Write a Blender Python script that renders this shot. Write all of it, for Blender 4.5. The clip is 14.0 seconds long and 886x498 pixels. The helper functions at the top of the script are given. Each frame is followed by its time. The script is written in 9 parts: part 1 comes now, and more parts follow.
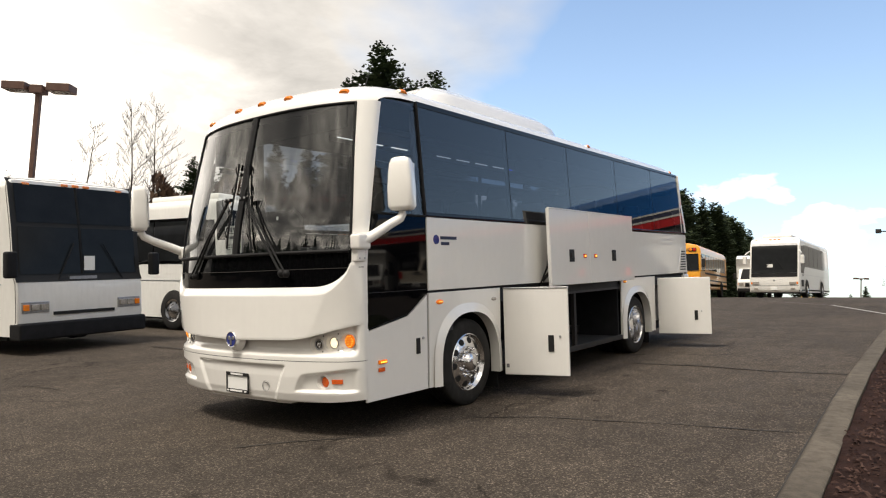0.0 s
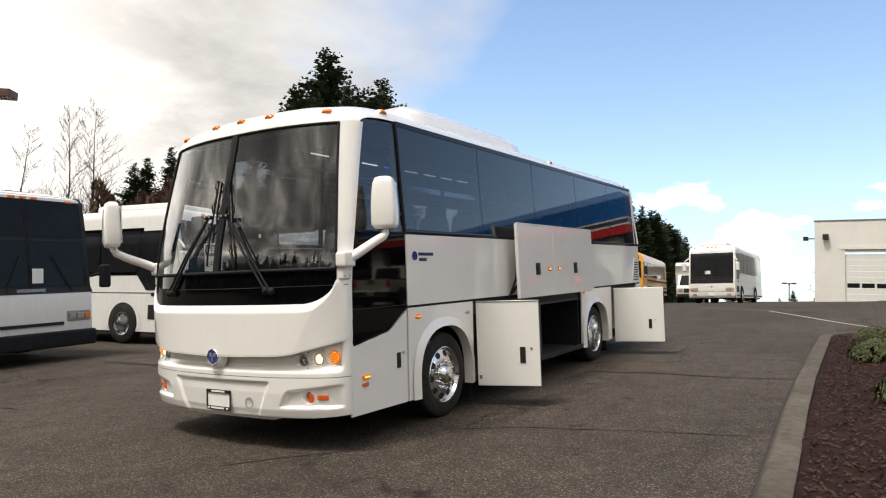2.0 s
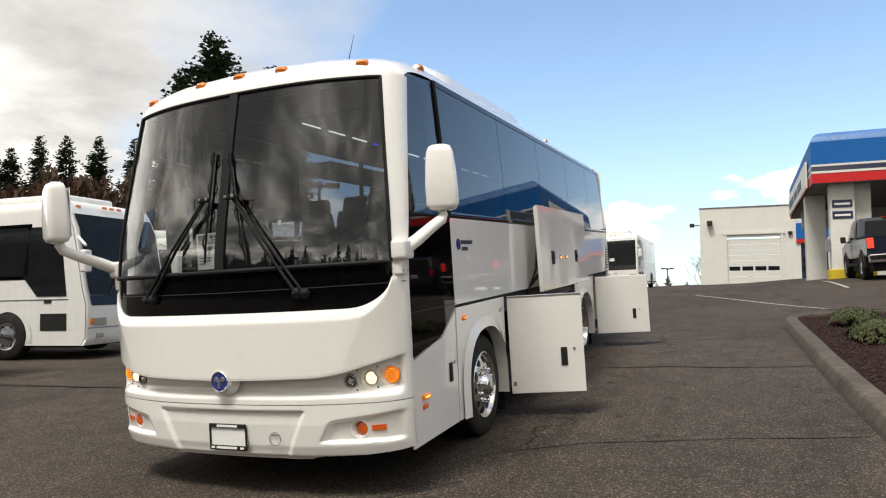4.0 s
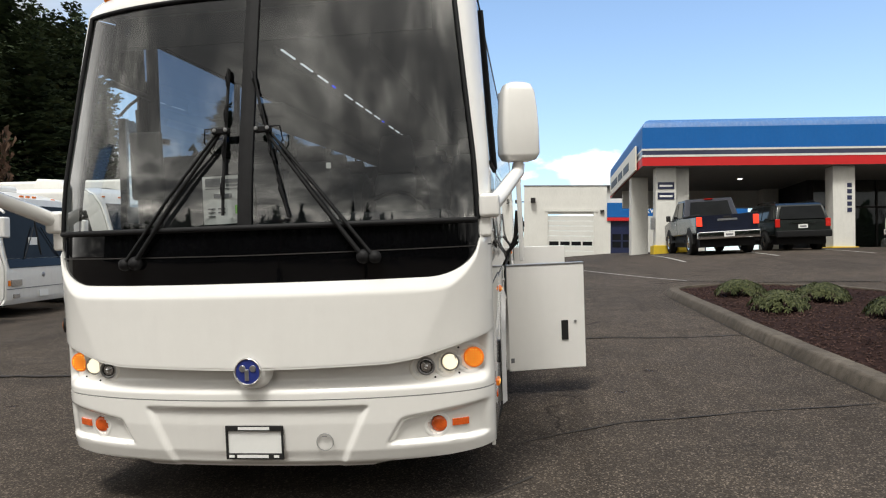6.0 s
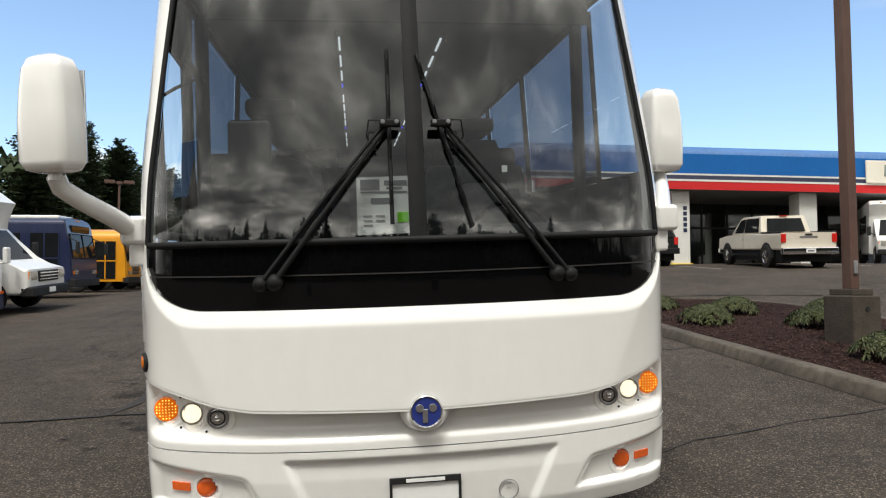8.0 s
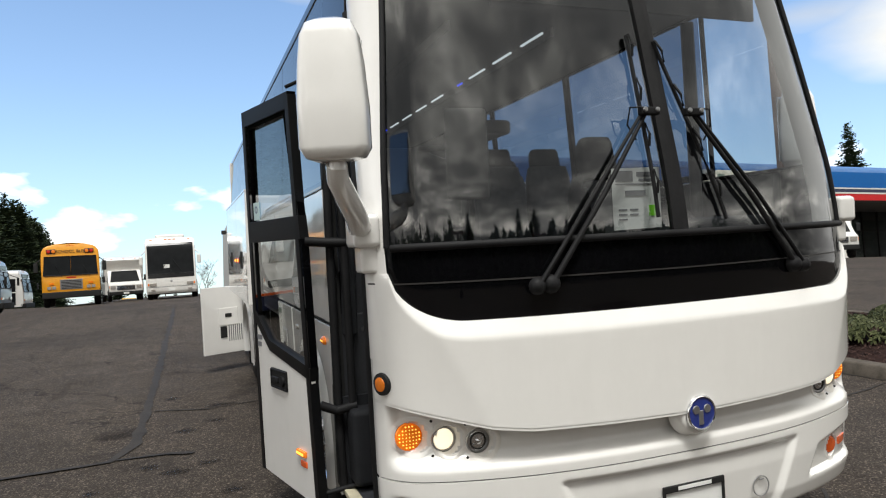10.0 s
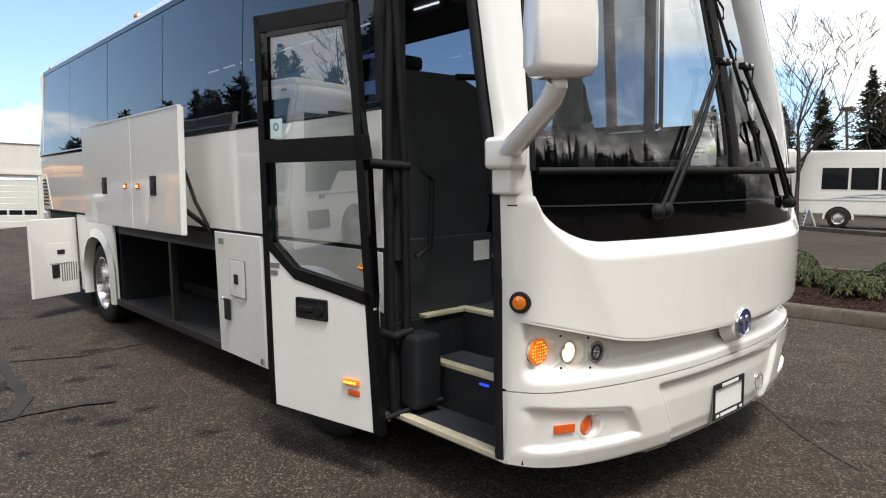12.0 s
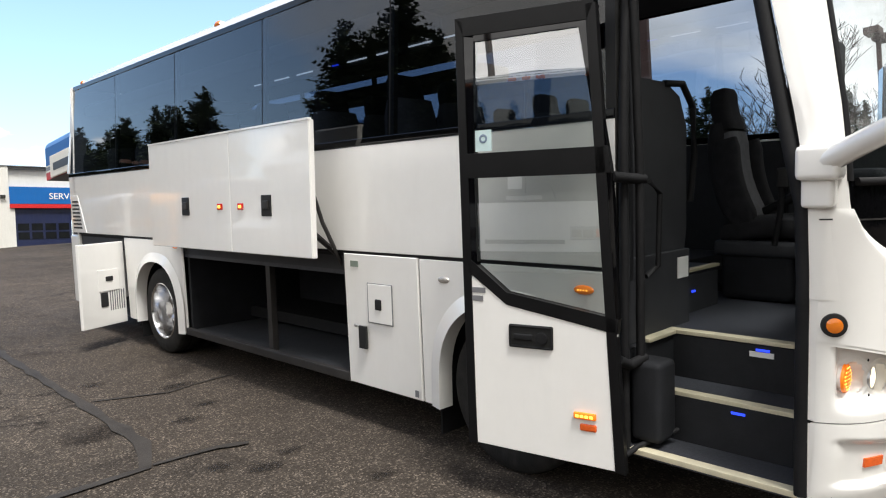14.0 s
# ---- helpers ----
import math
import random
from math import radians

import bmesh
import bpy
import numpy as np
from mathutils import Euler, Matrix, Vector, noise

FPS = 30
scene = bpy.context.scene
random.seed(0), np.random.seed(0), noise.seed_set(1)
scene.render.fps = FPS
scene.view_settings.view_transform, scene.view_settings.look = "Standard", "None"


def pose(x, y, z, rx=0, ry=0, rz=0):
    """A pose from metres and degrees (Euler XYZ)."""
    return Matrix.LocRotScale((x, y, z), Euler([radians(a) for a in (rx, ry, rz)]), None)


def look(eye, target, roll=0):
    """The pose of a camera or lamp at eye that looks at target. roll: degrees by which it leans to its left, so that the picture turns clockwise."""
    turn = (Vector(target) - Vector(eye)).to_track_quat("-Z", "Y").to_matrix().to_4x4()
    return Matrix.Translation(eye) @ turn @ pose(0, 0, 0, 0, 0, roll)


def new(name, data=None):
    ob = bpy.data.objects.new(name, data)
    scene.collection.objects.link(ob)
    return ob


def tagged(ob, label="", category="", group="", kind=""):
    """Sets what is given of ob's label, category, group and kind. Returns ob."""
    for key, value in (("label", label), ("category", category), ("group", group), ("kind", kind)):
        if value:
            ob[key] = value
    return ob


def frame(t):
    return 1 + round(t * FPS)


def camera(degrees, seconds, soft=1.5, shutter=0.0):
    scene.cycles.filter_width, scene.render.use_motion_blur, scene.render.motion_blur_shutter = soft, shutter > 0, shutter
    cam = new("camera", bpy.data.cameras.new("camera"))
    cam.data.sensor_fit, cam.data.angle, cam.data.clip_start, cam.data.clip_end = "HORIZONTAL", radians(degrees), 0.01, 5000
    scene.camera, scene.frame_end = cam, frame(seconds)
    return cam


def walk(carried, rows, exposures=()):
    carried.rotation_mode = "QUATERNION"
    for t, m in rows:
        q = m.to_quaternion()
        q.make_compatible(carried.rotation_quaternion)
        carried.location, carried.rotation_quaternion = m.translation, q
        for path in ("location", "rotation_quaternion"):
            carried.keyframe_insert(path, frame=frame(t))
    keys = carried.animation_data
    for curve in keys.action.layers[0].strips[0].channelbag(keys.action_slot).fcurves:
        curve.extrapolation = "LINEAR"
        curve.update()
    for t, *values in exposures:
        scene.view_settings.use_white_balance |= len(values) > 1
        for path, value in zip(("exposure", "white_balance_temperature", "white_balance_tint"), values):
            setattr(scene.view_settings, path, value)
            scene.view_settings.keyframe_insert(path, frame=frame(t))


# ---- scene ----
cam = camera(66.3, 14.0, soft=1.15)
PATH = [
    (0, (5.051, -3.81, 1.278), (3.849, -2.217, 1.411), 2.8),
    (0.5, (5.035, -3.807, 1.277), (3.871, -2.185, 1.399), 2.6),
    (1, (5.159, -3.888, 1.384), (4.158, -2.161, 1.511), 3.0),
    (1.5, (5.142, -4.042, 1.373), (4.122, -2.324, 1.458), 1.7),
    (2, (4.887, -4.148, 1.34), (3.821, -2.463, 1.5), 2.3),
    (2.5, (4.52, -4.195, 1.35), (3.502, -2.475, 1.417), 1.1),
    (3, (4.108, -4.043, 1.336), (3.173, -2.278, 1.438), 1.3),
    (3.2, (3.928, -3.981, 1.352), (3.02, -2.206, 1.503), 1.1),
    (5.3, (1.943, -3.608, 1.322), (1.511, -1.657, 1.401), 0.6),
    (5.5, (1.803, -3.587, 1.318), (1.427, -1.624, 1.383), 0.5),
    (6, (1.373, -3.452, 1.31), (1.135, -1.468, 1.379), 0.7),
    (6.5, (0.953, -3.349, 1.309), (0.795, -1.358, 1.415), 0.4),
    (7, (0.523, -3.287, 1.321), (0.56, -1.289, 1.421), 0.5),
    (7.5, (0.087, -3.138, 1.294), (0.281, -1.15, 1.391), 0.6),
    (8, (-0.335, -3.019, 1.306), (-0.078, -1.04, 1.428), 0.2),
    (8.5, (-0.788, -2.959, 1.3), (-0.41, -0.998, 1.403), -0.8),
    (9, (-1.196, -2.772, 1.266), (-0.756, -0.824, 1.388), -1.1),
    (9.2, (-1.363, -2.686, 1.297), (-0.854, -0.759, 1.459), -1.6),
    (11.3, (-2.876, -1.913, 1.288), (-1.719, -0.283, 1.361), -1.1),
    (11.5, (-3.019, -1.847, 1.264), (-1.757, -0.297, 1.338), -1.3),
    (12, (-3.294, -1.629, 1.255), (-1.976, -0.125, 1.217), -1.8),
    (12.5, (-3.545, -1.311, 1.309), (-2.172, 0.143, 1.335), -1.8),
    (13, (-3.799, -1.057, 1.329), (-2.414, 0.385, 1.386), -2.3),
    (13.5, (-3.993, -0.828, 1.35), (-2.627, 0.633, 1.374), -3.4),
    (14, (-4.04, -0.538, 1.345), (-2.626, 0.876, 1.34), -3.2),
]
walk(cam, [(t, look(eye, target, roll)) for t, eye, target, roll in PATH],
     [(0.0, 0.08, 7050, 10), (1.5, 0.06, 6800, 10), (3.0, 0.05, 6750, 9), (5.5, 0.0, 6550, 8), (8.0, 0.0, 6450, 7), (9.0, -0.10, 6400, 7), (11.5, 0.05, 6350, 9), (12.0, 0.16, 6350, 9), (13.0, 0.36, 6400, 9), (14.0, 0.48, 6400, 9)])


import collections

# ---- world and light ----
SUN_DIR = Vector((-0.15, -0.44, 0.85)).normalized()
sun_el = math.asin(SUN_DIR.z)
sun_az = math.atan2(SUN_DIR.x, SUN_DIR.y)
world = bpy.data.worlds.new("world")
scene.world = world
world.use_nodes = True


class Nodes:
    """Short way to write node trees."""

    def __init__(self, tree):
        self.tree = tree

    def add(self, kind, **fields):
        n = self.tree.nodes.new("ShaderNode" + kind)
        for key, value in fields.items():
            if key == "operation":
                n.operation = value
            elif key == "blend_type":
                n.blend_type = value
            elif key == "data_type":
                n.data_type = value
            elif key == "sky_type":
                n.sky_type = value
            elif key == "feature":
                n.feature = value
            elif key == "wave_type":
                n.wave_type = value
        return n

    def put(self, a, b):
        """Value or socket a into the input socket b."""
        if hasattr(a, "is_linked"):
            self.tree.links.new(a, b)
        else:
            b.default_value = a

    def math(self, op, a, b=0.0, c=0.0):
        n = self.add("Math", operation=op)
        for v, s in zip((a, b, c), n.inputs):
            self.put(v, s)
        return n.outputs[0]

    def noise(self, vec, scale, detail=3.0, rough=0.55, distort=0.0):
        n = self.add("TexNoise")
        if vec is not None:
            self.put(vec, n.inputs["Vector"])
        n.inputs["Scale"].default_value = scale
        n.inputs["Detail"].default_value = detail
        n.inputs["Roughness"].default_value = rough
        n.inputs["Distortion"].default_value = distort
        return n.outputs["Fac"]

    def ramp(self, fac, stops):
        n = self.add("ValToRGB")
        self.put(fac, n.inputs[0])
        els = n.color_ramp.elements
        while len(els) < len(stops):
            els.new(0.5)
        for e, (p, c) in zip(els, stops):
            e.position = p
            e.color = (*c, 1) if len(c) == 3 else c
        return n.outputs[0]

    def mix(self, fac, a, b, blend="MIX"):
        n = self.add("Mix", data_type="RGBA", blend_type=blend)
        self.put(fac, n.inputs[0])
        for v, s in ((a, n.inputs[6]), (b, n.inputs[7])):
            self.put((*v, 1) if isinstance(v, tuple) and len(v) == 3 else v, s)
        return n.outputs[2]


def build_world():
    k = Nodes(world.node_tree)
    back = world.node_tree.nodes["Background"]
    sky = k.add("TexSky", sky_type="NISHITA")
    sky.sun_disc = False
    sky.sun_elevation = sun_el
    sky.sun_rotation = sun_az
    sky.air_density, sky.dust_density, sky.ozone_density = 1.0, 0.6, 1.6
    geo = k.add("TexCoord").outputs["Generated"]
    sep = k.add("SeparateXYZ")
    k.put(geo, sep.inputs[0])
    x, y, z = sep.outputs
    # cloud deck: the direction is laid onto a flat layer
    up = k.add("CombineXYZ")
    k.put(x, up.inputs[0])
    k.put(y, up.inputs[1])
    k.put(k.math("MAXIMUM", z, 0.004), up.inputs[2])
    k.put(up.outputs[0], sky.inputs[0])
    flat = k.math("ADD", k.math("MAXIMUM", z, 0.0), 0.16)
    comb = k.add("CombineXYZ")
    k.put(k.math("DIVIDE", x, flat), comb.inputs[0])
    k.put(k.math("DIVIDE", y, flat), comb.inputs[1])
    k.put(k.math("MULTIPLY", z, 1.2), comb.inputs[2])
    big = k.noise(comb.outputs[0], 0.62, 5, 0.52, 0.3)
    # more cloud to the south and west, open sky to the north
    lean = k.math("ADD", k.math("MULTIPLY", k.math("MULTIPLY", x, x), 0.15), k.math("MULTIPLY", y, -0.30))
    lean = k.math("ADD", lean, k.math("MULTIPLY", k.math("MULTIPLY", x, y), -0.18))
    open_sky = k.ramp(k.math("ADD", y, k.math("MULTIPLY", x, 0.30)), [(0.56, (0, 0, 0)), (0.74, (1, 1, 1))])
    clear = k.math("MULTIPLY", open_sky, 0.30)

    def drift(dx, dz, rx, rz, amount):
        """A single cloud in the northern sky, round the direction (dx, dz)."""
        u = k.math("DIVIDE", k.math("SUBTRACT", x, dx), rx)
        w = k.math("DIVIDE", k.math("SUBTRACT", z, dz), rz)
        q = k.math("SUBTRACT", 1.0, k.math("ADD", k.math("MULTIPLY", u, u), k.math("MULTIPLY", w, w)))
        return k.math("MULTIPLY", k.math("MULTIPLY", k.math("MAXIMUM", q, 0.0), open_sky), amount)
    cover = k.math("SUBTRACT", k.math("ADD", k.math("ADD", big, lean), 0.125), clear)
    for one in (drift(0.15, 0.45, 0.17, 0.085, 0.50), drift(0.60, 0.34, 0.16, 0.05, 0.30), drift(-0.54, 0.46, 0.30, 0.20, 0.36), drift(0.86, 0.30, 0.20, 0.13, 0.42)):
        cover = k.math("ADD", cover, one)
    fac = k.ramp(cover, [(0.46, (0, 0, 0)), (0.64, (1, 1, 1))])
    inner = k.noise(comb.outputs[0], 1.6, 7, 0.60, 0.25)
    body = k.math("ADD", k.math("MULTIPLY", cover, 0.50), k.math("MULTIPLY", inner, 0.50))
    fair = k.ramp(body, [(0.40, (6.6, 6.5, 6.35)), (0.53, (5.3, 5.2, 5.1)), (0.64, (3.5, 3.45, 3.4))])
    # heavy broken rain cloud to the south, bright where it thins
    heavy = k.ramp(inner, [(0.31, (19.0, 18.1, 16.6)), (0.38, (11.5, 11.0, 10.2)), (0.455, (6.2, 6.0, 5.6)), (0.53, (3.3, 3.2, 3.1)), (0.64, (2.0, 2.0, 2.0))])
    # a bright rim low over the far trees, thinner cloud overhead
    rim = k.ramp(z, [(0.05, (0.45, 0.45, 0.45)), (0.135, (0.6, 0.6, 0.6)), (0.165, (2.1, 2.05, 2.0)), (0.195, (1.1, 1.1, 1.08)), (0.24, (0.85, 0.85, 0.85)), (0.44, (1.0, 1.0, 1.0)), (0.62, (1.2, 1.2, 1.2)), (0.80, (3.2, 3.15, 3.05))])
    heavy = k.mix(1.0, heavy, rim, "MULTIPLY")
    # cloud to the west and east stands in the sun
    lit = k.ramp(k.math("ADD", k.math("MULTIPLY", x, 0.5), 0.5), [(0.015, (4.2, 4.1, 4.0)), (0.06, (2.3, 2.25, 2.2)), (0.13, (1, 1, 1)), (0.87, (1, 1, 1)), (0.96, (2.1, 2.08, 2.0)), (1.0, (2.4, 2.35, 2.3))])
    fair = k.mix(1.0, fair, lit, "MULTIPLY")
    south = k.ramp(k.math("ADD", k.math("MULTIPLY", y, -0.5), 0.5), [(0.50, (0, 0, 0)), (0.66, (1, 1, 1))])
    grey = k.mix(south, fair, heavy)
    # small heaped clouds low over the horizon
    lowv = k.add("CombineXYZ")
    k.put(k.math("MULTIPLY", x, 3.2), lowv.inputs[0])
    k.put(k.math("MULTIPLY", y, 3.2), lowv.inputs[1])
    k.put(k.math("MULTIPLY", z, 6.5), lowv.inputs[2])
    heap = k.math("ADD", k.math("MULTIPLY", k.noise(lowv.outputs[0], 2.7, 5, 0.5, 0.1), 1.5), -0.25)
    band = k.ramp(z, [(0.05, (0.26, 0.26, 0.26)), (0.10, (0.34, 0.34, 0.34)), (0.14, (0.39, 0.39, 0.39)), (0.17, (0.36, 0.36, 0.36)), (0.21, (0.16, 0.16, 0.16)), (0.27, (0, 0, 0))])
    band = k.math("SUBTRACT", band, 0.345)
    for one in (drift(-0.21, 0.16, 0.16, 0.055, 0.15), drift(0.20, 0.16, 0.20, 0.05, 0.12), drift(0.0, 0.135, 0.08, 0.035, 0.08), drift(0.10, 0.125, 0.06, 0.03, 0.12)):
        band = k.math("ADD", band, one)
    # a bank of sunlit cloud to the north-west
    bank = k.ramp(z, [(0.0, (0.10, 0.10, 0.10)), (0.14, (0.15, 0.15, 0.15)), (0.28, (0.10, 0.10, 0.10)), (0.50, (0.02, 0.02, 0.02))])
    north_west = k.math("MINIMUM", k.math("MAXIMUM", k.math("SUBTRACT", k.math("MULTIPLY", k.math("MULTIPLY", x, y), -3.4), 0.55), 0.0), 1.0)
    band = k.math("ADD", band, k.math("MULTIPLY", bank, north_west))
    band = k.math("SUBTRACT", band, k.math("MULTIPLY", k.math("MAXIMUM", k.math("MULTIPLY", x, y), 0.0), 0.16))
    low = k.ramp(k.math("ADD", heap, band), [(0.60, (0, 0, 0)), (0.67, (0.45, 0.45, 0.45)), (0.78, (1, 1, 1))])
    hue = k.add("HueSaturation")
    hue.inputs["Saturation"].default_value = 1.02
    hue.inputs["Value"].default_value = 1.55
    k.put(sky.outputs[0], hue.inputs["Color"])
    haze = k.mix(k.ramp(z, [(0.0, (0.55, 0.55, 0.55)), (0.2, (0.15, 0.15, 0.15)), (0.5, (0, 0, 0))]), hue.outputs[0], (3.9, 5.2, 6.5))
    c1 = k.mix(low, haze, (10.5, 10.3, 10.0))
    c2 = k.mix(fac, c1, grey)
    k.put(c2, back.inputs[0])
    back.inputs[1].default_value = 0.155


build_world()
sun = new("sun", bpy.data.lights.new("sun", "SUN"))
sun.data.energy = 3.3
sun.data.angle = radians(14)
sun.data.color = (1.0, 0.97, 0.925)
sun.matrix_world = look(SUN_DIR * 60, (0, 0, 0))


# ---- materials ----
def shader(name):
    m = bpy.data.materials.new(name)
    m.use_nodes = True
    return m, Nodes(m.node_tree), m.node_tree.nodes["Principled BSDF"]


def paint(name, color, rough=0.35, metal=0.0, var=0.10, scale=3.0, bump=0.0, bscale=90.0, coat=0.0, dirt=0.0,
          dirt_color=(0.16, 0.14, 0.12), spread=0.0):
    """Painted, moulded or cast surface: broad tone, fine grain, streaky dirt, varied gloss and a little relief.
    spread: how much one piece differs from the next."""
    m, k, p = shader(name)
    co = k.add("TexCoord").outputs["Object"]
    n1 = k.noise(co, scale, 4)
    n2 = k.noise(co, scale * 14, 3)
    both = k.math("ADD", k.math("MULTIPLY", n1, 0.65), k.math("MULTIPLY", n2, 0.35))
    lo = tuple(max(0.0, c * (1 - var)) for c in color)
    hi = tuple(min(1.0, c * (1 + var)) for c in color)
    col = k.ramp(both, [(0.3, lo), (0.7, hi)])
    if dirt:
        stretch = k.add("Mapping")
        stretch.inputs["Scale"].default_value = (5.0, 5.0, 0.9)
        k.put(co, stretch.inputs[0])
        d = k.ramp(k.noise(stretch.outputs[0], 2.2, 6, 0.65), [(0.45, (0, 0, 0)), (0.8, (1, 1, 1))])
        col = k.mix(k.math("MULTIPLY", d, dirt), col, dirt_color)
    if spread:
        rnd = k.add("ObjectInfo").outputs["Random"]
        col = k.mix(k.math("MULTIPLY", rnd, spread), col, tuple(c * 0.35 for c in color))
    k.put(col, p.inputs["Base Color"])
    k.put(k.math("ADD", k.math("MULTIPLY", n2, 0.22 * rough), rough * 0.89), p.inputs["Roughness"])
    p.inputs["Metallic"].default_value = metal
    p.inputs["Coat Weight"].default_value = coat
    p.inputs["Coat Roughness"].default_value = 0.03
    if bump:
        b = k.add("Bump")
        b.inputs["Strength"].default_value = bump
        b.inputs["Distance"].default_value = 0.01
        k.put(k.noise(co, bscale, 4), b.inputs["Height"])
        k.put(b.outputs[0], p.inputs["Normal"])
    return m


def glass(name, tint, gloss_rough=0.0, ior=1.5):
    """Tinted pane: the tint is what passes, gloss grows at a grazing angle."""
    m, k, p = shader(name)
    out = m.node_tree.nodes["Material Output"]
    m.node_tree.nodes.remove(p)
    see = k.add("BsdfTransparent")
    see.inputs[0].default_value = (*tint, 1)
    shine = k.add("BsdfGlossy")
    shine.inputs["Roughness"].default_value = gloss_rough
    face = k.add("LayerWeight")
    face.inputs[0].default_value = 0.5
    base = 2.0 * ((ior - 1) / (ior + 1)) ** 2
    fac = k.math("ADD", k.math("MULTIPLY", k.math("POWER", face.outputs["Facing"], 4.0), 0.95 - base), base)
    mix = k.add("MixShader")
    k.put(fac, mix.inputs[0])
    k.put(see.outputs[0], mix.inputs[1])
    k.put(shine.outputs[0], mix.inputs[2])
    k.put(mix.outputs[0], out.inputs[0])
    return m


def lamp_glow(name, color, strength):
    m, k, p = shader(name)
    p.inputs["Base Color"].default_value = (*color, 1)
    p.inputs["Emission Color"].default_value = (*color, 1)
    p.inputs["Emission Strength"].default_value = strength
    p.inputs["Roughness"].default_value = 0.2
    return m


def make_asphalt(name, tone, seed):
    m, k, p = shader(name)
    pos = k.add("NewGeometry").outputs["Position"]
    mv = k.add("Mapping")
    mv.inputs["Location"].default_value = (seed, seed * 1.7, 0)
    k.put(pos, mv.inputs[0])
    co = mv.outputs[0]
    vor = k.add("TexVoronoi")
    vor.inputs["Scale"].default_value = 105
    k.put(co, vor.inputs["Vector"])
    grain = k.ramp(vor.outputs["Color"], [(0.15, tuple(c * 0.52 for c in tone)), (0.70, tone), (0.95, tuple(c * 3.2 for c in tone))])
    patches = k.ramp(k.noise(co, 0.28, 5, 0.6, 0.6), [(0.34, (0.80, 0.80, 0.80)), (0.62, (1.14, 1.12, 1.10))])
    col = k.mix(1.0, grain, patches, "MULTIPLY")
    fine = k.ramp(k.noise(co, 3.1, 5, 0.7), [(0.35, (0.78, 0.78, 0.78)), (0.7, (1.1, 1.09, 1.07))])
    col = k.mix(1.0, col, fine, "MULTIPLY")
    # oil drips and tyre scuffs
    spots = k.ramp(k.noise(co, 1.35, 3, 0.45, 0.9), [(0.66, (1, 1, 1)), (0.76, (0.42, 0.41, 0.40))])
    col = k.mix(1.0, col, spots, "MULTIPLY")
    st = k.add("Mapping")
    st.inputs["Scale"].default_value = (2.6, 0.16, 1)
    k.put(co, st.inputs[0])
    drag = k.ramp(k.noise(st.outputs[0], 1.0, 5, 0.6), [(0.56, (1, 1, 1)), (0.72, (0.74, 0.73, 0.72))])
    col = k.mix(1.0, col, drag, "MULTIPLY")
    # hairline cracks
    cr = k.add("TexVoronoi", feature="DISTANCE_TO_EDGE")
    cr.inputs["Scale"].default_value = 0.33
    warp = k.add("VectorMath", operation="ADD")
    wn = k.add("TexNoise")
    wn.inputs["Scale"].default_value = 1.4
    wn.inputs["Detail"].default_value = 5
    k.put(co, wn.inputs["Vector"])
    k.put(co, warp.inputs[0])
    k.put(wn.outputs["Color"], warp.inputs[1])
    k.put(warp.outputs[0], cr.inputs["Vector"])
    edge = k.ramp(cr.outputs["Distance"], [(0.0, (0.30, 0.30, 0.30)), (0.006, (1, 1, 1))])
    gate = k.ramp(k.noise(co, 0.4, 3), [(0.5, (0, 0, 0)), (0.56, (1, 1, 1))])
    col = k.mix(gate, col, k.mix(1.0, col, edge, "MULTIPLY"))
    k.put(col, p.inputs["Base Color"])
    k.put(k.math("ADD", k.math("MULTIPLY", k.noise(co, 2.0, 3), 0.25), 0.70), p.inputs["Roughness"])
    p.inputs["Specular IOR Level"].default_value = 0.10
    b = k.add("Bump")
    b.inputs["Strength"].default_value = 0.75
    b.inputs["Distance"].default_value = 0.006
    k.put(k.math("ADD", vor.outputs["Distance"], k.math("MULTIPLY", k.noise(co, 22, 3), 0.6)), b.inputs["Height"])
    k.put(b.outputs[0], p.inputs["Normal"])
    return m


def make_leaf(name, dark, light, rough=0.5, bark=None):
    """Foliage: each leaf or spray has its own shade."""
    m, k, p = shader(name)
    rnd = k.add("NewGeometry").outputs["Random Per Island"]
    co = k.add("TexCoord").outputs["Object"]
    t = k.math("ADD", k.math("MULTIPLY", rnd, 0.6), k.math("MULTIPLY", k.noise(co, 0.8, 3), 0.4))
    k.put(k.ramp(t, [(0.2, dark), (0.8, light)]), p.inputs["Base Color"])
    p.inputs["Roughness"].default_value = rough
    return m


def make_stain():
    """Dried oil that fades out towards its edge."""
    m, k, p = shader("dried_oil")
    gen = k.add("TexCoord").outputs["Generated"]
    off = k.add("VectorMath", operation="SUBTRACT")
    k.put(gen, off.inputs[0])
    off.inputs[1].default_value = (0.5, 0.5, 0.5)
    ln = k.add("VectorMath", operation="LENGTH")
    flat = k.add("VectorMath", operation="MULTIPLY")
    k.put(off.outputs[0], flat.inputs[0])
    flat.inputs[1].default_value = (2.0, 2.0, 0.0)
    k.put(flat.outputs[0], ln.inputs[0])
    n = k.noise(k.add("NewGeometry").outputs["Position"], 22, 5, 0.65)
    d = k.math("ADD", ln.outputs["Value"], k.math("MULTIPLY", k.math("SUBTRACT", n, 0.5), 1.5))
    a = k.ramp(d, [(0.10, (0.62, 0.62, 0.62)), (0.85, (0, 0, 0))])
    k.put(a, p.inputs["Alpha"])
    p.inputs["Base Color"].default_value = (0.020, 0.017, 0.015, 1)
    p.inputs["Roughness"].default_value = 0.7
    p.inputs["Specular IOR Level"].default_value = 0.2
    return m


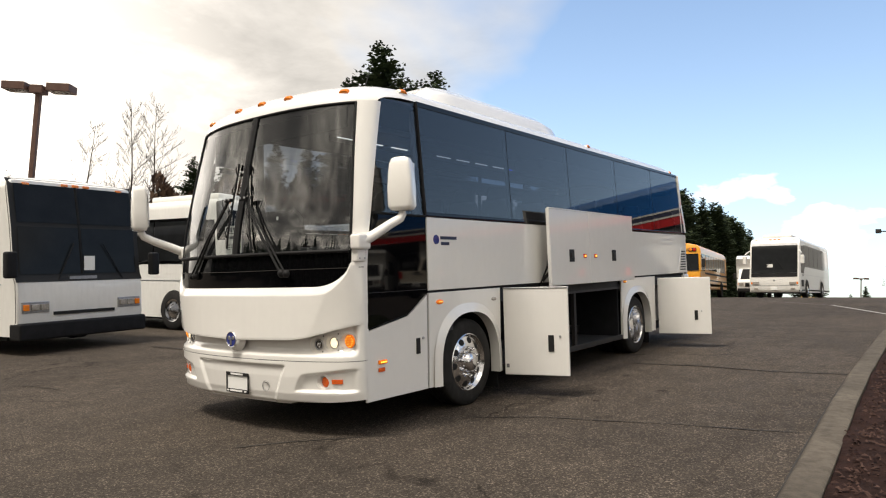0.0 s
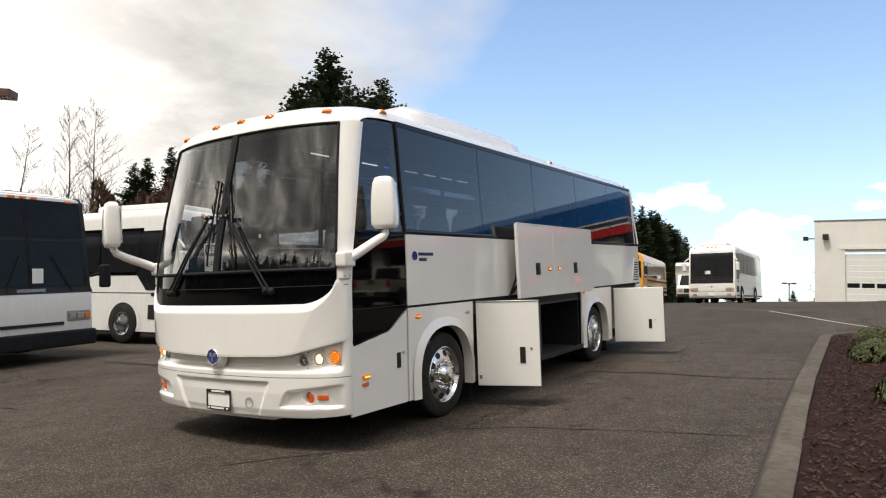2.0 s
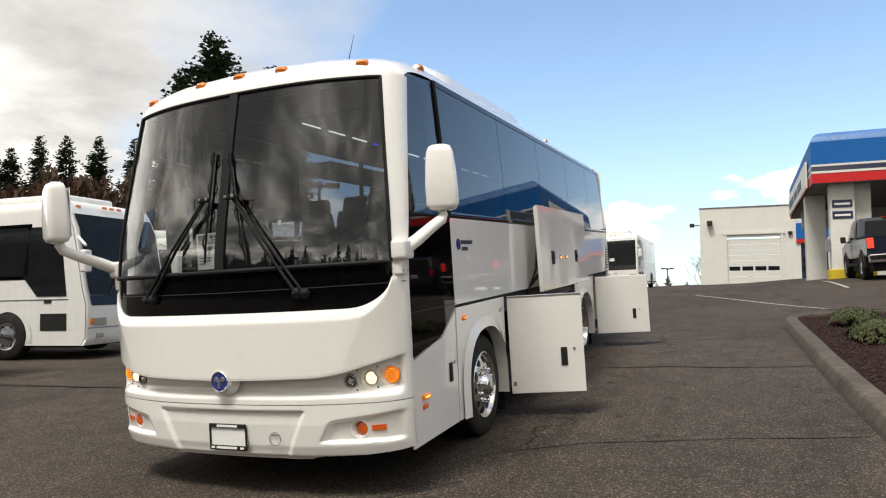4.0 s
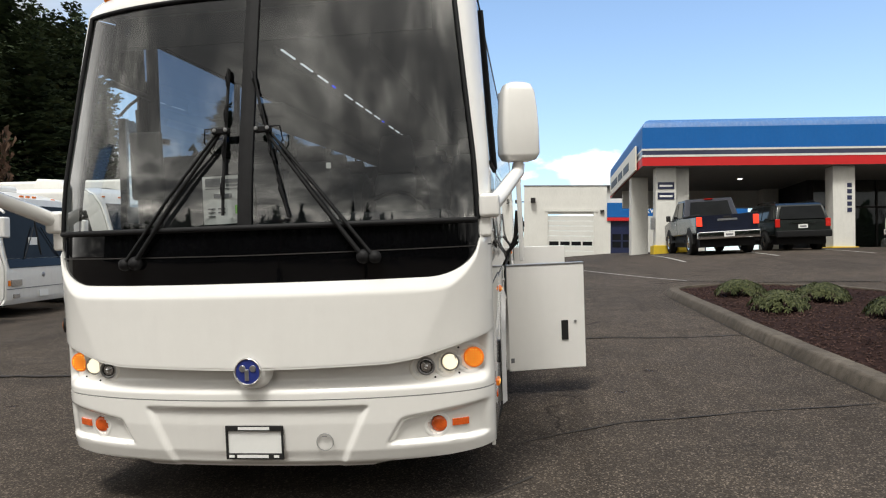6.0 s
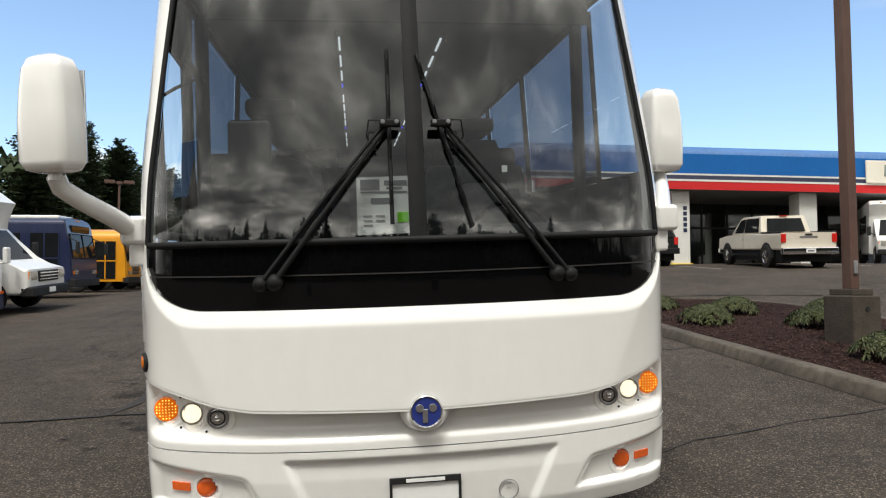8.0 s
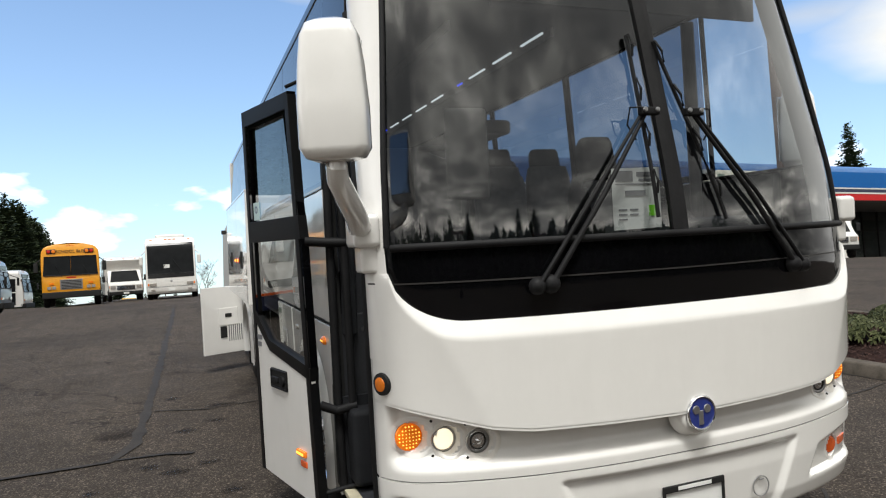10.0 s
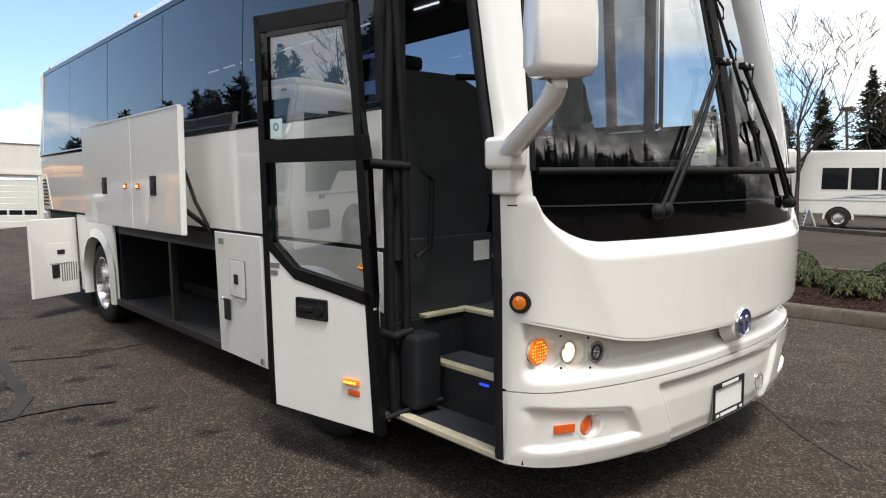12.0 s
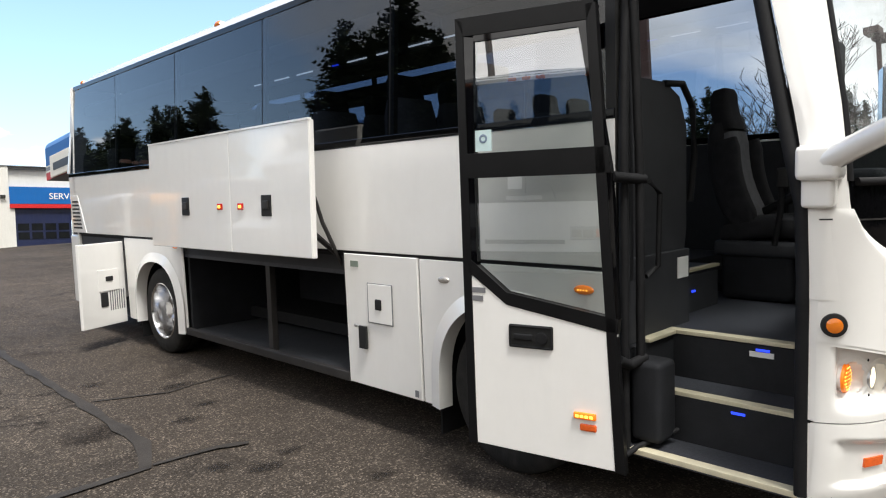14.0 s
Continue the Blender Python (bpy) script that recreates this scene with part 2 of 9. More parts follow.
M = {}
M["asphalt"] = make_asphalt("asphalt", (0.0685, 0.0568, 0.0468), 3.0)
M["asphalt_patch"] = make_asphalt("asphalt_patch", (0.0680, 0.0568, 0.0468), 17.0)
M["oil"] = make_stain()
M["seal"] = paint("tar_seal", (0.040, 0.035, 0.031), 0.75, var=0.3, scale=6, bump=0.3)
M["white"] = paint("white_body_paint", (0.84, 0.825, 0.795), 0.22, var=0.025, scale=0.9, coat=1.0, dirt=0.03)
M["white_far"] = paint("white_fleet_paint", (0.76, 0.75, 0.72), 0.3, var=0.05, scale=0.8, coat=0.4, dirt=0.09)
M["cream"] = paint("cream_paint", (0.62, 0.56, 0.46), 0.28, var=0.05, coat=0.5, dirt=0.1)
M["black_gloss"] = paint("black_gloss_panel", (0.0025, 0.0025, 0.003), 0.03, var=0.3)
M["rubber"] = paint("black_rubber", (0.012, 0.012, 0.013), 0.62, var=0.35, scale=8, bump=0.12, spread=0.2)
M["tyre"] = paint("tyre_rubber", (0.020, 0.0195, 0.019), 0.75, var=0.35, scale=10, bump=0.25, dirt=0.25, dirt_color=(0.09, 0.085, 0.08))
M["dark_frame"] = paint("dark_grey_frame", (0.028, 0.026, 0.025), 0.5, var=0.25, scale=5, bump=0.06)
M["chrome"] = paint("polished_metal", (0.78, 0.78, 0.79), 0.10, 1.0, var=0.06, scale=6)
M["alloy"] = paint("polished_alloy", (0.72, 0.72, 0.73), 0.17, 1.0, var=0.12, scale=9)
M["steel"] = paint("brushed_steel", (0.45, 0.45, 0.46), 0.35, 0.9, var=0.2, scale=20)
M["charcoal"] = paint("charcoal_liner", (0.018, 0.0189, 0.0216), 0.72, var=0.25, scale=6, bump=0.15, bscale=250)
M["grey_trim"] = paint("dark_grey_trim", (0.0378, 0.0392, 0.0434), 0.6, var=0.2, scale=5, bump=0.1, bscale=300)
M["seat_cloth"] = paint("grey_seat_cloth", (0.12, 0.12, 0.128), 0.85, var=0.3, scale=14, bump=0.3, bscale=500)
M["seat_dark"] = paint("black_seat_cloth", (0.022, 0.022, 0.024), 0.85, var=0.3, scale=14, bump=0.3, bscale=500)
M["nosing"] = paint("pale_step_edge", (0.55, 0.50, 0.36), 0.6, var=0.15, scale=12, dirt=0.15)
M["floor_vinyl"] = paint("dark_vinyl_floor", (0.045, 0.047, 0.055), 0.45, var=0.35, scale=60, bump=0.1)
M["orange_lens"] = paint("amber_lens", (0.85, 0.22, 0.015), 0.12, var=0.12, scale=40, coat=0.6)
M["orange_reflector"] = paint("orange_reflector", (0.80, 0.13, 0.02), 0.15, var=0.15, scale=60, coat=0.5)
M["red_lens"] = paint("red_lens", (0.55, 0.02, 0.015), 0.12, var=0.1, scale=30, coat=0.6)
M["clear_lens"] = paint("clear_lens", (0.42, 0.39, 0.35), 0.12, 0.25, var=0.4, scale=40, coat=1.0)
M["lit_amber"] = lamp_glow("lit_amber_lamp", (1.0, 0.46, 0.06), 2.2)
M["lit_amber_lens"] = lamp_glow("lit_amber_lens", (0.95, 0.22, 0.012), 0.22)
M["door_black"] = paint("black_door_frame", (0.006, 0.006, 0.0065), 0.38, var=0.3, scale=6)
M["lamp_cup"] = paint("pale_lamp_cup", (0.78, 0.75, 0.70), 0.3, var=0.05, scale=20)
M["lit_head"] = lamp_glow("lit_headlamp", (1.0, 0.86, 0.62), 1.1)
M["lit_red"] = lamp_glow("lit_red_lamp", (1.0, 0.06, 0.03), 0.6)
M["led_white"] = lamp_glow("white_strip_lamp", (0.9, 0.95, 1.0), 0.8)
M["led_blue"] = lamp_glow("blue_strip_lamp", (0.03, 0.07, 1.0), 1.0)
M["ceiling_lit"] = lamp_glow("canopy_lamp", (1.0, 0.97, 0.9), 3.0)
M["badge_blue"] = paint("blue_badge", (0.02, 0.035, 0.20), 0.2, var=0.2, coat=0.8)
M["paper"] = paint("white_paper", (0.78, 0.78, 0.76), 0.7, var=0.03)
M["ink"] = paint("grey_ink", (0.16, 0.16, 0.17), 0.7, var=0.1)
M["ink_black"] = paint("black_ink", (0.02, 0.02, 0.02), 0.6, var=0.1)
M["lime"] = paint("lime_sticker", (0.25, 0.75, 0.04), 0.6, var=0.05)
M["sky_sticker"] = paint("pale_blue_sticker", (0.52, 0.66, 0.66), 0.5, var=0.1)
M["glass_side"] = glass("dark_tinted_glass", (0.23, 0.26, 0.31), ior=1.53)
M["glass_driver"] = glass("driver_window_glass", (0.82, 0.85, 0.88), ior=1.52)
M["amber_soft"] = lamp_glow("amber_lamp_cover", (0.95, 0.24, 0.02), 0.12)
M["glass_front"] = glass("clear_windscreen_glass", (0.68, 0.71, 0.71), ior=1.64)
M["glass_door"] = glass("door_glass", (0.74, 0.77, 0.75), ior=2.05)
M["glass_far"] = paint("dark_vehicle_glass", (0.012, 0.013, 0.014), 0.05, var=0.3)
M["concrete"] = paint("kerb_concrete", (0.098, 0.083, 0.066), 0.9, var=0.38, scale=1.4, bump=0.6, bscale=60, dirt=0.85, dirt_color=(0.035, 0.028, 0.022))
M["concrete_base"] = paint("lamp_base_concrete", (0.068, 0.055, 0.044), 0.9, var=0.4, scale=2.5, bump=0.6, bscale=40, dirt=0.7, dirt_color=(0.05, 0.045, 0.04))
M["mulch"] = paint("bark_mulch", (0.024, 0.01238, 0.00975), 0.95, var=0.6, scale=7, bump=1.0, bscale=45)
M["chips"] = make_leaf("bark_chips", (0.013, 0.007, 0.0065), (0.078, 0.047, 0.039), 0.9)
M["brown_steel"] = paint("brown_painted_steel", (0.095, 0.052, 0.040), 0.5, var=0.2, scale=4, dirt=0.25)
M["shrub"] = make_leaf("shrub_leaf", (0.026, 0.034, 0.012), (0.095, 0.104, 0.044), 0.55)
M["fir"] = make_leaf("fir_needles", (0.01755, 0.02835, 0.01485), (0.0621, 0.0837, 0.0405), 0.7)
M["bark"] = paint("tree_bark", (0.085, 0.068, 0.055), 0.9, var=0.35, scale=5, bump=0.6, bscale=25)
M["twigs"] = paint("bare_twigs", (0.055, 0.041, 0.033), 0.9, var=0.3, scale=3)
M["brush"] = make_leaf("brown_brush", (0.045, 0.026, 0.018), (0.10, 0.065, 0.045), 0.9)
M["stucco"] = paint("white_stucco", (0.66, 0.65, 0.61), 0.85, var=0.07, scale=0.7, bump=0.25, bscale=50, dirt=0.12)
M["blue_fascia"] = paint("blue_metal_fascia", (0.014, 0.115, 0.37), 0.5, var=0.08, scale=0.6, dirt=0.06)
M["blue_top"] = paint("weathered_blue_metal", (0.045, 0.15, 0.38), 0.5, var=0.15, scale=0.8, dirt=0.2, dirt_color=(0.4, 0.42, 0.45))
M["red_stripe"] = paint("red_stripe", (0.52, 0.028, 0.030), 0.45, var=0.06)
M["navy"] = paint("navy_paint", (0.015, 0.021, 0.062), 0.3, var=0.12, coat=0.4, dirt=0.1)
M["white_line"] = paint("worn_white_road_paint", (0.46, 0.45, 0.42), 0.8, var=0.3, scale=9, dirt=0.6, dirt_color=(0.12, 0.11, 0.10))
M["yellow_paint"] = paint("yellow_safety_paint", (0.62, 0.43, 0.02), 0.6, var=0.12, dirt=0.15)
M["soffit"] = paint("grey_soffit", (0.20, 0.20, 0.20), 0.8, var=0.1)
M["shop_dark"] = paint("dark_shop_interior", (0.035, 0.035, 0.037), 0.8, var=0.3)
M["garage_door"] = paint("white_sectional_door", (0.66, 0.655, 0.62), 0.5, var=0.05, dirt=0.12)
M["school_yellow"] = paint("school_bus_yellow", (0.72, 0.30, 0.010), 0.32, var=0.06, coat=0.4, dirt=0.12)
M["dark_blue_car"] = paint("dark_blue_car_paint", (0.008, 0.011, 0.024), 0.25, var=0.15, coat=0.3)
M["black_green_car"] = paint("black_green_car_paint", (0.006, 0.009, 0.008), 0.25, var=0.15, coat=0.3)
M["silver_blue"] = paint("grey_blue_paint", (0.16, 0.22, 0.30), 0.3, var=0.1, coat=0.4, dirt=0.1)
M["sign_white"] = paint("cream_sign_face", (0.72, 0.68, 0.58), 0.5, var=0.05)
M["sign_black"] = paint("black_sign_paint", (0.015, 0.015, 0.016), 0.5, var=0.1)
M["sign_green"] = paint("sage_logo_paint", (0.20, 0.24, 0.20), 0.5, var=0.1)
M["far_yellow"] = paint("yellow_machine_paint", (0.60, 0.33, 0.03), 0.5, var=0.1, dirt=0.2)

# dull dark stuff throws back little skylight
for nm, lev in (("rubber", 0.18), ("tyre", 0.15), ("dark_frame", 0.22), ("charcoal", 0.15), ("grey_trim", 0.2), ("ink_black", 0.2), ("door_black", 0.16), ("seat_cloth", 0.15),
                ("seat_dark", 0.15), ("floor_vinyl", 0.25), ("seal", 0.15), ("mulch", 0.1), ("chips", 0.1), ("fir", 0.15), ("bark", 0.15), ("brush", 0.1), ("shop_dark", 0.2), ("blue_fascia", 0.12), ("red_stripe", 0.15), ("shrub", 0.2), ("concrete", 0.2), ("concrete_base", 0.2), ("brown_steel", 0.25), ("glass_far", 0.13), ("black_gloss", 0.32)):
    M[nm].node_tree.nodes["Principled BSDF"].inputs["Specular IOR Level"].default_value = lev


# ---- mesh helpers ----
SLOPE_X, SLOPE_Y = math.tan(radians(2.3)), math.tan(radians(4.4))
# the yard round the bus is one sloping plane; this turns an upright frame onto it
TILT = Vector((0, 0, 1)).rotation_difference(Vector((-SLOPE_X, -SLOPE_Y, 1)).normalized()).to_matrix().to_4x4()


def ease(d, w=3.0):
    """Nought below zero, d above, rounded over."""
    return (math.sqrt(d * d + w * w) + d) / 2


def ground_z(x, y):
    """Height of the yard: it climbs along the bus and towards the canopy, then runs nearly level to the far end."""
    along = x - ease(x - 16.0) + ease(-12.0 - x)
    up = SLOPE_Y * y - (SLOPE_Y - 0.026) * ease(y - 22.0) + SLOPE_Y * ease(-30.0 - y)
    s = min(1.0, max(0.0, (x - 4.0) / 5.0))
    s = s * s * (3 - 2 * s)
    v = min(1.0, max(0.0, (y - 5.0) / 9.0))
    v = v * v * (3 - 2 * v)
    beyond = 0.10 * max(0.0, y - 72.0) * step01(70.0, 82.0, y)
    far = step01(22.0, 30.0, y)
    row = 0.34 * step01(-5.5 - 3.1 * far, -8.5 - 2.1 * far, x) * step01(3.0, 13.0, y)
    return SLOPE_X * along + up + 0.2 * s * v - beyond - row + 0.004


def add_box(bm, x0, x1, y0, y1, z0, z1, bevel=0.0):
    vs = [bm.verts.new((x, y, z)) for z in (z0, z1) for y in (y0, y1) for x in (x0, x1)]
    fs = [(0, 2, 3, 1), (4, 5, 7, 6), (0, 1, 5, 4), (2, 6, 7, 3), (0, 4, 6, 2), (1, 3, 7, 5)]
    faces = [bm.faces.new([vs[i] for i in f]) for f in fs]
    if bevel:
        edges = list({e for f in faces for e in f.edges})
        bmesh.ops.bevel(bm, geom=edges, offset=bevel, segments=2, affect="EDGES", profile=0.5)
    return vs


def add_prism(bm, pts, axis, lo, hi, bevel=0.0, segs=2):
    """A polygon drawn across the other two axes (in x, y, z order) and pulled along one axis."""
    def at(a, b, c):
        return {"x": (c, a, b), "y": (a, c, b), "z": (a, b, c)}[axis]
    n = len(pts)
    va = [bm.verts.new(at(a, b, lo)) for a, b in pts]
    vb = [bm.verts.new(at(a, b, hi)) for a, b in pts]
    faces = [bm.faces.new(va[::-1]), bm.faces.new(vb)]
    for i in range(n):
        j = (i + 1) % n
        faces.append(bm.faces.new((va[i], va[j], vb[j], vb[i])))
    if bevel:
        edges = list({e for f in faces[:2] for e in f.edges})
        bmesh.ops.bevel(bm, geom=edges, offset=bevel, segments=segs, affect="EDGES", profile=0.5)
    return va, vb


def add_tube(bm, pts, radii, sides=10, cap=True):
    """A round tube along points; one radius or one for each point."""
    pts = [Vector(p) for p in pts]
    if not hasattr(radii, "__len__"):
        radii = [radii] * len(pts)
    rings = []
    up = Vector((0, 0, 1))
    for i, p in enumerate(pts):
        d = (pts[min(i + 1, len(pts) - 1)] - pts[max(i - 1, 0)]).normalized()
        ref = up if abs(d.dot(up)) < 0.95 else Vector((0, 1, 0))
        a = d.cross(ref).normalized()
        b = d.cross(a)
        rings.append([bm.verts.new(p + (a * math.cos(t) + b * math.sin(t)) * radii[i])
                      for t in (2 * math.pi * j / sides for j in range(sides))])
    for r0, r1 in zip(rings, rings[1:]):
        for j in range(sides):
            bm.faces.new((r0[j], r0[(j + 1) % sides], r1[(j + 1) % sides], r1[j]))
    if cap:
        bm.faces.new(rings[0][::-1])
        bm.faces.new(rings[-1])


def add_lathe(bm, profile, origin, axis, segs=28, close=False):
    """Turn a profile of (distance along the axis, radius) round the axis."""
    axis = Vector(axis).normalized()
    ref = Vector((0, 0, 1)) if abs(axis.z) < 0.9 else Vector((0, 1, 0))
    a = axis.cross(ref).normalized()
    b = axis.cross(a)
    o = Vector(origin)
    rings = []
    for h, r in profile:
        if r < 1e-5:
            rings.append([bm.verts.new(o + axis * h)])
        else:
            rings.append([bm.verts.new(o + axis * h + (a * math.cos(t) + b * math.sin(t)) * r)
                          for t in (2 * math.pi * j / segs for j in range(segs))])
    pairs = list(zip(rings, rings[1:])) + ([(rings[-1], rings[0])] if close else [])
    for r0, r1 in pairs:
        for j in range(segs):
            i = (j + 1) % segs
            quad = [r0[j % len(r0)], r0[i % len(r0)], r1[i % len(r1)], r1[j % len(r1)]]
            quad = [v for n, v in enumerate(quad) if v not in quad[:n]]
            if len(quad) > 2:
                bm.faces.new(quad)


def soften(me, degrees=35):
    """Rounded shading in which the larger faces keep their own direction."""
    me.polygons.foreach_set("use_smooth", [True] * len(me.polygons))
    limit = math.cos(radians(max(degrees, 50)))
    faces = [(p.normal.copy(), p.area) for p in me.polygons]
    around = collections.defaultdict(list)
    for p in me.polygons:
        for v in p.vertices:
            around[v].append(p.index)
    out = [None] * len(me.loops)
    for p in me.polygons:
        n0 = faces[p.index][0]
        for li in p.loop_indices:
            acc = Vector((0, 0, 0))
            for fi in around[me.loops[li].vertex_index]:
                n1, ar = faces[fi]
                if n1.dot(n0) > limit:
                    acc += n1 * ar
            out[li] = acc.normalized() if acc.length > 1e-12 else n0
    me.normals_split_custom_set(out)


def mesh_of(name, bm, material, smooth=35):
    bmesh.ops.recalc_face_normals(bm, faces=bm.faces)
    me = bpy.data.meshes.new(name)
    bm.to_mesh(me)
    bm.free()
    if smooth:
        soften(me, smooth)
    me.materials.append(material)
    return me


def part(name, bm, material, parent=None, label="", smooth=35, m=None):
    """Link a bmesh, or mesh data to be shared, as one mesh object under a thing or a part."""
    me = bm if isinstance(bm, bpy.types.Mesh) else mesh_of(name, bm, material, smooth)
    ob = new(name, me)
    if parent is not None:
        ob.parent = parent
    if m is not None:
        ob.matrix_basis = m
    return tagged(ob, label)


def thing(name, label, category, m=None, group="", kind=""):
    ob = new(name)
    ob.empty_display_size = 0.2
    if m is not None:
        ob.matrix_basis = m
    return tagged(ob, label, category, group, kind)


def boxed(*dims, bevel=0.0):
    bm = bmesh.new()
    add_box(bm, *dims, bevel=bevel)
    return bm


def prism(pts, axis, lo, hi, bevel=0.0, segs=2):
    bm = bmesh.new()
    add_prism(bm, pts, axis, lo, hi, bevel, segs)
    return bm


def tube(pts, r, sides=10):
    bm = bmesh.new()
    add_tube(bm, pts, r, sides)
    return bm


def lathe(profile, origin, axis, segs=28, close=False):
    bm = bmesh.new()
    add_lathe(bm, profile, origin, axis, segs, close)
    return bm


def table(z, rows):
    """Straight lines between rows of (z, value)."""
    if z <= rows[0][0]:
        return rows[0][1]
    for (a, va), (b, vb) in zip(rows, rows[1:]):
        if z <= b:
            return va + (vb - va) * (z - a) / (b - a)
    return rows[-1][1]


def step01(a, b, v):
    t = min(1.0, max(0.0, (v - a) / (b - a)))
    return t * t * (3 - 2 * t)


# ---- the yard ----
def build_ground():
    bm = bmesh.new()

    def axis_steps(fine0, fine1, step, far):
        v = [fine0 + step * i for i in range(int((fine1 - fine0) / step) + 1)]
        d, a, b = step, v[0], v[-1]
        while b < far:
            d *= 1.35
            a, b = a - d, b + d
            v = [a] + v + [b]
        return v
    xs = axis_steps(-24, 30, 1.0, 900)
    ys = axis_steps(-14, 76, 1.0, 900)
    grid = [[bm.verts.new((x, y, ground_z(x, y))) for y in ys] for x in xs]
    for i in range(len(xs) - 1):
        for j in range(len(ys) - 1):
            bm.faces.new((grid[i][j], grid[i + 1][j], grid[i + 1][j + 1], grid[i][j + 1]))
    ob = part("ground", bm, M["asphalt"], None, "worn grey asphalt yard with stains and cracks", smooth=60)
    return tagged(ob, category="ground", kind="structure")


ground = build_ground()


def ribbon(pts, w, lift, wander=0.0, seed=1):
    """A narrow strip laid on the ground along points."""
    rng = random.Random(seed)
    bm = bmesh.new()
    fine = []
    for (x0, y0), (x1, y1) in zip(pts, pts[1:]):
        n = max(2, int(math.hypot(x1 - x0, y1 - y0) / 0.18))
        fine += [(x0 + (x1 - x0) * i / n, y0 + (y1 - y0) * i / n) for i in range(n)]
    fine.append(pts[-1])
    rows = []
    drift = 0.0
    for i, (x, y) in enumerate(fine):
        x1, y1 = fine[min(i + 1, len(fine) - 1)]
        x0, y0 = fine[max(i - 1, 0)]
        d = Vector((x1 - x0, y1 - y0)).normalized()
        drift = drift * 0.8 + rng.uniform(-wander, wander)
        ww = w * (1 + (rng.uniform(-0.5, 0.5) if wander else 0)) / 2
        rows.append([bm.verts.new((x - d.y * (ww + drift), y + d.x * (ww + drift), ground_z(x, y) + lift)),
                     bm.verts.new((x - d.y * (drift - ww), y + d.x * (drift - ww), ground_z(x, y) + lift))])
    for a, b in zip(rows, rows[1:]):
        bm.faces.new((a[0], a[1], b[1], b[0]))
    return bm


def ground_mark(name, bm, mt, label):
    return tagged(part(name, bm, M[mt], None, label, smooth=0), category="ground marking", kind="structure")


# repaired strip of newer asphalt along the right side of the bus, with sealed edges
pb = bmesh.new()
cols = []
for i in range(13):
    x = -7.4 + 5.0 * i / 12
    cols.append([pb.verts.new((x, y + (0.05 * math.sin(x * 2.1)), ground_z(x, y) + 0.004)) for y in [3.45 + 1.0 * j for j in range(17)]])
for a, b in zip(cols, cols[1:]):
    for j in range(16):
        pb.faces.new((a[j], b[j], b[j + 1], a[j + 1]))
ground_mark("asphalt_patch", pb, "asphalt_patch", "darker repaired asphalt patch in the yard")
ground_mark("sealed_joint", ribbon([(-2.37, 19.4), (-2.36, 6.5), (-2.40, 3.9), (-2.55, 3.46), (-3.2, 3.44), (-7.4, 3.5)], 0.095, 0.008, 0.008, 3), "seal", "dark tar-sealed joint in the asphalt")
ground_mark("tar_run", ribbon([(-2.50, 3.48), (-2.12, 3.46), (-1.95, 3.36)], 0.07, 0.009, 0.015, 4), "seal", "short dark tar run on the asphalt")
ground_mark("asphalt_crack", ribbon([(-2.3, 5.1), (-1.8, 4.9), (-1.2, 5.0)], 0.03, 0.006, 0.02, 9), "seal", "dark crack in the asphalt")
ground_mark("asphalt_crack", ribbon([(0.55, -0.42), (0.95, 0.1), (1.15, 0.26), (1.45, 0.62)], 0.022, 0.005, 0.02, 5), "seal", "dark crack in the asphalt")
ground_mark("asphalt_crack", ribbon([(1.5, 5.2), (2.4, 5.35), (3.4, 5.25), (4.15, 5.4)], 0.05, 0.005, 0.02, 6), "seal", "dark crack in the asphalt")
ground_mark("asphalt_crack", ribbon([(1.3, 1.2), (2.1, 1.75), (3.2, 2.0), (4.1, 2.2)], 0.022, 0.005, 0.02, 7), "seal", "dark crack in the asphalt")
ground_mark("asphalt_crack", ribbon([(-6.0, -0.5), (-4.6, 0.1), (-3.8, 0.2)], 0.02, 0.005, 0.02, 8), "seal", "dark crack in the asphalt")
ground_mark("painted_line", ribbon([(-0.6, 21.6), (2.28, 18.6), (3.95, 14.9), (5.05, 12.5), (6.3, 11.3), (9.2, 9.8)], 0.10, 0.010), "white_line", "worn white painted line")
for i in range(7):
    x = 6.3 + i * 2.75
    ground_mark("painted_line", ribbon([(x, 18.2), (x + 0.1, 24.6)], 0.10, 0.010), "white_line", "worn white parking line")

# oil drips beside the bus
def stain(x, y, r, seed):
    rng = random.Random(seed)
    bm = bmesh.new()
    ph = [rng.uniform(0, 6.28) for i in range(3)]
    vs = []
    for i in range(22):
        a = 6.2832 * i / 22
        q = 2.0 * r * (1 + 0.22 * math.sin(2 * a + ph[0]) + 0.16 * math.sin(3 * a + ph[1]) + 0.10 * math.sin(7 * a + ph[2]))
        px, py = x + q * math.cos(a) * 1.25, y + q * math.sin(a)
        vs.append(bm.verts.new((px, py, ground_z(px, py) + 0.0065)))
    bm.faces.new(vs)
    return bm


for i, (x, y, r) in enumerate(((-2.05, 2.95, 0.055), (-1.85, 3.05, 0.04), (-2.25, 3.15, 0.045), (-2.0, 4.1, 0.06), (-1.75, 4.35, 0.045), (-2.3, 2.45, 0.035), (-2.6, 2.75, 0.03),
                               (-1.7, 5.0, 0.07), (-2.15, 5.6, 0.055), (-3.2, 2.2, 0.03), (-1.72, 2.35, 0.04), (2.6, 3.4, 0.035), (2.2, 2.6, 0.03), (1.9, 4.2, 0.04))):
    ground_mark("oil_stain", stain(x, y, r, 40 + i), "oil", "dark dried oil drip on the asphalt")

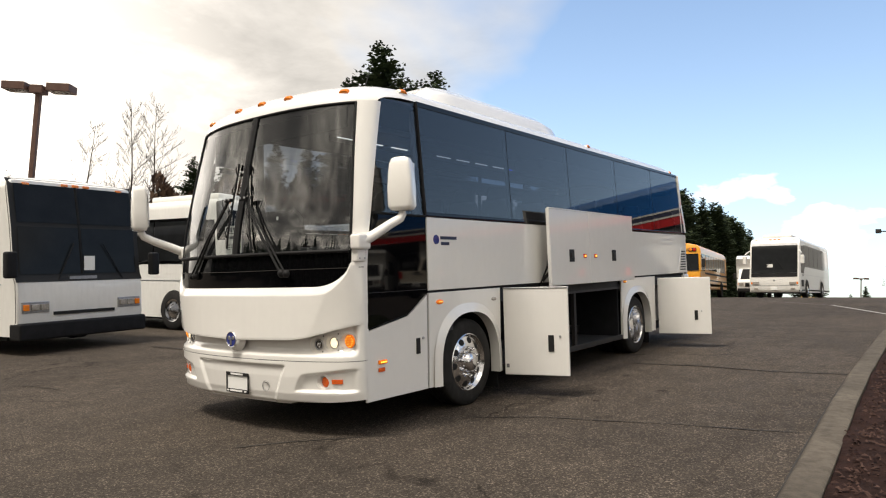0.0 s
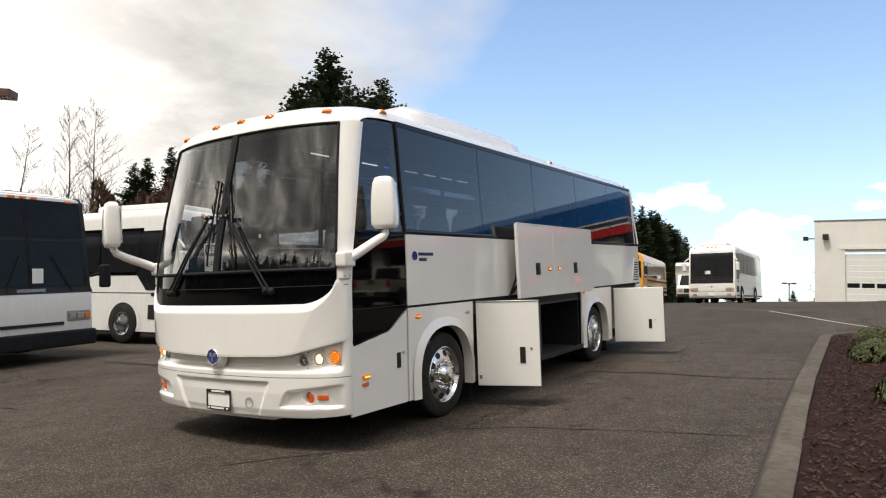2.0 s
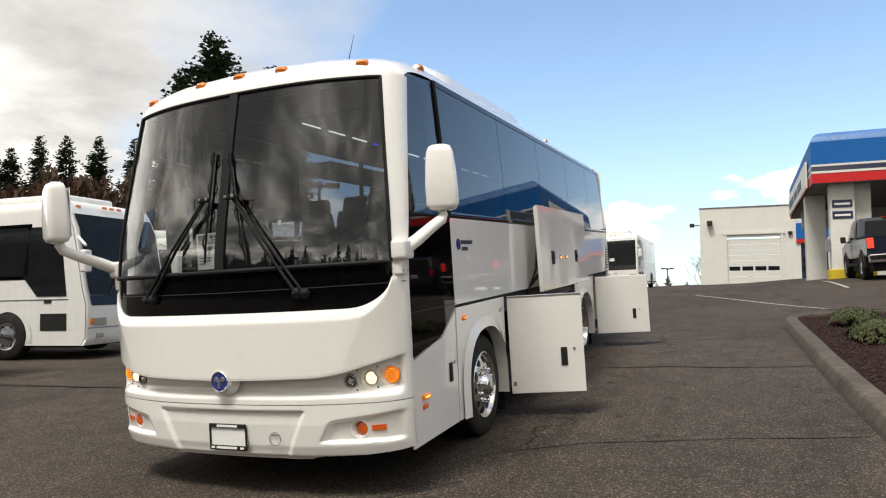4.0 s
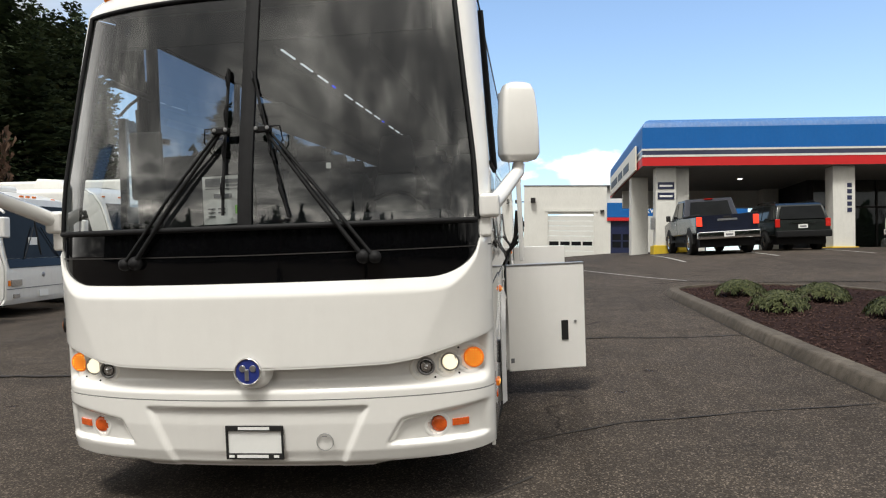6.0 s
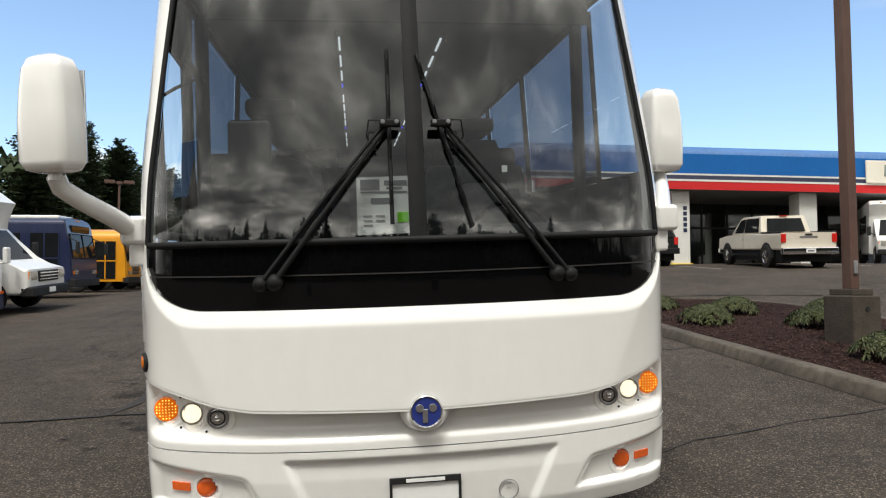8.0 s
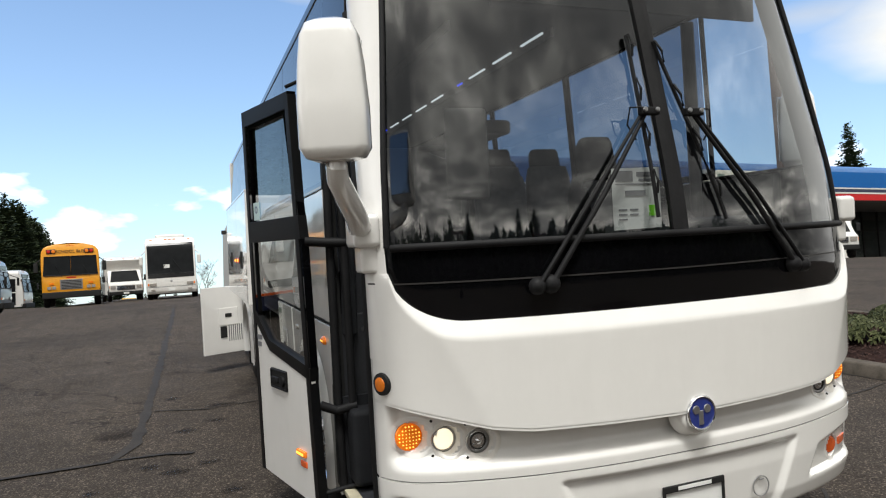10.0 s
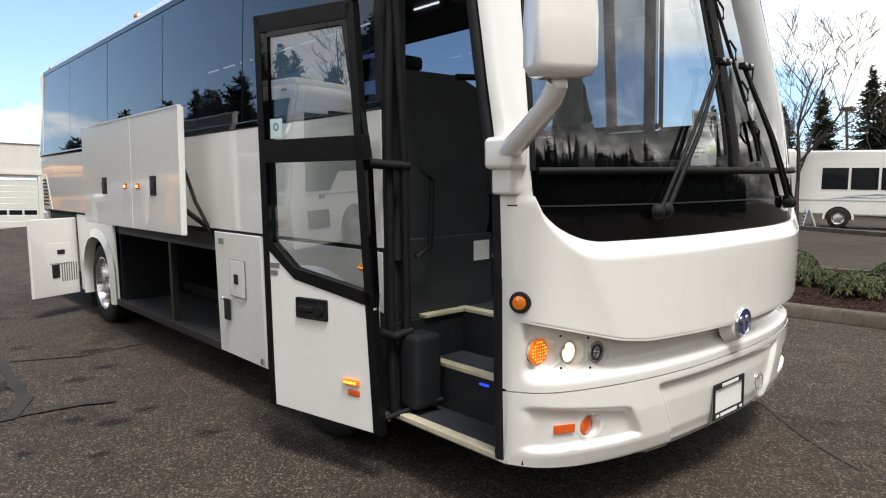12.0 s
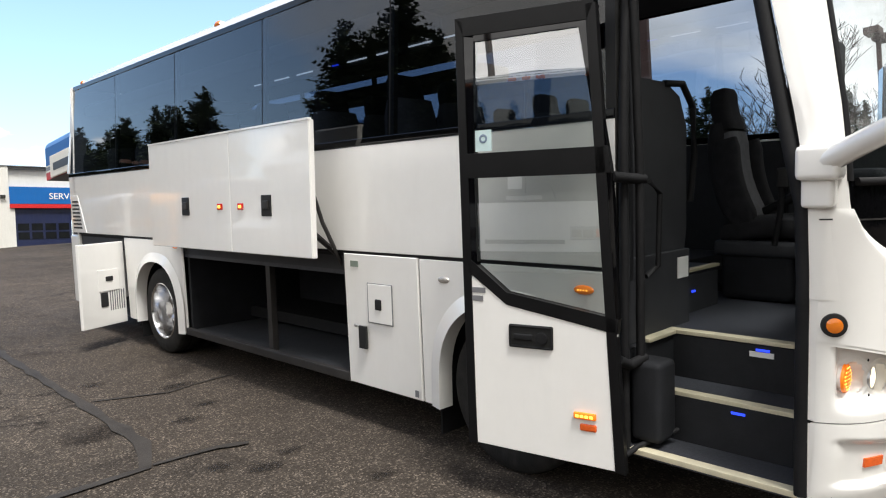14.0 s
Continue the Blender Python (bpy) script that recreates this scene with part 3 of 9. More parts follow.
# planting bed with its kerb
BED = [(4.32, -14.0), (4.29, -0.5), (4.235, 1.0), (4.155, 3.0), (4.10, 5.0), (4.05, 9.75), (4.13, 10.2), (4.45, 10.45), (4.95, 10.5), (5.7, 10.35), (6.9, 9.3), (7.45, 8.3), (7.72, 6.5), (7.85, 3.0), (7.85, -14.0)]


def kerb_x(y):
    return table(y, [(-14.0, 4.32), (-0.5, 4.29), (1.0, 4.235), (3.0, 4.155), (5.0, 4.10), (9.75, 4.05), (10.5, 4.31)])


def bed_right(y):
    return table(y, [(-14.0, 7.85), (3.0, 7.85), (6.5, 7.72), (8.3, 7.45), (9.3, 6.9), (10.35, 5.7), (10.5, 4.9)])


def build_kerb():
    bm = bmesh.new()
    pts = []
    for (x0, y0), (x1, y1) in zip(BED, BED[1:]):
        k5 = max(1, int(math.hypot(x1 - x0, y1 - y0) / 0.5))
        pts += [(x0 + (x1 - x0) * i / k5, y0 + (y1 - y0) * i / k5) for i in range(k5)]
    pts.append(BED[-1])
    rows = []
    for i, (x, y) in enumerate(pts):
        x1, y1 = pts[min(i + 1, len(pts) - 1)]
        x0, y0 = pts[max(i - 1, 0)]
        d = Vector((x1 - x0, y1 - y0)).normalized()
        inn = Vector((d.y, -d.x))
        g = ground_z(x, y)
        j = noise.noise(Vector((x * 1.3, y * 1.3, 0))) * 0.008
        prof = [(0.0, -0.05), (0.004, 0.02), (0.045, 0.105 + j), (0.062, 0.122 + j), (0.085, 0.127 + j), (0.222, 0.130 + j), (0.240, 0.118 + j), (0.244, -0.05)]
        rows.append([bm.verts.new((x + inn.x * a, y + inn.y * a, g + h)) for a, h in prof])
    for r0, r1 in zip(rows, rows[1:]):
        for i in range(7):
            bm.faces.new((r0[i], r0[i + 1], r1[i + 1], r1[i]))
    return tagged(part("kerb", bm, M["concrete"], None, "weathered tan concrete kerb round the planting bed", smooth=25), category="kerb", kind="structure")


build_kerb()
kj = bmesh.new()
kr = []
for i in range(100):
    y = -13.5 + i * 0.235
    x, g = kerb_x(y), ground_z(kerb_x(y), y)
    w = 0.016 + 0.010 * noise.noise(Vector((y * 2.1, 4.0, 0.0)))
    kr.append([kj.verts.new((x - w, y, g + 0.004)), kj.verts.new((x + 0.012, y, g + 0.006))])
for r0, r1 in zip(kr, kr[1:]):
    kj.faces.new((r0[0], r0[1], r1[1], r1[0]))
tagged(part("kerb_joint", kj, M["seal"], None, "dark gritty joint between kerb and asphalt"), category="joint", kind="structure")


def bed_inside(x, y):
    return y < 10.25 and kerb_x(y) + 0.24 < x < bed_right(y) - 0.25


def bed_z(x, y):
    e = min(x - kerb_x(y) - 0.2, 0.9)
    return ground_z(x, y) + 0.085 + 0.05 * max(0.0, e) + 0.03 * noise.noise(Vector((x * 1.7, y * 1.7, 3.0))) + 0.012 * noise.noise(Vector((x * 9, y * 9, 1.0)))


bm = bmesh.new()
rows = []
for j in range(0, 163):
    y = 10.34 - j * 0.15
    left, right = kerb_x(y) + 0.18, bed_right(y) - 0.18
    rows.append([bm.verts.new((left + (right - left) * (i / 40) ** 1.3, y, bed_z(left + (right - left) * (i / 40) ** 1.3, y))) for i in range(41)])
for r0, r1 in zip(rows, rows[1:]):
    for i in range(40):
        bm.faces.new((r0[i], r0[i + 1], r1[i + 1], r1[i]))
tagged(part("planting_bed", bm, M["mulch"], None, "planting bed of dark reddish bark mulch", smooth=60), category="planting bed", kind="structure")


def build_chips():
    rng = random.Random(11)
    verts, faces = [], []
    while len(faces) < 9000 * 4:
        y = rng.uniform(-3.5, 10.0)
        x = kerb_x(y) + 0.29 + abs(rng.gauss(0, 1.5)) if rng.random() < 0.8 else rng.uniform(4.4, 7.8)
        if not bed_inside(x, y):
            continue
        z = bed_z(x, y)
        l, w, a, t = rng.uniform(0.008, 0.024), rng.uniform(0.004, 0.010), rng.uniform(0, 6.28), rng.uniform(-0.5, 0.5)
        c, s = math.cos(a), math.sin(a)
        b = len(verts)
        h = 0.008 + abs(t) * 0.02
        for u, v, k6 in ((-1, -1, 0), (1, -1, 1), (1, 1, 1), (-1, 1, 0)):
            verts.append((x + c * l * u - s * w * v, y + s * l * u + c * w * v, z + h + t * l * (k6 - 0.5) * 2))
        verts.append((x, y, z + h + 0.012))
        faces += [(b, b + 1, b + 4), (b + 1, b + 2, b + 4), (b + 2, b + 3, b + 4), (b + 3, b, b + 4)]
    me = bpy.data.meshes.new("bark_chips")
    me.from_pydata(verts, [], faces)
    me.materials.append(M["chips"])
    tagged(new("bark_chips", me), "loose reddish-brown bark chips on the bed", "mulch", kind="stuff")


build_chips()


# ---- plants ----
def shrub_mesh(seed, r=0.54, h=0.40, n=270):
    """Low mound of whorls of broad drooping leaves."""
    rng = random.Random(seed)
    verts, faces = [], []
    for i in range(n):
        a = rng.uniform(0, 6.283)
        q = rng.random() ** 0.6
        rad = r * q * (1 + 0.12 * math.sin(a * 3 + seed))
        o = Vector((math.cos(a) * rad, math.sin(a) * rad, 0.05 + (h - 0.05) * math.sqrt(max(0.0, 1 - q * q)) * rng.uniform(0.86, 1.04)))
        axis = Vector((math.cos(a) * q * 0.9, math.sin(a) * q * 0.9, 1.15 - 0.6 * q)).normalized()
        e0 = axis.orthogonal().normalized()
        e1 = axis.cross(e0)
        turn = rng.uniform(0, 6.28)
        for leaf in range(7):
            la = turn + leaf * 0.8976 + rng.uniform(-0.2, 0.2)
            out = e0 * math.cos(la) + e1 * math.sin(la)
            tilt = rng.uniform(-0.35, 0.30)
            d = (out * math.cos(tilt) + axis * math.sin(tilt)).normalized()
            sd = axis.cross(d).normalized()
            ln, w = rng.uniform(0.058, 0.092), rng.uniform(0.013, 0.019)
            b0 = len(verts)
            for t, k1, sag in ((0.0, 0.15, 0.0), (0.3, 0.9, 0.0), (0.62, 1.0, 0.012), (0.88, 0.5, 0.03)):
                m = o + d * ln * t - Vector((0, 0, sag))
                verts += [tuple(m + sd * w * k1 + axis * 0.004), tuple(m - axis * 0.004), tuple(m - sd * w * k1 + axis * 0.004)]
            verts.append(tuple(o + d * ln - Vector((0, 0, 0.042))))
            for j in range(3):
                c = b0 + j * 3
                faces += [(c, c + 1, c + 4, c + 3), (c + 1, c + 2, c + 5, c + 4)]
            faces += [(b0 + 9, b0 + 10, b0 + 12), (b0 + 10, b0 + 11, b0 + 12)]
    me = bpy.data.meshes.new("foliage")
    me.from_pydata([(v[0], v[1], max(v[2], 0.0)) for v in verts], [], faces)
    me.materials.append(M["shrub"])
    return me


SHRUBS = [shrub_mesh(s) for s in (1, 2, 3)]
rngp = random.Random(5)
for i, (x, y, k7) in enumerate(((4.98, 8.55, 1.0), (5.0, 6.75, 1.0), (5.85, 7.45, 1.0), (6.1, 5.75, 1.05), (5.32, 3.45, 1.05), (5.42, 1.1, 0.95), (5.75, 1.75, 0.85),
                                (6.9, 4.0, 1.0), (6.9, 6.6, 1.0), (6.9, 1.0, 1.0), (7.2, 2.6, 1.0), (5.6, -2.2, 1.0), (7.1, -1.5, 1.0))):
    sh = thing("shrub", "low mounded evergreen shrub with broad drooping green leaves", "shrub", pose(x, y, bed_z(x, y) - 0.02, 0, 0, rngp.uniform(0, 360)), group="shrubs in the bed")
    lv = part("foliage", SHRUBS[i % 3], None, sh)
    lv.scale = (k7 * 0.74, k7 * 0.74, k7 * 0.76)
    for a in range(6):
        t = a * 1.05 + i
        stem = bmesh.new()
        add_tube(stem, [(0, 0, -0.02), (0.18 * math.cos(t), 0.18 * math.sin(t), 0.16), (0.34 * math.cos(t), 0.34 * math.sin(t), 0.24)], [0.012, 0.009, 0.004], 5)
        part("stem", stem, M["bark"], sh)


def fir_mesh(seed, h=16.0, wide=1.0, taper=0.8):
    """Conifer: drooping whorls of sprays made of many small needle clumps."""
    rng = random.Random(seed)
    verts, faces = [], []
    base_r = h * rng.uniform(0.21, 0.27) * wide
    z = h * 0.06
    while z < h * 0.985:
        f = (z / h)
        reach = base_r * (1 - f) ** taper * (0.75 + 0.5 * rng.random()) + 0.12
        for b in range(rng.randint(6, 9) if f < 0.9 else 4):
            a = rng.uniform(0, 6.283)
            L2 = reach * rng.uniform(0.55, 1.15)
            droop = rng.uniform(0.05, 0.42) * (1 - f * 0.9) - 0.25 * f
            n = max(3, int(L2 / 0.30))
            for i in range(n):
                t = (i + 0.6) / n
                p = Vector((math.cos(a) * L2 * t, math.sin(a) * L2 * t, z - droop * L2 * t * t + 0.10 * t))
                side = Vector((-math.sin(a), math.cos(a), 0))
                fwd = Vector((math.cos(a), math.sin(a), -droop * 1.2))
                w = (0.13 + 0.36 * (1 - t)) * min(1.0, L2 * 0.55) * rng.uniform(0.7, 1.3) + 0.06
                for sg in (-1, 1):
                    q = p + Vector((rng.uniform(-0.08, 0.08), rng.uniform(-0.08, 0.08), rng.uniform(-0.12, 0.10)))
                    tip = q + side * sg * w * 1.5 + fwd * w * 0.9 + Vector((0, 0, rng.uniform(-0.30, 0.02) * w * 1.6))
                    b0 = len(verts)
                    verts += [tuple(q), tuple(q + fwd * w * 0.55 + Vector((0, 0, 0.05))), tuple(tip), tuple(q + side * sg * w * 0.75 - Vector((0, 0, 0.16 * w + 0.05)))]
                    faces += [(b0, b0 + 1, b0 + 2), (b0, b0 + 2, b0 + 3)]
        z += h * 0.0175 * rng.uniform(0.7, 1.3) * (1.15 - 0.55 * f)
    me = bpy.data.meshes.new("crown")
    me.from_pydata(verts, [], faces)
    me.materials.append(M["fir"])
    tr = bmesh.new()
    add_tube(tr, [(0, 0, -0.5), (0, 0, h * 0.5), (0, 0, h * 0.97)], [h * 0.014, h * 0.009, 0.02], 8)
    return me, mesh_of("trunk", tr, M["bark"])


FIRS = [fir_mesh(s) for s in (21, 22, 23, 24, 25)]
BROAD = fir_mesh(26, wide=0.95, taper=0.52)


def plant_fir(x, y, h, i, z=None, group="firs along the yard", broad=False):
    k8 = h / 16.0
    t = thing("fir_tree", "tall dark green conifer with drooping branches", "tree", pose(x, y, ground_z(x, y) if z is None else z, 0, 0, (i * 67) % 360), group=group)
    me, trk = BROAD if broad else FIRS[i % 5]
    for name, d in (("crown", me), ("trunk", trk)):
        o = part(name, d, None, t)
        o.scale = (k8, k8, k8)


def bare_mesh(seed, h=9.0, spread=0.5, twig=0.008):
    rng = random.Random(seed)
    wood = {True: ([], []), False: ([], [])}

    def limb(p, d, length, r, depth):
        n = 3
        pts, q, dd = [p], p, d.copy()
        for i in range(n):
            dd = (dd + Vector((rng.uniform(-1, 1), rng.uniform(-1, 1), rng.uniform(-0.5, 0.9))) * 0.16).normalized()
            q = q + dd * length / n
            pts.append(q)
        verts, faces = wood[depth < 2]
        rings = []
        for i, c in enumerate(pts):
            rad = max(twig, r * (1 - 0.6 * i / n))
            a = dd.orthogonal().normalized()
            b = dd.cross(a)
            k9 = len(verts)
            sides = 5 if depth < 2 else 3
            verts.extend(tuple(c + (a * math.cos(t) + b * math.sin(t)) * rad) for t in [6.283 * j / sides for j in range(sides)])
            rings.append((k9, sides))
        for (b0, s0), (b1, s1) in zip(rings, rings[1:]):
            for j in range(s0):
                faces.append((b0 + j, b0 + (j + 1) % s0, b1 + (j + 1) % s0, b1 + j))
        if depth < 5:
            for c in range(rng.randint(2, 4) + (2 if depth == 0 else 0)):
                t = rng.uniform(0.35, 1.0)
                at = pts[min(n - 1, int(t * n))].lerp(pts[min(n, int(t * n) + 1)], (t * n) % 1)
                out = (dd + Vector((rng.uniform(-1, 1), rng.uniform(-1, 1), rng.uniform(-0.1, 0.7))) * spread * 1.9).normalized()
                limb(at, out, length * rng.uniform(0.50, 0.78), r * rng.uniform(0.38, 0.55), depth + 1)
    limb(Vector((0, 0, -0.2)), Vector((0, 0, 1)), h * 0.42, h * 0.0105, 0)
    out = []
    for name, key in (("trunk", True), ("crown", False)):
        me = bpy.data.meshes.new(name)
        me.from_pydata(wood[key][0], [], wood[key][1])
        me.materials.append(M["twigs"])
        out.append(me)
    return out


BARE = [bare_mesh(31), bare_mesh(32, spread=0.38), bare_mesh(33, spread=0.6)]


def slender_tree(seed, h=9.0):
    """Upright leafless tree: one leader with many thin rising side branches; gives trunk and crown."""
    rng = random.Random(seed)
    tip = [Vector((0.012 * h * math.sin(i * 0.9 + seed), 0.012 * h * math.cos(i * 0.7 + seed), h * i / 8 - 0.2)) for i in range(9)]
    trunk = mesh_of("trunk", tube(tip, [max(0.010, 0.085 * (1 - i / 8.4)) for i in range(9)], 7), M["twigs"])
    verts, faces = [], []

    def twig(p, d, length, r0, depth):
        pts = [p]
        for i in range(3):
            d = (d + Vector((rng.uniform(-1, 1), rng.uniform(-1, 1), rng.uniform(0.0, 0.8))) * 0.13).normalized()
            pts.append(pts[-1] + d * length / 3)
        a = d.orthogonal().normalized()
        b = d.cross(a)
        base = len(verts)
        for i, c in enumerate(pts):
            rad = max(0.005, r0 * (1 - 0.28 * i))
            verts.extend(tuple(c + (a * math.cos(q) + b * math.sin(q)) * rad) for q in (0.0, 2.094, 4.189))
        for i in range(3):
            for m in range(3):
                k9 = base + i * 3
                faces.append((k9 + m, k9 + (m + 1) % 3, k9 + 3 + (m + 1) % 3, k9 + 3 + m))
        if depth < 2:
            for c in range(6 - depth * 2):
                at = pts[1 + c % 3]
                out = (d + Vector((rng.uniform(-1, 1), rng.uniform(-1, 1), rng.uniform(-0.2, 0.6))) * 0.9).normalized()
                twig(at, out, length * rng.uniform(0.3, 0.5), r0 * 0.5, depth + 1)
    for i in range(44):
        f = 0.22 + 0.76 * (i / 43)
        k9 = min(7, int(f * 8))
        p = tip[k9].lerp(tip[k9 + 1], f * 8 - k9)
        a = rng.uniform(0, 6.283)
        twig(p, Vector((math.cos(a), math.sin(a), rng.uniform(0.7, 1.3))).normalized(), h * (0.05 + 0.24 * (1 - f)) * rng.uniform(0.7, 1.2), 0.026 * (1.15 - f), 0)
    me = bpy.data.meshes.new("crown")
    me.from_pydata(verts, [], faces)
    me.materials.append(M["twigs"])
    return trunk, me


SLENDER = [slender_tree(41), slender_tree(42)]


def plant_slender(x, y, h, i):
    t = thing("bare_tree", "tall slender leafless tree with thin rising branches", "tree", pose(x, y, ground_z(x, y), 0, 0, i * 77), group="bare trees round the yard")
    for name, me in zip(("trunk", "crown"), SLENDER[i % 2]):
        o = part(name, me, None, t)
        o.scale = (h / 9.0,) * 3


def plant_bare(x, y, h, i):
    t = thing("bare_tree", "leafless grey-brown deciduous tree with fine twigs", "tree", pose(x, y, ground_z(x, y), 0, 0, (i * 101) % 360), group="bare trees round the yard")
    for name, me in zip(("trunk", "crown"), BARE[i % 3]):
        o = part(name, me, None, t)
        o.scale = (h / 9.0,) * 3


def polar(cx, cy, bearing, dist):
    b = radians(bearing)
    return cx - math.sin(b) * dist, cy + math.cos(b) * dist


# tall pair behind the bus, and the wood along the west side of the yard
n = 0
for bearing, dist, h in ((43.3, 59, 22.0), (38.6, 65, 21.5), (33.0, 70, 6.5), (30.5, 72, 6)):
    plant_fir(*polar(5.0, -3.6, bearing, dist), h, n, broad=bearing > 35)
    n += 1
rngt = random.Random(77)
for i in range(58):
    y = 30 + i * 2.3 if i < 8 else 50 + (i - 8) * 1.65
    x = (-31 if i < 8 else -23.6) + rngt.uniform(-1.4, 1.4)
    top = table(y, [(30, 15.5), (38, 19.0), (44, 18.7), (47, 14.0), (50, 14.8), (55, 15.6), (60, 15.6), (66, 14.2), (74, 15.6), (85, 16.0), (97, 15.5), (107, 16.3), (118, 15.3), (126, 13.8), (133, 12.0)])
    plant_fir(x, y, top + rngt.uniform(-0.8, 1.3) - ground_z(x, y), n, broad=i % 3 == 1)
    n += 1
for i in range(12):
    y = 38 + i * 7
    plant_fir(-36.5 + rngt.uniform(-2, 2), y, (6.5 if 50 < y < 70 else rngt.uniform(11, 14)) - 1.2 - ground_z(-36.5, y) + 0.03 * y, n)
    n += 1
for bearing, dist, h in ((53.6, 46, 10.0), (55.3, 46, 9.9), (57.0, 46, 9.0), (57.9, 46, 8.6), (51.5, 48, 10.5), (63.9, 42, 4.6), (49.0, 50, 11), (46, 56, 11)):
    plant_fir(*polar(5.0, -3.6, bearing, dist), h, n)
    n += 1
for bearing, dist, h in ((-63, 62, 9.0), (-64.4, 61, 10.5), (-65.5, 60, 11.0), (-68, 64, 9.0), (-70.5, 60, 9.5), (-73.6, 42, 8.0), (-74.5, 43, 7.4), (-75.5, 42, 6.6), (-76.6, 43, 6.2), (-78, 66, 9), (-82, 64, 9), (-60.5, 75, 8), (-57, 80, 9), (-53, 78, 14)):
    plant_fir(*polar(-2.9, -1.66, bearing, dist), h, n)
    n += 1
# trees behind the camera and far to the north
for i in range(40):
    fx = -62 + i * 3.3 + rngt.uniform(-1.5, 1.5)
    plant_fir(fx, -44 + rngt.uniform(-6, 6) + 0.012 * (i - 20) ** 2, rngt.uniform(9, 14), n)
    n += 1
for bearing, dist, h in ((7.6, 130, 11), (5.5, 140, 7), (4.6, 150, 9.5), (3.2, 150, 8), (1.0, 150, 7), (-1.5, 150, 9), (8.8, 120, 9)):
    plant_fir(*polar(4.0, -3.8, bearing, dist), h, n, group="far conifers")
    n += 1
for i, (bearing, dist, h) in enumerate(((62.5, 40, 10.4), (60.8, 40, 10.6), (65.2, 40, 9.3))):
    plant_slender(*polar(5.0, -3.6, bearing, dist), h, i)
for i, (bearing, dist, h) in enumerate(((59.4, 40, 7.8), (61.6, 42, 7.6), (64.2, 41, 5.6), (66.2, 40, 7.0), (68.2, 42, 6.6), (70.2, 40, 7.6), (72.5, 42, 7.4))):
    plant_bare(*polar(5.0, -3.6, bearing, dist), h, i)
for i, (bearing, dist, h) in enumerate(((-67.5, 34, 7.0), (-74.5, 36, 8.0))):
    plant_bare(*polar(-2.9, -1.66, bearing, dist), h, i + 1)
plant_bare(*polar(4.1, -3.8, 2.4, 95), 7.5, 2)
plant_bare(18.9, 7.0, 8.2, 2)


def brush_mesh(seed):
    rng = random.Random(seed)
    verts, faces = [], []
    for i in range(3200):
        x, y = rng.uniform(-4, 4), rng.uniform(-1.2, 1.2)
        top = 3.4 + 1.4 * noise.noise(Vector((x * 0.7, seed, 0)))
        z = rng.uniform(0.1, 1.0) ** 0.7 * top
        s = rng.uniform(0.12, 0.34)
        b = len(verts)
        a = rng.uniform(0, 6.28)
        verts += [(x, y, z), (x + s * math.cos(a), y + s * math.sin(a), z + s * 0.7), (x + s * 0.6 * math.cos(a + 1.3), y + s * 0.6 * math.sin(a + 1.3), z + s * 1.1)]
        faces.append((b, b + 1, b + 2))
    me = bpy.data.meshes.new("brush")
    me.from_pydata(verts, [], faces)
    me.materials.append(M["brush"])
    return me


bru = [brush_mesh(1), brush_mesh(2)]


def far_wood(name, pts, top, per, label, mt="fir", seed=4, big=1.0, low=0.8):
    """A dense belt of far conifers as many small sprays."""
    rng = random.Random(seed)
    verts, faces = [], []
    for (x0, y0), (x1, y1) in zip(pts, pts[1:]):
        ln = math.hypot(x1 - x0, y1 - y0)
        dx, dy = (x1 - x0) / ln, (y1 - y0) / ln
        for i in range(int(ln * per)):
            u, dep = rng.uniform(0, ln), rng.uniform(-2.2, 2.2)
            peak = top * (0.72 + 0.30 * noise.noise(Vector((u * 0.45, seed, 0.0))) + 0.22 * noise.noise(Vector((u * 1.4, seed, 5.0))))
            z = peak * rng.random() ** low
            s = big * rng.uniform(0.35, 0.8) * (1.1 - 0.6 * z / top)
            a = rng.uniform(0, 6.28)
            c, d = x0 + dx * u - dy * dep, y0 + dy * u + dx * dep
            g = ground_z(c, d)
            b = len(verts)
            verts += [(c, d, g + z + s * 0.9), (c + s * math.cos(a), d + s * math.sin(a), g + z - s * 0.35), (c + s * math.cos(a + 2.2), d + s * math.sin(a + 2.2), g + z - s * 0.45)]
            faces.append((b, b + 1, b + 2))
    me = bpy.data.meshes.new(name)
    me.from_pydata(verts, [], faces)
    me.materials.append(M[mt])
    tagged(new(name, me), label, "woods", kind="stuff")


far_wood("conifer_belt", [(-25.5, 49), (-25.5, 90)], 13.0, 150, "dense dark belt of conifers along the yard", seed=6)
far_wood("conifer_belt", [(-25.5, 90), (-25.5, 132)], 14.0, 130, "dense dark belt of conifers along the yard", seed=7)
far_wood("conifer_belt", [(-95, -48), (-30, -52), (40, -52), (95, -44)], 15.0, 560, "dark belt of far conifers beyond the yard", big=1.5, low=1.15)
for i, (bearing, dist, tall) in enumerate(((47.5, 40, 1.65), (51.5, 39, 1.75), (55.5, 38, 1.6), (59.5, 37, 1.0), (64, 36, 0.9), (69, 36, 1.0))):
    x, y = polar(4.5, -3.7, bearing, dist)
    tagged(part("brush_thicket", bru[i % 2], None, None, "thicket of brown leafless brush", m=pose(x, y, ground_z(x, y), 0, 0, bearing) @ Matrix.Diagonal((0.8, 0.9, tall, 1))), category="thicket", kind="stuff")


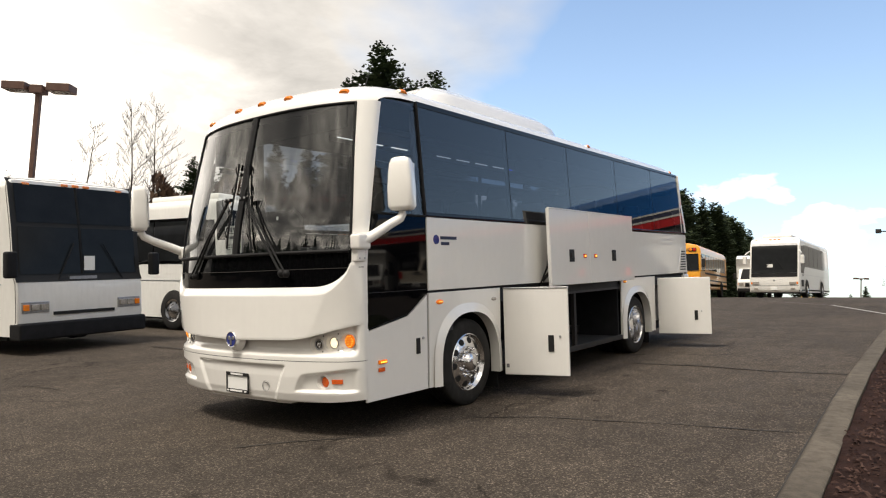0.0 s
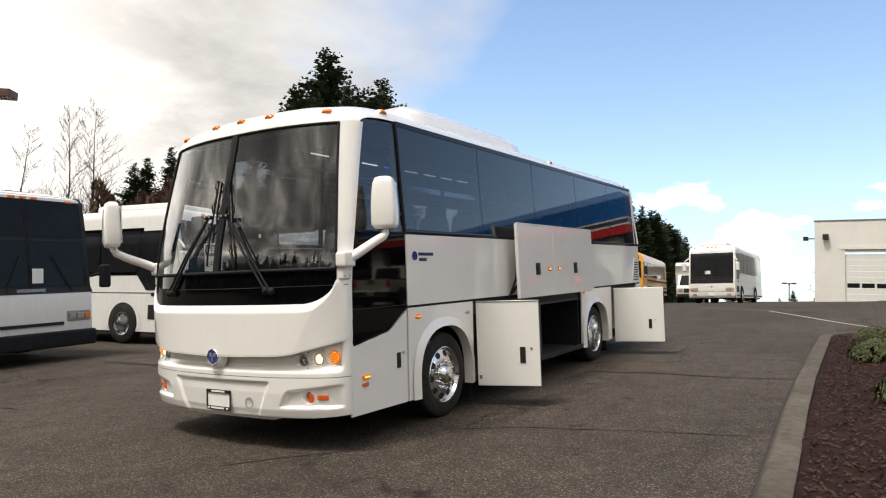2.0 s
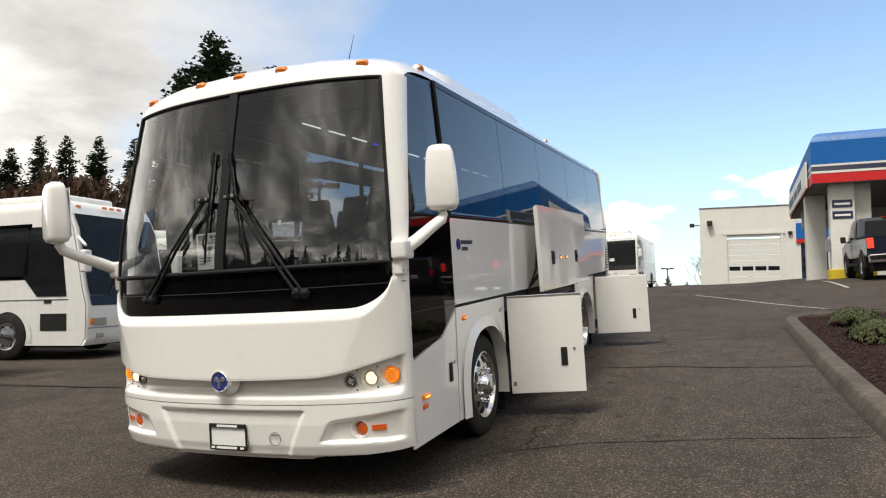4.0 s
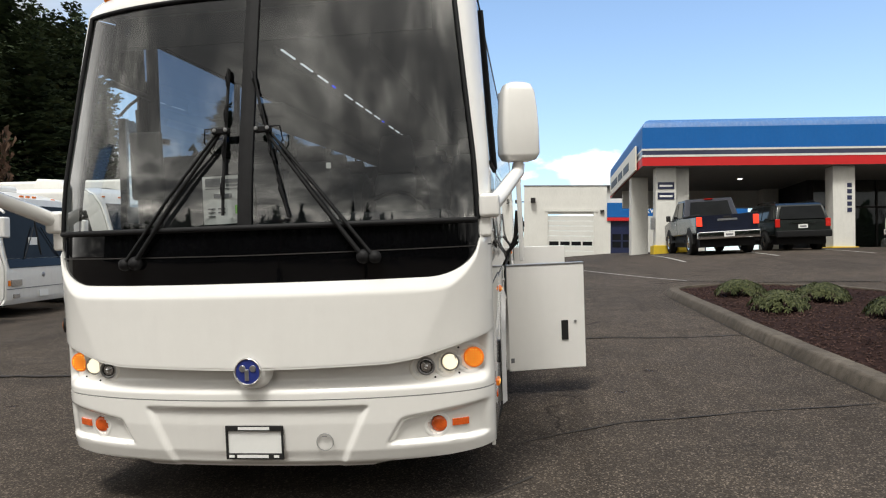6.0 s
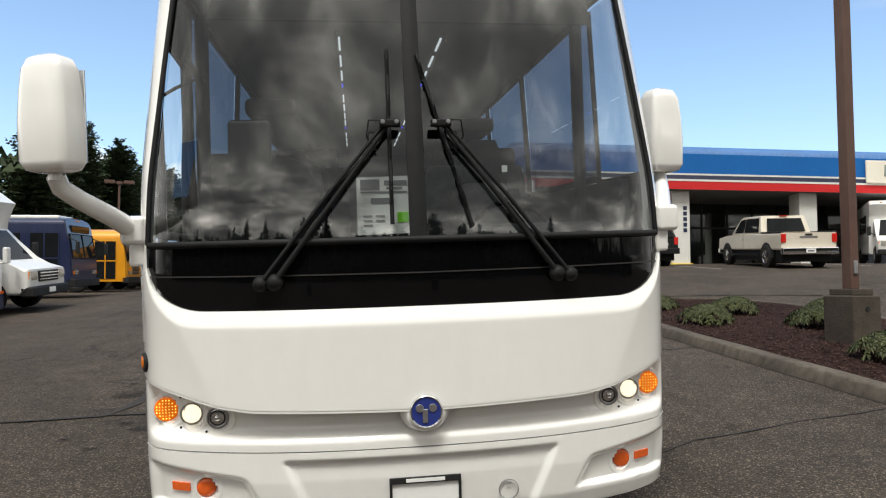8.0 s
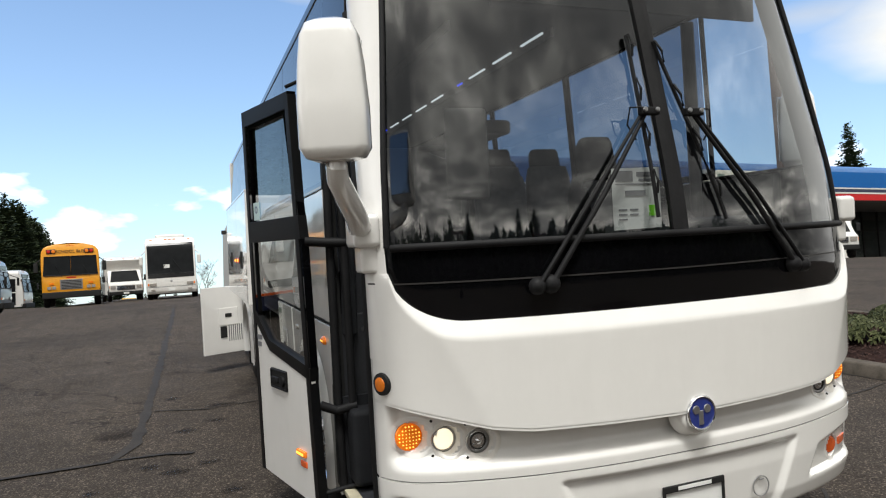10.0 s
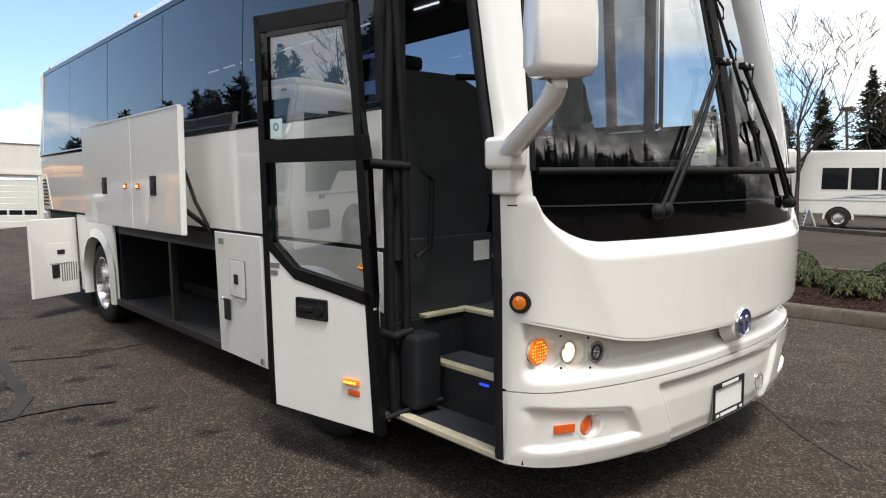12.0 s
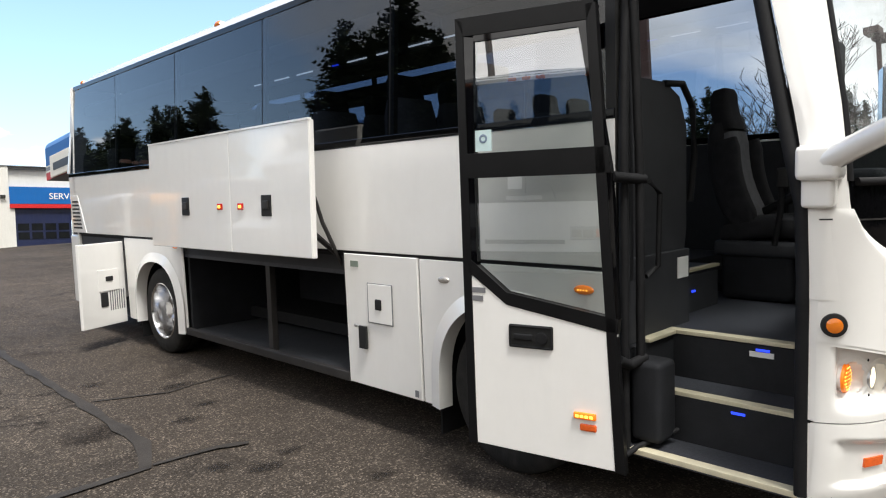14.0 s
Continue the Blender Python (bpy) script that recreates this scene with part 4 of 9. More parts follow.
# ---- lamp posts ----
def lamp_post(x, y, h, turn, heads=2, base=True, z=None):
    z = ground_z(x, y) if z is None else z
    p = thing("lamp_post", "brown square steel lamp post with box heads", "lamp post", pose(x, y, z, 0, 0, turn), group="lamp posts of the yard")
    zb = 0.0
    if base:
        bs = part("concrete_base", boxed(-0.215, 0.215, -0.215, 0.215, -0.15, 0.60, bevel=0.02), M["concrete_base"], p, "square stained concrete base")
        part("base_hole", lathe([(0, 0.035), (0.004, 0.034), (0.005, 0)], (0, -0.215, 0.44), (0, -1, 0), 12), M["ink_black"], bs)
        part("base_plate", boxed(-0.165, 0.165, -0.165, 0.165, 0.60, 0.68, bevel=0.01), M["concrete_base"], p)
        zb = 0.68
    part("pole", boxed(-0.065, 0.065, -0.065, 0.065, zb, h, bevel=0.008), M["brown_steel"], p)
    part("hand_cover", boxed(-0.03, 0.03, -0.085, -0.062, zb + 0.18, zb + 0.34, bevel=0.006), M["steel"], p)
    part("pole_hub", boxed(-0.17, 0.17, -0.17, 0.17, h - 0.22, h, bevel=0.01), M["brown_steel"], p)
    for sgn in ((-1, 1) if heads == 2 else (1,)):
        part("lamp_arm", boxed(min(sgn * 0.15, sgn * 0.32), max(sgn * 0.15, sgn * 0.32), -0.05, 0.05, h - 0.12, h - 0.03), M["brown_steel"], p)
        hd = part("lamp_head", boxed(min(sgn * 0.30, sgn * 0.95), max(sgn * 0.30, sgn * 0.95), -0.22, 0.22, h - 0.16, h + 0.06, bevel=0.015), M["brown_steel"], p)
        part("lamp_lens", boxed(min(sgn * 0.38, sgn * 0.87), max(sgn * 0.38, sgn * 0.87), -0.17, 0.17, h - 0.168, h - 0.158), M["clear_lens"], hd)
    return p


lamp_post(5.64, 4.52, 7.8, 10, z=ground_z(5.64, 4.52) + 0.09)
lamp_post(-14.7, 23.6, 5.94, 38)
lamp_post(-7.5, -24.0, 7.4, 5)
lamp_post(3.5, -27.0, 7.4, 0)
lamp_post(-15.45, 4.2, 6.7, 37)
lamp_post(-16.7, 46.5, 7.3, 12, base=False)
lamp_post(22.3, 4.9, 6.6, 0, base=False)
lamp_post(41.2, 12.7, 6.3, 0, heads=1, base=False)
lx, ly = polar(4.1, -3.78, 4.8, 110)
lamp_post(lx, ly, 6.0, 0, base=False)


# ---- the white coach ----
# Front centre of the bus is at the origin, the body runs along +y, its left side is at +x.
FRONT_Y = [(0.2, 0.07), (0.28, 0.035), (0.36, 0.012), (0.5, 0.0), (0.65, 0.0), (1.2, 0.0), (1.386, 0.003), (1.535, 0.017),
           (1.68, 0.033), (1.8, 0.053), (2.05, 0.107), (2.4, 0.184), (2.82, 0.285), (2.95, 0.335)]
HALF_W = [(0.2, 1.215), (0.3, 1.243), (0.6, 1.25), (1.85, 1.25), (2.92, 1.19)]
REAR_Y = [(0.2, 8.86), (1.2, 8.95), (1.85, 8.86), (2.92, 8.60)]


def front(s, z, inward=0.0):
    """Point of the bus front for s from -1 (right corner) to 1 (left corner)."""
    w = table(z, HALF_W)
    y = table(z, FRONT_Y) + 0.25 * abs(s) ** 2.6 + 0.10 * abs(s) ** 24
    p = Vector((s * w, y, z))
    if inward:
        slope = min(0.40, 0.65 * abs(s) ** 1.6) * (1 if s > 0 else -1) / w
        p -= Vector((slope, -1.0, 0.0)).normalized() * inward
    return p


def front_patch(s0, s1, ns, zlo, zhi, nz, off=None, th=0.012, out=0.0, skip=None):
    """A shaped sheet on the bus front between two curves zlo(s) and zhi(s); off gives extra depth."""
    bm = bmesh.new()
    grid, back = [], []
    for i in range(ns + 1):
        s = s0 + (s1 - s0) * i / ns
        a, b = zlo(s), zhi(s)
        col, colb = [], []
        for j in range(nz + 1):
            z = a + (b - a) * j / nz
            d = (off(s, z) if off else 0.0) - out
            col.append(bm.verts.new(front(s, z, d)))
            colb.append(bm.verts.new(front(s, z, d + th)))
        grid.append(col)
        back.append(colb)
    for i in range(ns):
        for j in range(nz):
            if skip:
                mid = (grid[i][j].co + grid[i + 1][j + 1].co) / 2
                if skip(mid.x, mid.z):
                    continue
            bm.faces.new((grid[i][j], grid[i + 1][j], grid[i + 1][j + 1], grid[i][j + 1]))
            bm.faces.new((back[i][j], back[i][j + 1], back[i + 1][j + 1], back[i + 1][j]))
    for j in range(nz):
        for i in (0, ns):
            bm.faces.new((grid[i][j], grid[i][j + 1], back[i][j + 1], back[i][j]))
    for i in range(ns):
        for j in (0, nz):
            bm.faces.new((grid[i][j], back[i][j], back[i + 1][j], grid[i + 1][j]))
    return bm


def side_x(z):
    return table(z, HALF_W)


def side_sheet(poly, sign, th=0.02, out=0.0, bevel=0.004):
    """A flat panel on the side of the bus from an outline in (y, z); it follows the lean of the upper side."""
    bm = bmesh.new()
    va = [bm.verts.new((sign * (side_x(z) + out), y, z)) for y, z in poly]
    vb = [bm.verts.new((sign * (side_x(z) + out - th), y, z)) for y, z in poly]
    fa = bm.faces.new(va)
    fb = bm.faces.new(vb[::-1])
    n = len(poly)
    for i in range(n):
        j = (i + 1) % n
        bm.faces.new((va[i], vb[i], vb[j], va[j]))
    if bevel:
        bmesh.ops.bevel(bm, geom=list(fa.edges), offset=bevel, segments=1, affect="EDGES")
    return bm


def side_pane(poly, sign, out=0.0):
    """A thin pane of glass in the side of the bus."""
    bm = bmesh.new()
    bm.faces.new([bm.verts.new((sign * (side_x(z) + out), y, z)) for y, z in poly])
    return bm


def arc(cy, cz, r, a0, a1, n):
    return [(cy + r * math.cos(radians(a0 + (a1 - a0) * i / n)), cz + r * math.sin(radians(a0 + (a1 - a0) * i / n))) for i in range(n + 1)]


bus = thing("coach_bus", "white mid-size touring coach with black glass and open luggage doors", "coach bus", TILT)
Y_FW, Y_FA, Y_RW, R_TYRE = 1.86, 1.84, 6.33, 0.43
def arch(cy, r):
    """Wheel arch: straight sides below a slightly squared curve, from the rear foot to the front foot."""
    pts = []
    for i in range(29):
        a = math.pi * i / 28
        c, q = math.cos(a), math.sin(a)
        pts.append((cy + math.copysign(abs(c) ** 0.86, c) * r, 0.435 + q ** 0.86 * r))
    return [(cy + r, 0.272)] + pts + [(cy - r, 0.272)]


TOP_Z = 2.81


def glass_s(z):
    """Edge of the windscreen, as s, by height."""
    return table(z, [(1.24, 0.80), (1.28, 0.885), (1.34, 0.93), (1.42, 0.952), (1.55, 0.953), (2.82, 0.905)])


def z_black(s):
    """Lower edge of the black front glass."""
    a = abs(s)
    if a < 0.74:
        return 1.245
    t = min(1.0, (a - 0.74) / (0.952 - 0.74))
    return 1.245 + 0.19 * (1 - math.sqrt(max(0.0, 1 - t * t)))


def z_lip(s):
    a = abs(s) * 1.25
    return table(a, [(0.0, 0.812), (0.1, 0.812), (0.72, 0.826), (0.86, 0.845), (1.25, 0.945)])


def panel_depth(s, z):
    """Proud flat face between two slanted creases, with a chamfer under the glass; beyond the creases it falls back to the corners."""
    x = abs(s) * 1.25
    crease = 0.86 + (z - 0.83) * 0.48
    side = min(1.0, max(0.0, (1.25 - x) / (1.25 - crease)))
    chamfer = min(1.0, max(0.0, (z_black(s) - z) / 0.066))
    return -0.003 - 0.036 * min(side, 0.25 + 0.75 * chamfer)


part("front_panel", front_patch(-1, 1, 130, z_lip, z_black, 34, panel_depth, 0.02), M["white"], bus)
part("panel_lip", front_patch(-1, 1, 72, lambda s: z_lip(s) - 0.012, z_lip, 1, lambda s, z: panel_depth(s, z_lip(s)) + 0.002, 0.07), M["white"], bus)


def band_depth(s, z):
    return 0.052 * step01(0.665, 0.735, z) * step01(0.985, 0.945, abs(s)) + 0.002


LAMPS = ((1.140, 0.793, 0.064, "turn_signal"), (1.018, 0.781, 0.058, "headlamp"), (0.896, 0.769, 0.056, "main_beam_lamp"))


def in_lamp(x, z):
    return any((abs(x) - a) ** 2 + (z - b) ** 2 < (r + 0.001) ** 2 for a, b, r, n in LAMPS)


def in_fog(x, z):
    return (abs(x) - 0.955) ** 2 + (z - 0.463) ** 2 < 0.053 ** 2


part("lamp_band", front_patch(-1, 1, 240, lambda s: 0.636, lambda s: z_lip(s) - 0.005, 26, band_depth, 0.02, skip=in_lamp), M["white"], bus)


def bumper_depth(s, z):
    x = abs(s) * 1.25
    # wide shallow recess with slanted ends round the number plate
    half = 0.60 - (0.585 - z) * 0.45
    d = 0.020 * step01(half + 0.012, half - 0.020, x) * step01(0.600, 0.578, z) * step01(0.20, 0.33, z)
    # hollow round each fog lamp
    zt = 0.578 + (x - 1.2) * 0.12
    left = 0.705 + (z - 0.39) * 0.55
    d += 0.028 * step01(left - 0.012, left + 0.030, x) * step01(0.378, 0.400, z) * step01(zt, zt - 0.028, z) * step01(0.985, 0.94, abs(s))
    d += 0.02 * step01(0.30, 0.272, z)
    return d


def z_bumper(s):
    x = abs(s) * 1.25
    return table(x, [(0, 0.268), (0.62, 0.268), (0.72, 0.292), (1.0, 0.298), (1.25, 0.315)])


bumper = part("front_bumper", front_patch(-1, 1, 220, z_bumper, lambda s: 0.630, 42, bumper_depth, 0.02, skip=in_fog), M["white"], bus)
part("bumper_seam", front_patch(-0.995, 0.995, 40, lambda s: 0.622, lambda s: 0.650, 1, lambda s, z: 0.010, 0.02), M["ink"], bus)
cap_at = front(0.30, 0.409, 0.004)
part("tow_cap", lathe([(-0.004, 0.0455), (0.0012, 0.0450), (0.0012, 0.0425), (-0.004, 0.042)], cap_at + Vector((0, 0.004, 0)), (0.01, -1, 0), 32), M["steel"], bumper)
part("tow_cap_slot", boxed(cap_at.x - 0.012, cap_at.x + 0.012, cap_at.y - 0.000, cap_at.y + 0.004, 0.438, 0.441), M["ink"], bumper)

# number plate in a black dealer frame; its words stand as plain bars
py = front(0, 0.41).y + 0.02
plate = part("licence_plate", boxed(-0.147, 0.147, py - 0.010, py - 0.004, 0.338, 0.486), M["paper"], bus, "blank white plate in a black frame")
fr = bmesh.new()
for b in ((-0.157, 0.157, 0.472, 0.500), (-0.157, 0.157, 0.322, 0.354), (-0.157, -0.145, 0.345, 0.480), (0.145, 0.157, 0.345, 0.480)):
    add_box(fr, b[0], b[1], py - 0.020, py - 0.010, b[2], b[3], bevel=0.003)
part("plate_frame", fr, M["ink_black"], plate)
for x0, x1, z in ((-0.085, 0.085, 0.4865), (-0.095, 0.075, 0.3395)):
    part("lettering_bar", boxed(x0, x1, py - 0.0225, py - 0.0195, z - 0.0075, z + 0.0075), M["paper"], plate)
for x in (-0.125, 0.118):
    part("emblem_bar", boxed(x - 0.014, x + 0.014, py - 0.0225, py - 0.0195, 0.333, 0.346), M["paper"], plate)

# round badge
badge_y = front(0, 0.79).y - 0.034
part("badge_mount", lathe([(-0.06, 0.110), (-0.012, 0.092), (0.000, 0.078), (0.003, 0)], (0.006, badge_y, 0.797), (0, -1, 0), 40), M["white"], bus)
badge = part("badge", lathe([(-0.008, 0.065), (0.012, 0.065), (0.014, 0)], (0.006, badge_y, 0.797), (0, -1, 0), 40), M["badge_blue"], bus, "round blue badge")
part("badge_ring", lathe([(0.006, 0.062), (0.016, 0.063), (0.018, 0.067), (0.015, 0.071), (0.006, 0.072)], (0.006, badge_y, 0.797), (0, -1, 0), 40), M["chrome"], badge)
mark = bmesh.new()
add_box(mark, -0.010, 0.012, badge_y - 0.018, badge_y - 0.013, 0.750, 0.808, bevel=0.002)
add_lathe(mark, [(0.013, 0.018), (0.018, 0.016), (0.018, 0)], (-0.022, badge_y, 0.812), (0, -1, 0), 16)
add_lathe(mark, [(0.013, 0.018), (0.018, 0.016), (0.018, 0)], (0.034, badge_y, 0.812), (0, -1, 0), 16)
part("badge_shape", mark, M["steel"], badge)

# front lamps, sunk into round wells: turn signal, lit headlamp, clear lamp; fog lamp and reflector below
def well(sg, x, z, r, depth_of, deep, rim):
    """Rim and sleeve of a round lamp well; the rim follows the body."""
    bm = bmesh.new()
    rings = []
    for k1, back in ((rim, 0.003), (rim * 0.55, -0.003), (0.0, -0.0015), (-0.004, 0.006), (-0.012, deep)):
        ring = []
        for i in range(36):
            a = 2 * math.pi * i / 36
            px, pz = x + (r + k1) * math.cos(a), z + (r + k1) * math.sin(a)
            if back < deep:
                s = sg * px / 1.25
                q = front(s, pz, depth_of(s, pz))
                ring.append(bm.verts.new((q.x, q.y + back, q.z)))
            else:
                s = sg * x / 1.25
                q = front(s, z, depth_of(s, z))
                ring.append(bm.verts.new((sg * px, q.y + deep, pz)))
        rings.append(ring)
    for r0, r1 in zip(rings, rings[1:]):
        for i in range(36):
            bm.faces.new((r0[i], r0[(i + 1) % 36], r1[(i + 1) % 36], r1[i]))
    q = front(sg * x / 1.25, z, depth_of(sg * x / 1.25, z))
    return bm, Vector((sg * x, q.y + deep, z))


for sg in (-1, 1):
    for x, z, r, name in LAMPS:
        bm, at = well(sg, x, z, r, band_depth, 0.020 if name == "turn_signal" else 0.026 if name == "headlamp" else 0.014, 0.022)
        cup = part(name + "_well", bm, M["white"] if name == "turn_signal" else M["lamp_cup"], bus)
        fwd = (0, -1, 0)
        if name == "turn_signal":
            part(name, lathe([(-0.004, r - 0.008), (0.006, r - 0.011), (0.012, r * 0.4), (0.013, 0)], at, fwd, 30), M["lit_amber_lens"], cup, "lit amber turn signal")
            for row in range(-3, 4):
                for colm in range(-3, 4):
                    if math.hypot(row, colm) < 3.3:
                        part("diode", lathe([(0, 0.0036), (0.002, 0.0028), (0.003, 0)], at + Vector((colm * 0.0135, -0.0115 + 0.0010 * math.hypot(row, colm), row * 0.0135)), fwd, 6), M["lit_amber"], cup)
        else:
            part("reflector", lathe([(-0.004, r - 0.010), (0.002, r - 0.013), (0.006, r * 0.6), (0.007, 0)], at, fwd, 30), M["lamp_cup" if name == "headlamp" else "alloy"], cup)
            part("bezel", lathe([(-0.002, r - 0.016), (0.009, r - 0.014), (0.009, r - 0.009), (-0.002, r - 0.007)], at, fwd, 30), M["steel"], cup)
            if name == "headlamp":
                part(name, lathe([(0.0, 0.042), (0.007, 0.040), (0.012, 0.025), (0.013, 0)], at, fwd, 24), M["lit_head"], cup, "lit warm headlamp")
            else:
                part("dark_ring", lathe([(0.0, 0.036), (0.008, 0.034), (0.009, 0.029), (0.002, 0.026)], at, fwd, 24), M["dark_frame"], cup)
                part("bulb", lathe([(0.0, 0.013), (0.014, 0.012), (0.018, 0.006), (0.019, 0)], at, fwd, 14), M["chrome"], cup)
                for i in range(4):
                    a = i * math.pi / 2 + 0.5
                    c, s8 = math.cos(a), math.sin(a)
                    part("lens_rib", tube([at + Vector((c * 0.017, -0.0085, s8 * 0.017)), at + Vector((c * 0.036, -0.0045, s8 * 0.036))], 0.0022, 5), M["chrome" if i % 2 else "steel"], cup)
    for x, z in ((0.958, 0.838), (1.080, 0.856), (0.956, 0.712), (1.080, 0.722)):
        s = sg * x / 1.25
        if z < z_lip(s) - 0.01:
            p = front(s, z, band_depth(s, z) - 0.001)
            part("lamp_screw", lathe([(0, 0.006), (0.004, 0.005), (0.004, 0)], p, (0, -1, 0), 8), M["ink_black"], bus)
    bm, at = well(sg, 0.955, 0.463, 0.052, bumper_depth, 0.032, 0.022)
    ring = part("fog_lamp_well", bm, M["white"], bumper)
    part("fog_lamp", lathe([(-0.010, 0.043), (0.012, 0.042), (0.018, 0.038), (0.022, 0.02), (0.023, 0)], at, (0, -1, 0), 28), M["orange_reflector"], ring, "round amber fog lamp")
    s0, s1 = sg * 1.034 / 1.25, sg * 1.118 / 1.25
    lo, hi = min(s0, s1), max(s0, s1)
    part("front_reflector", front_patch(lo, hi, 3, lambda s: 0.450, lambda s: 0.486, 1, lambda s, z: bumper_depth(s, z) - 0.008, 0.01), M["orange_reflector"], bumper)

# windscreen
part("black_front_band", front_patch(-0.952, 0.952, 60, z_black, lambda s: 1.535, 8, lambda s, z: 0.0, 0.02), M["black_gloss"], bus)
part("band_seam", front_patch(-0.95, 0.95, 40, lambda s: 1.386 + 0.006 * abs(s), lambda s: 1.392 + 0.006 * abs(s), 1, lambda s, z: -0.003, 0.004), M["dark_frame"], bus)
for sg in (-1, 1):
    bm = bmesh.new()
    cols = []
    for i in range(19):
        f = i / 18
        col = []
        for j in range(13):
            z = 1.535 + (TOP_Z - 1.535) * j / 12
            s = sg * (0.026 + (glass_s(z) - 0.026) * f)
            col.append(bm.verts.new(front(s, z, 0.004)))
        cols.append(col)
    for i in range(18):
        for j in range(12):
            bm.faces.new((cols[i][j], cols[i + 1][j], cols[i + 1][j + 1], cols[i][j + 1]))
    pane = part("windscreen", bm, M["glass_front"], bus, "slightly tinted curved windscreen glass", 60)
    gask = bmesh.new()
    edge = [front(sg * glass_s(1.535 + (TOP_Z - 1.535) * j / 14), 1.535 + (TOP_Z - 1.535) * j / 14, -0.004) for j in range(15)]
    add_tube(gask, edge, 0.012, 8)
    add_tube(gask, [front(sg * glass_s(TOP_Z) * (1 - j / 12), TOP_Z, -0.002) for j in range(13)], 0.012, 8)
    part("windscreen_gasket", gask, M["rubber"], pane)
part("centre_post", front_patch(-0.030, 0.030, 4, lambda s: 1.52, lambda s: TOP_Z, 12, lambda s, z: -0.008 - 0.008 * (1 - abs(s) / 0.03), 0.03), M["rubber"], bus)
part("centre_bar", tube([front(s, 1.532, -0.010) for s in [-0.942 + 1.884 * i / 30 for i in range(31)]], 0.016, 10), M["rubber"], bus)

# pillars at the corners
for sg in (-1, 1):
    bm = bmesh.new()
    rows = []
    for j in range(25):
        z = 1.10 + (TOP_Z + 0.02 - 1.10) * j / 24
        z = max(z, 1.10)
        row = []
        lo = glass_s(z) + 0.005 if z > 1.43 else 0.955
        for i in range(6):
            row.append(bm.verts.new(front(sg * (lo + (1.0 - lo) * i / 5), z, -0.007)))
        c = front(sg, z, 0)
        row.append(bm.verts.new((sg * (table(z, HALF_W) + 0.002), c.y + 0.035, z)))
        row.append(bm.verts.new((sg * (table(z, HALF_W) - 0.05), c.y + 0.045, z)))
        row.append(bm.verts.new(front(sg * (lo + 0.01), z, 0.03)))
        rows.append(row)
    for r0, r1 in zip(rows, rows[1:]):
        n = len(r0)
        for i in range(n):
            bm.faces.new((r0[i], r0[(i + 1) % n], r1[(i + 1) % n], r1[i]))
    bm.faces.new(rows[0])
    bm.faces.new(rows[-1])
    part("front_pillar", bm, M["white"], bus)
    part("pillar_seam", front_patch(min(sg * 0.955, sg * 1.0), max(sg * 0.955, sg * 1.0), 3, lambda s: 1.395, lambda s: 1.401, 1, lambda s, z: -0.0085, 0.004), M["ink_black"], bus)


# roof
def roof_pt(s, y):
    """Roof cross-section, s from -1 to 1."""
    a = abs(s)
    x = table(a, [(0, 0), (0.5, 0.70), (0.8, 1.04), (0.9, 1.125), (0.96, 1.168), (1.0, 1.192)]) * (1 if s > 0 else -1)
    z = table(a, [(0, 3.105), (0.5, 3.085), (0.8, 3.045), (0.9, 3.01), (0.96, 2.965), (1.0, 2.915)])
    drop = 0.10 * step01(8.1, 8.75, y)
    return Vector((x, y, z - drop))


def cap_pt(s, t):
    a = front(s * 0.999, TOP_Z + 0.012, -0.008)
    b = roof_pt(s, 1.15)
    c = Vector((a.x, a.y + 0.03, b.z - 0.006))
    return a * (1 - t) ** 2 + c * 2 * t * (1 - t) + b * t * t


bm = bmesh.new()
NS = 48
ss = [-1 + 2 * i / NS for i in range(NS + 1)]
rows = [[bm.verts.new(cap_pt(s, t)) for s in ss] for t in (0, 0.08, 0.17, 0.27, 0.38, 0.5, 0.62, 0.75, 0.88)]
rows += [[bm.verts.new(roof_pt(s, y)) for s in ss] for y in (1.15, 2, 3, 4, 5, 6, 7, 8.0, 8.3, 8.6)]
for r0, r1 in zip(rows, rows[1:]):
    for i in range(NS):
        bm.faces.new((r0[i], r0[i + 1], r1[i + 1], r1[i]))
roof = part("roof", bm, M["white"], bus)
part("roof_liner", boxed(-1.14, 1.14, 0.75, 8.5, 2.880, 2.900), M["grey_trim"], bus, "dark cloth headliner")
# air conditioner hump, and a pod further back
ac = bmesh.new()
prof = [(-1.06, 2.98), (-1.02, 3.16), (-0.90, 3.25), (0.90, 3.25), (1.02, 3.16), (1.06, 2.98)]
rr = []
for y, sc, dz in ((1.50, 0.92, -0.17), (1.72, 0.99, -0.03), (2.0, 1.0, 0.0), (3.95, 1.0, 0.0), (4.2, 0.99, -0.03), (4.5, 0.92, -0.17)):
    rr.append([ac.verts.new((x * sc, y, z + dz * (1 if z > 3.05 else 0))) for x, z in prof])
for r0, r1 in zip(rr, rr[1:]):
    for i in range(len(prof) - 1):
        ac.faces.new((r0[i], r0[i + 1], r1[i + 1], r1[i]))
ac.faces.new(rr[0])
ac.faces.new(rr[-1])
part("roof_unit", ac, M["white"], roof)
part("roof_hatch", boxed(-0.35, 0.35, 6.2, 6.9, 3.08, 3.135, bevel=0.02), M["white"], roof)
part("aerial", tube([(0.30, 1.35, 3.09), (0.31, 1.55, 3.55)], [0.006, 0.002], 6), M["ink_black"], roof)


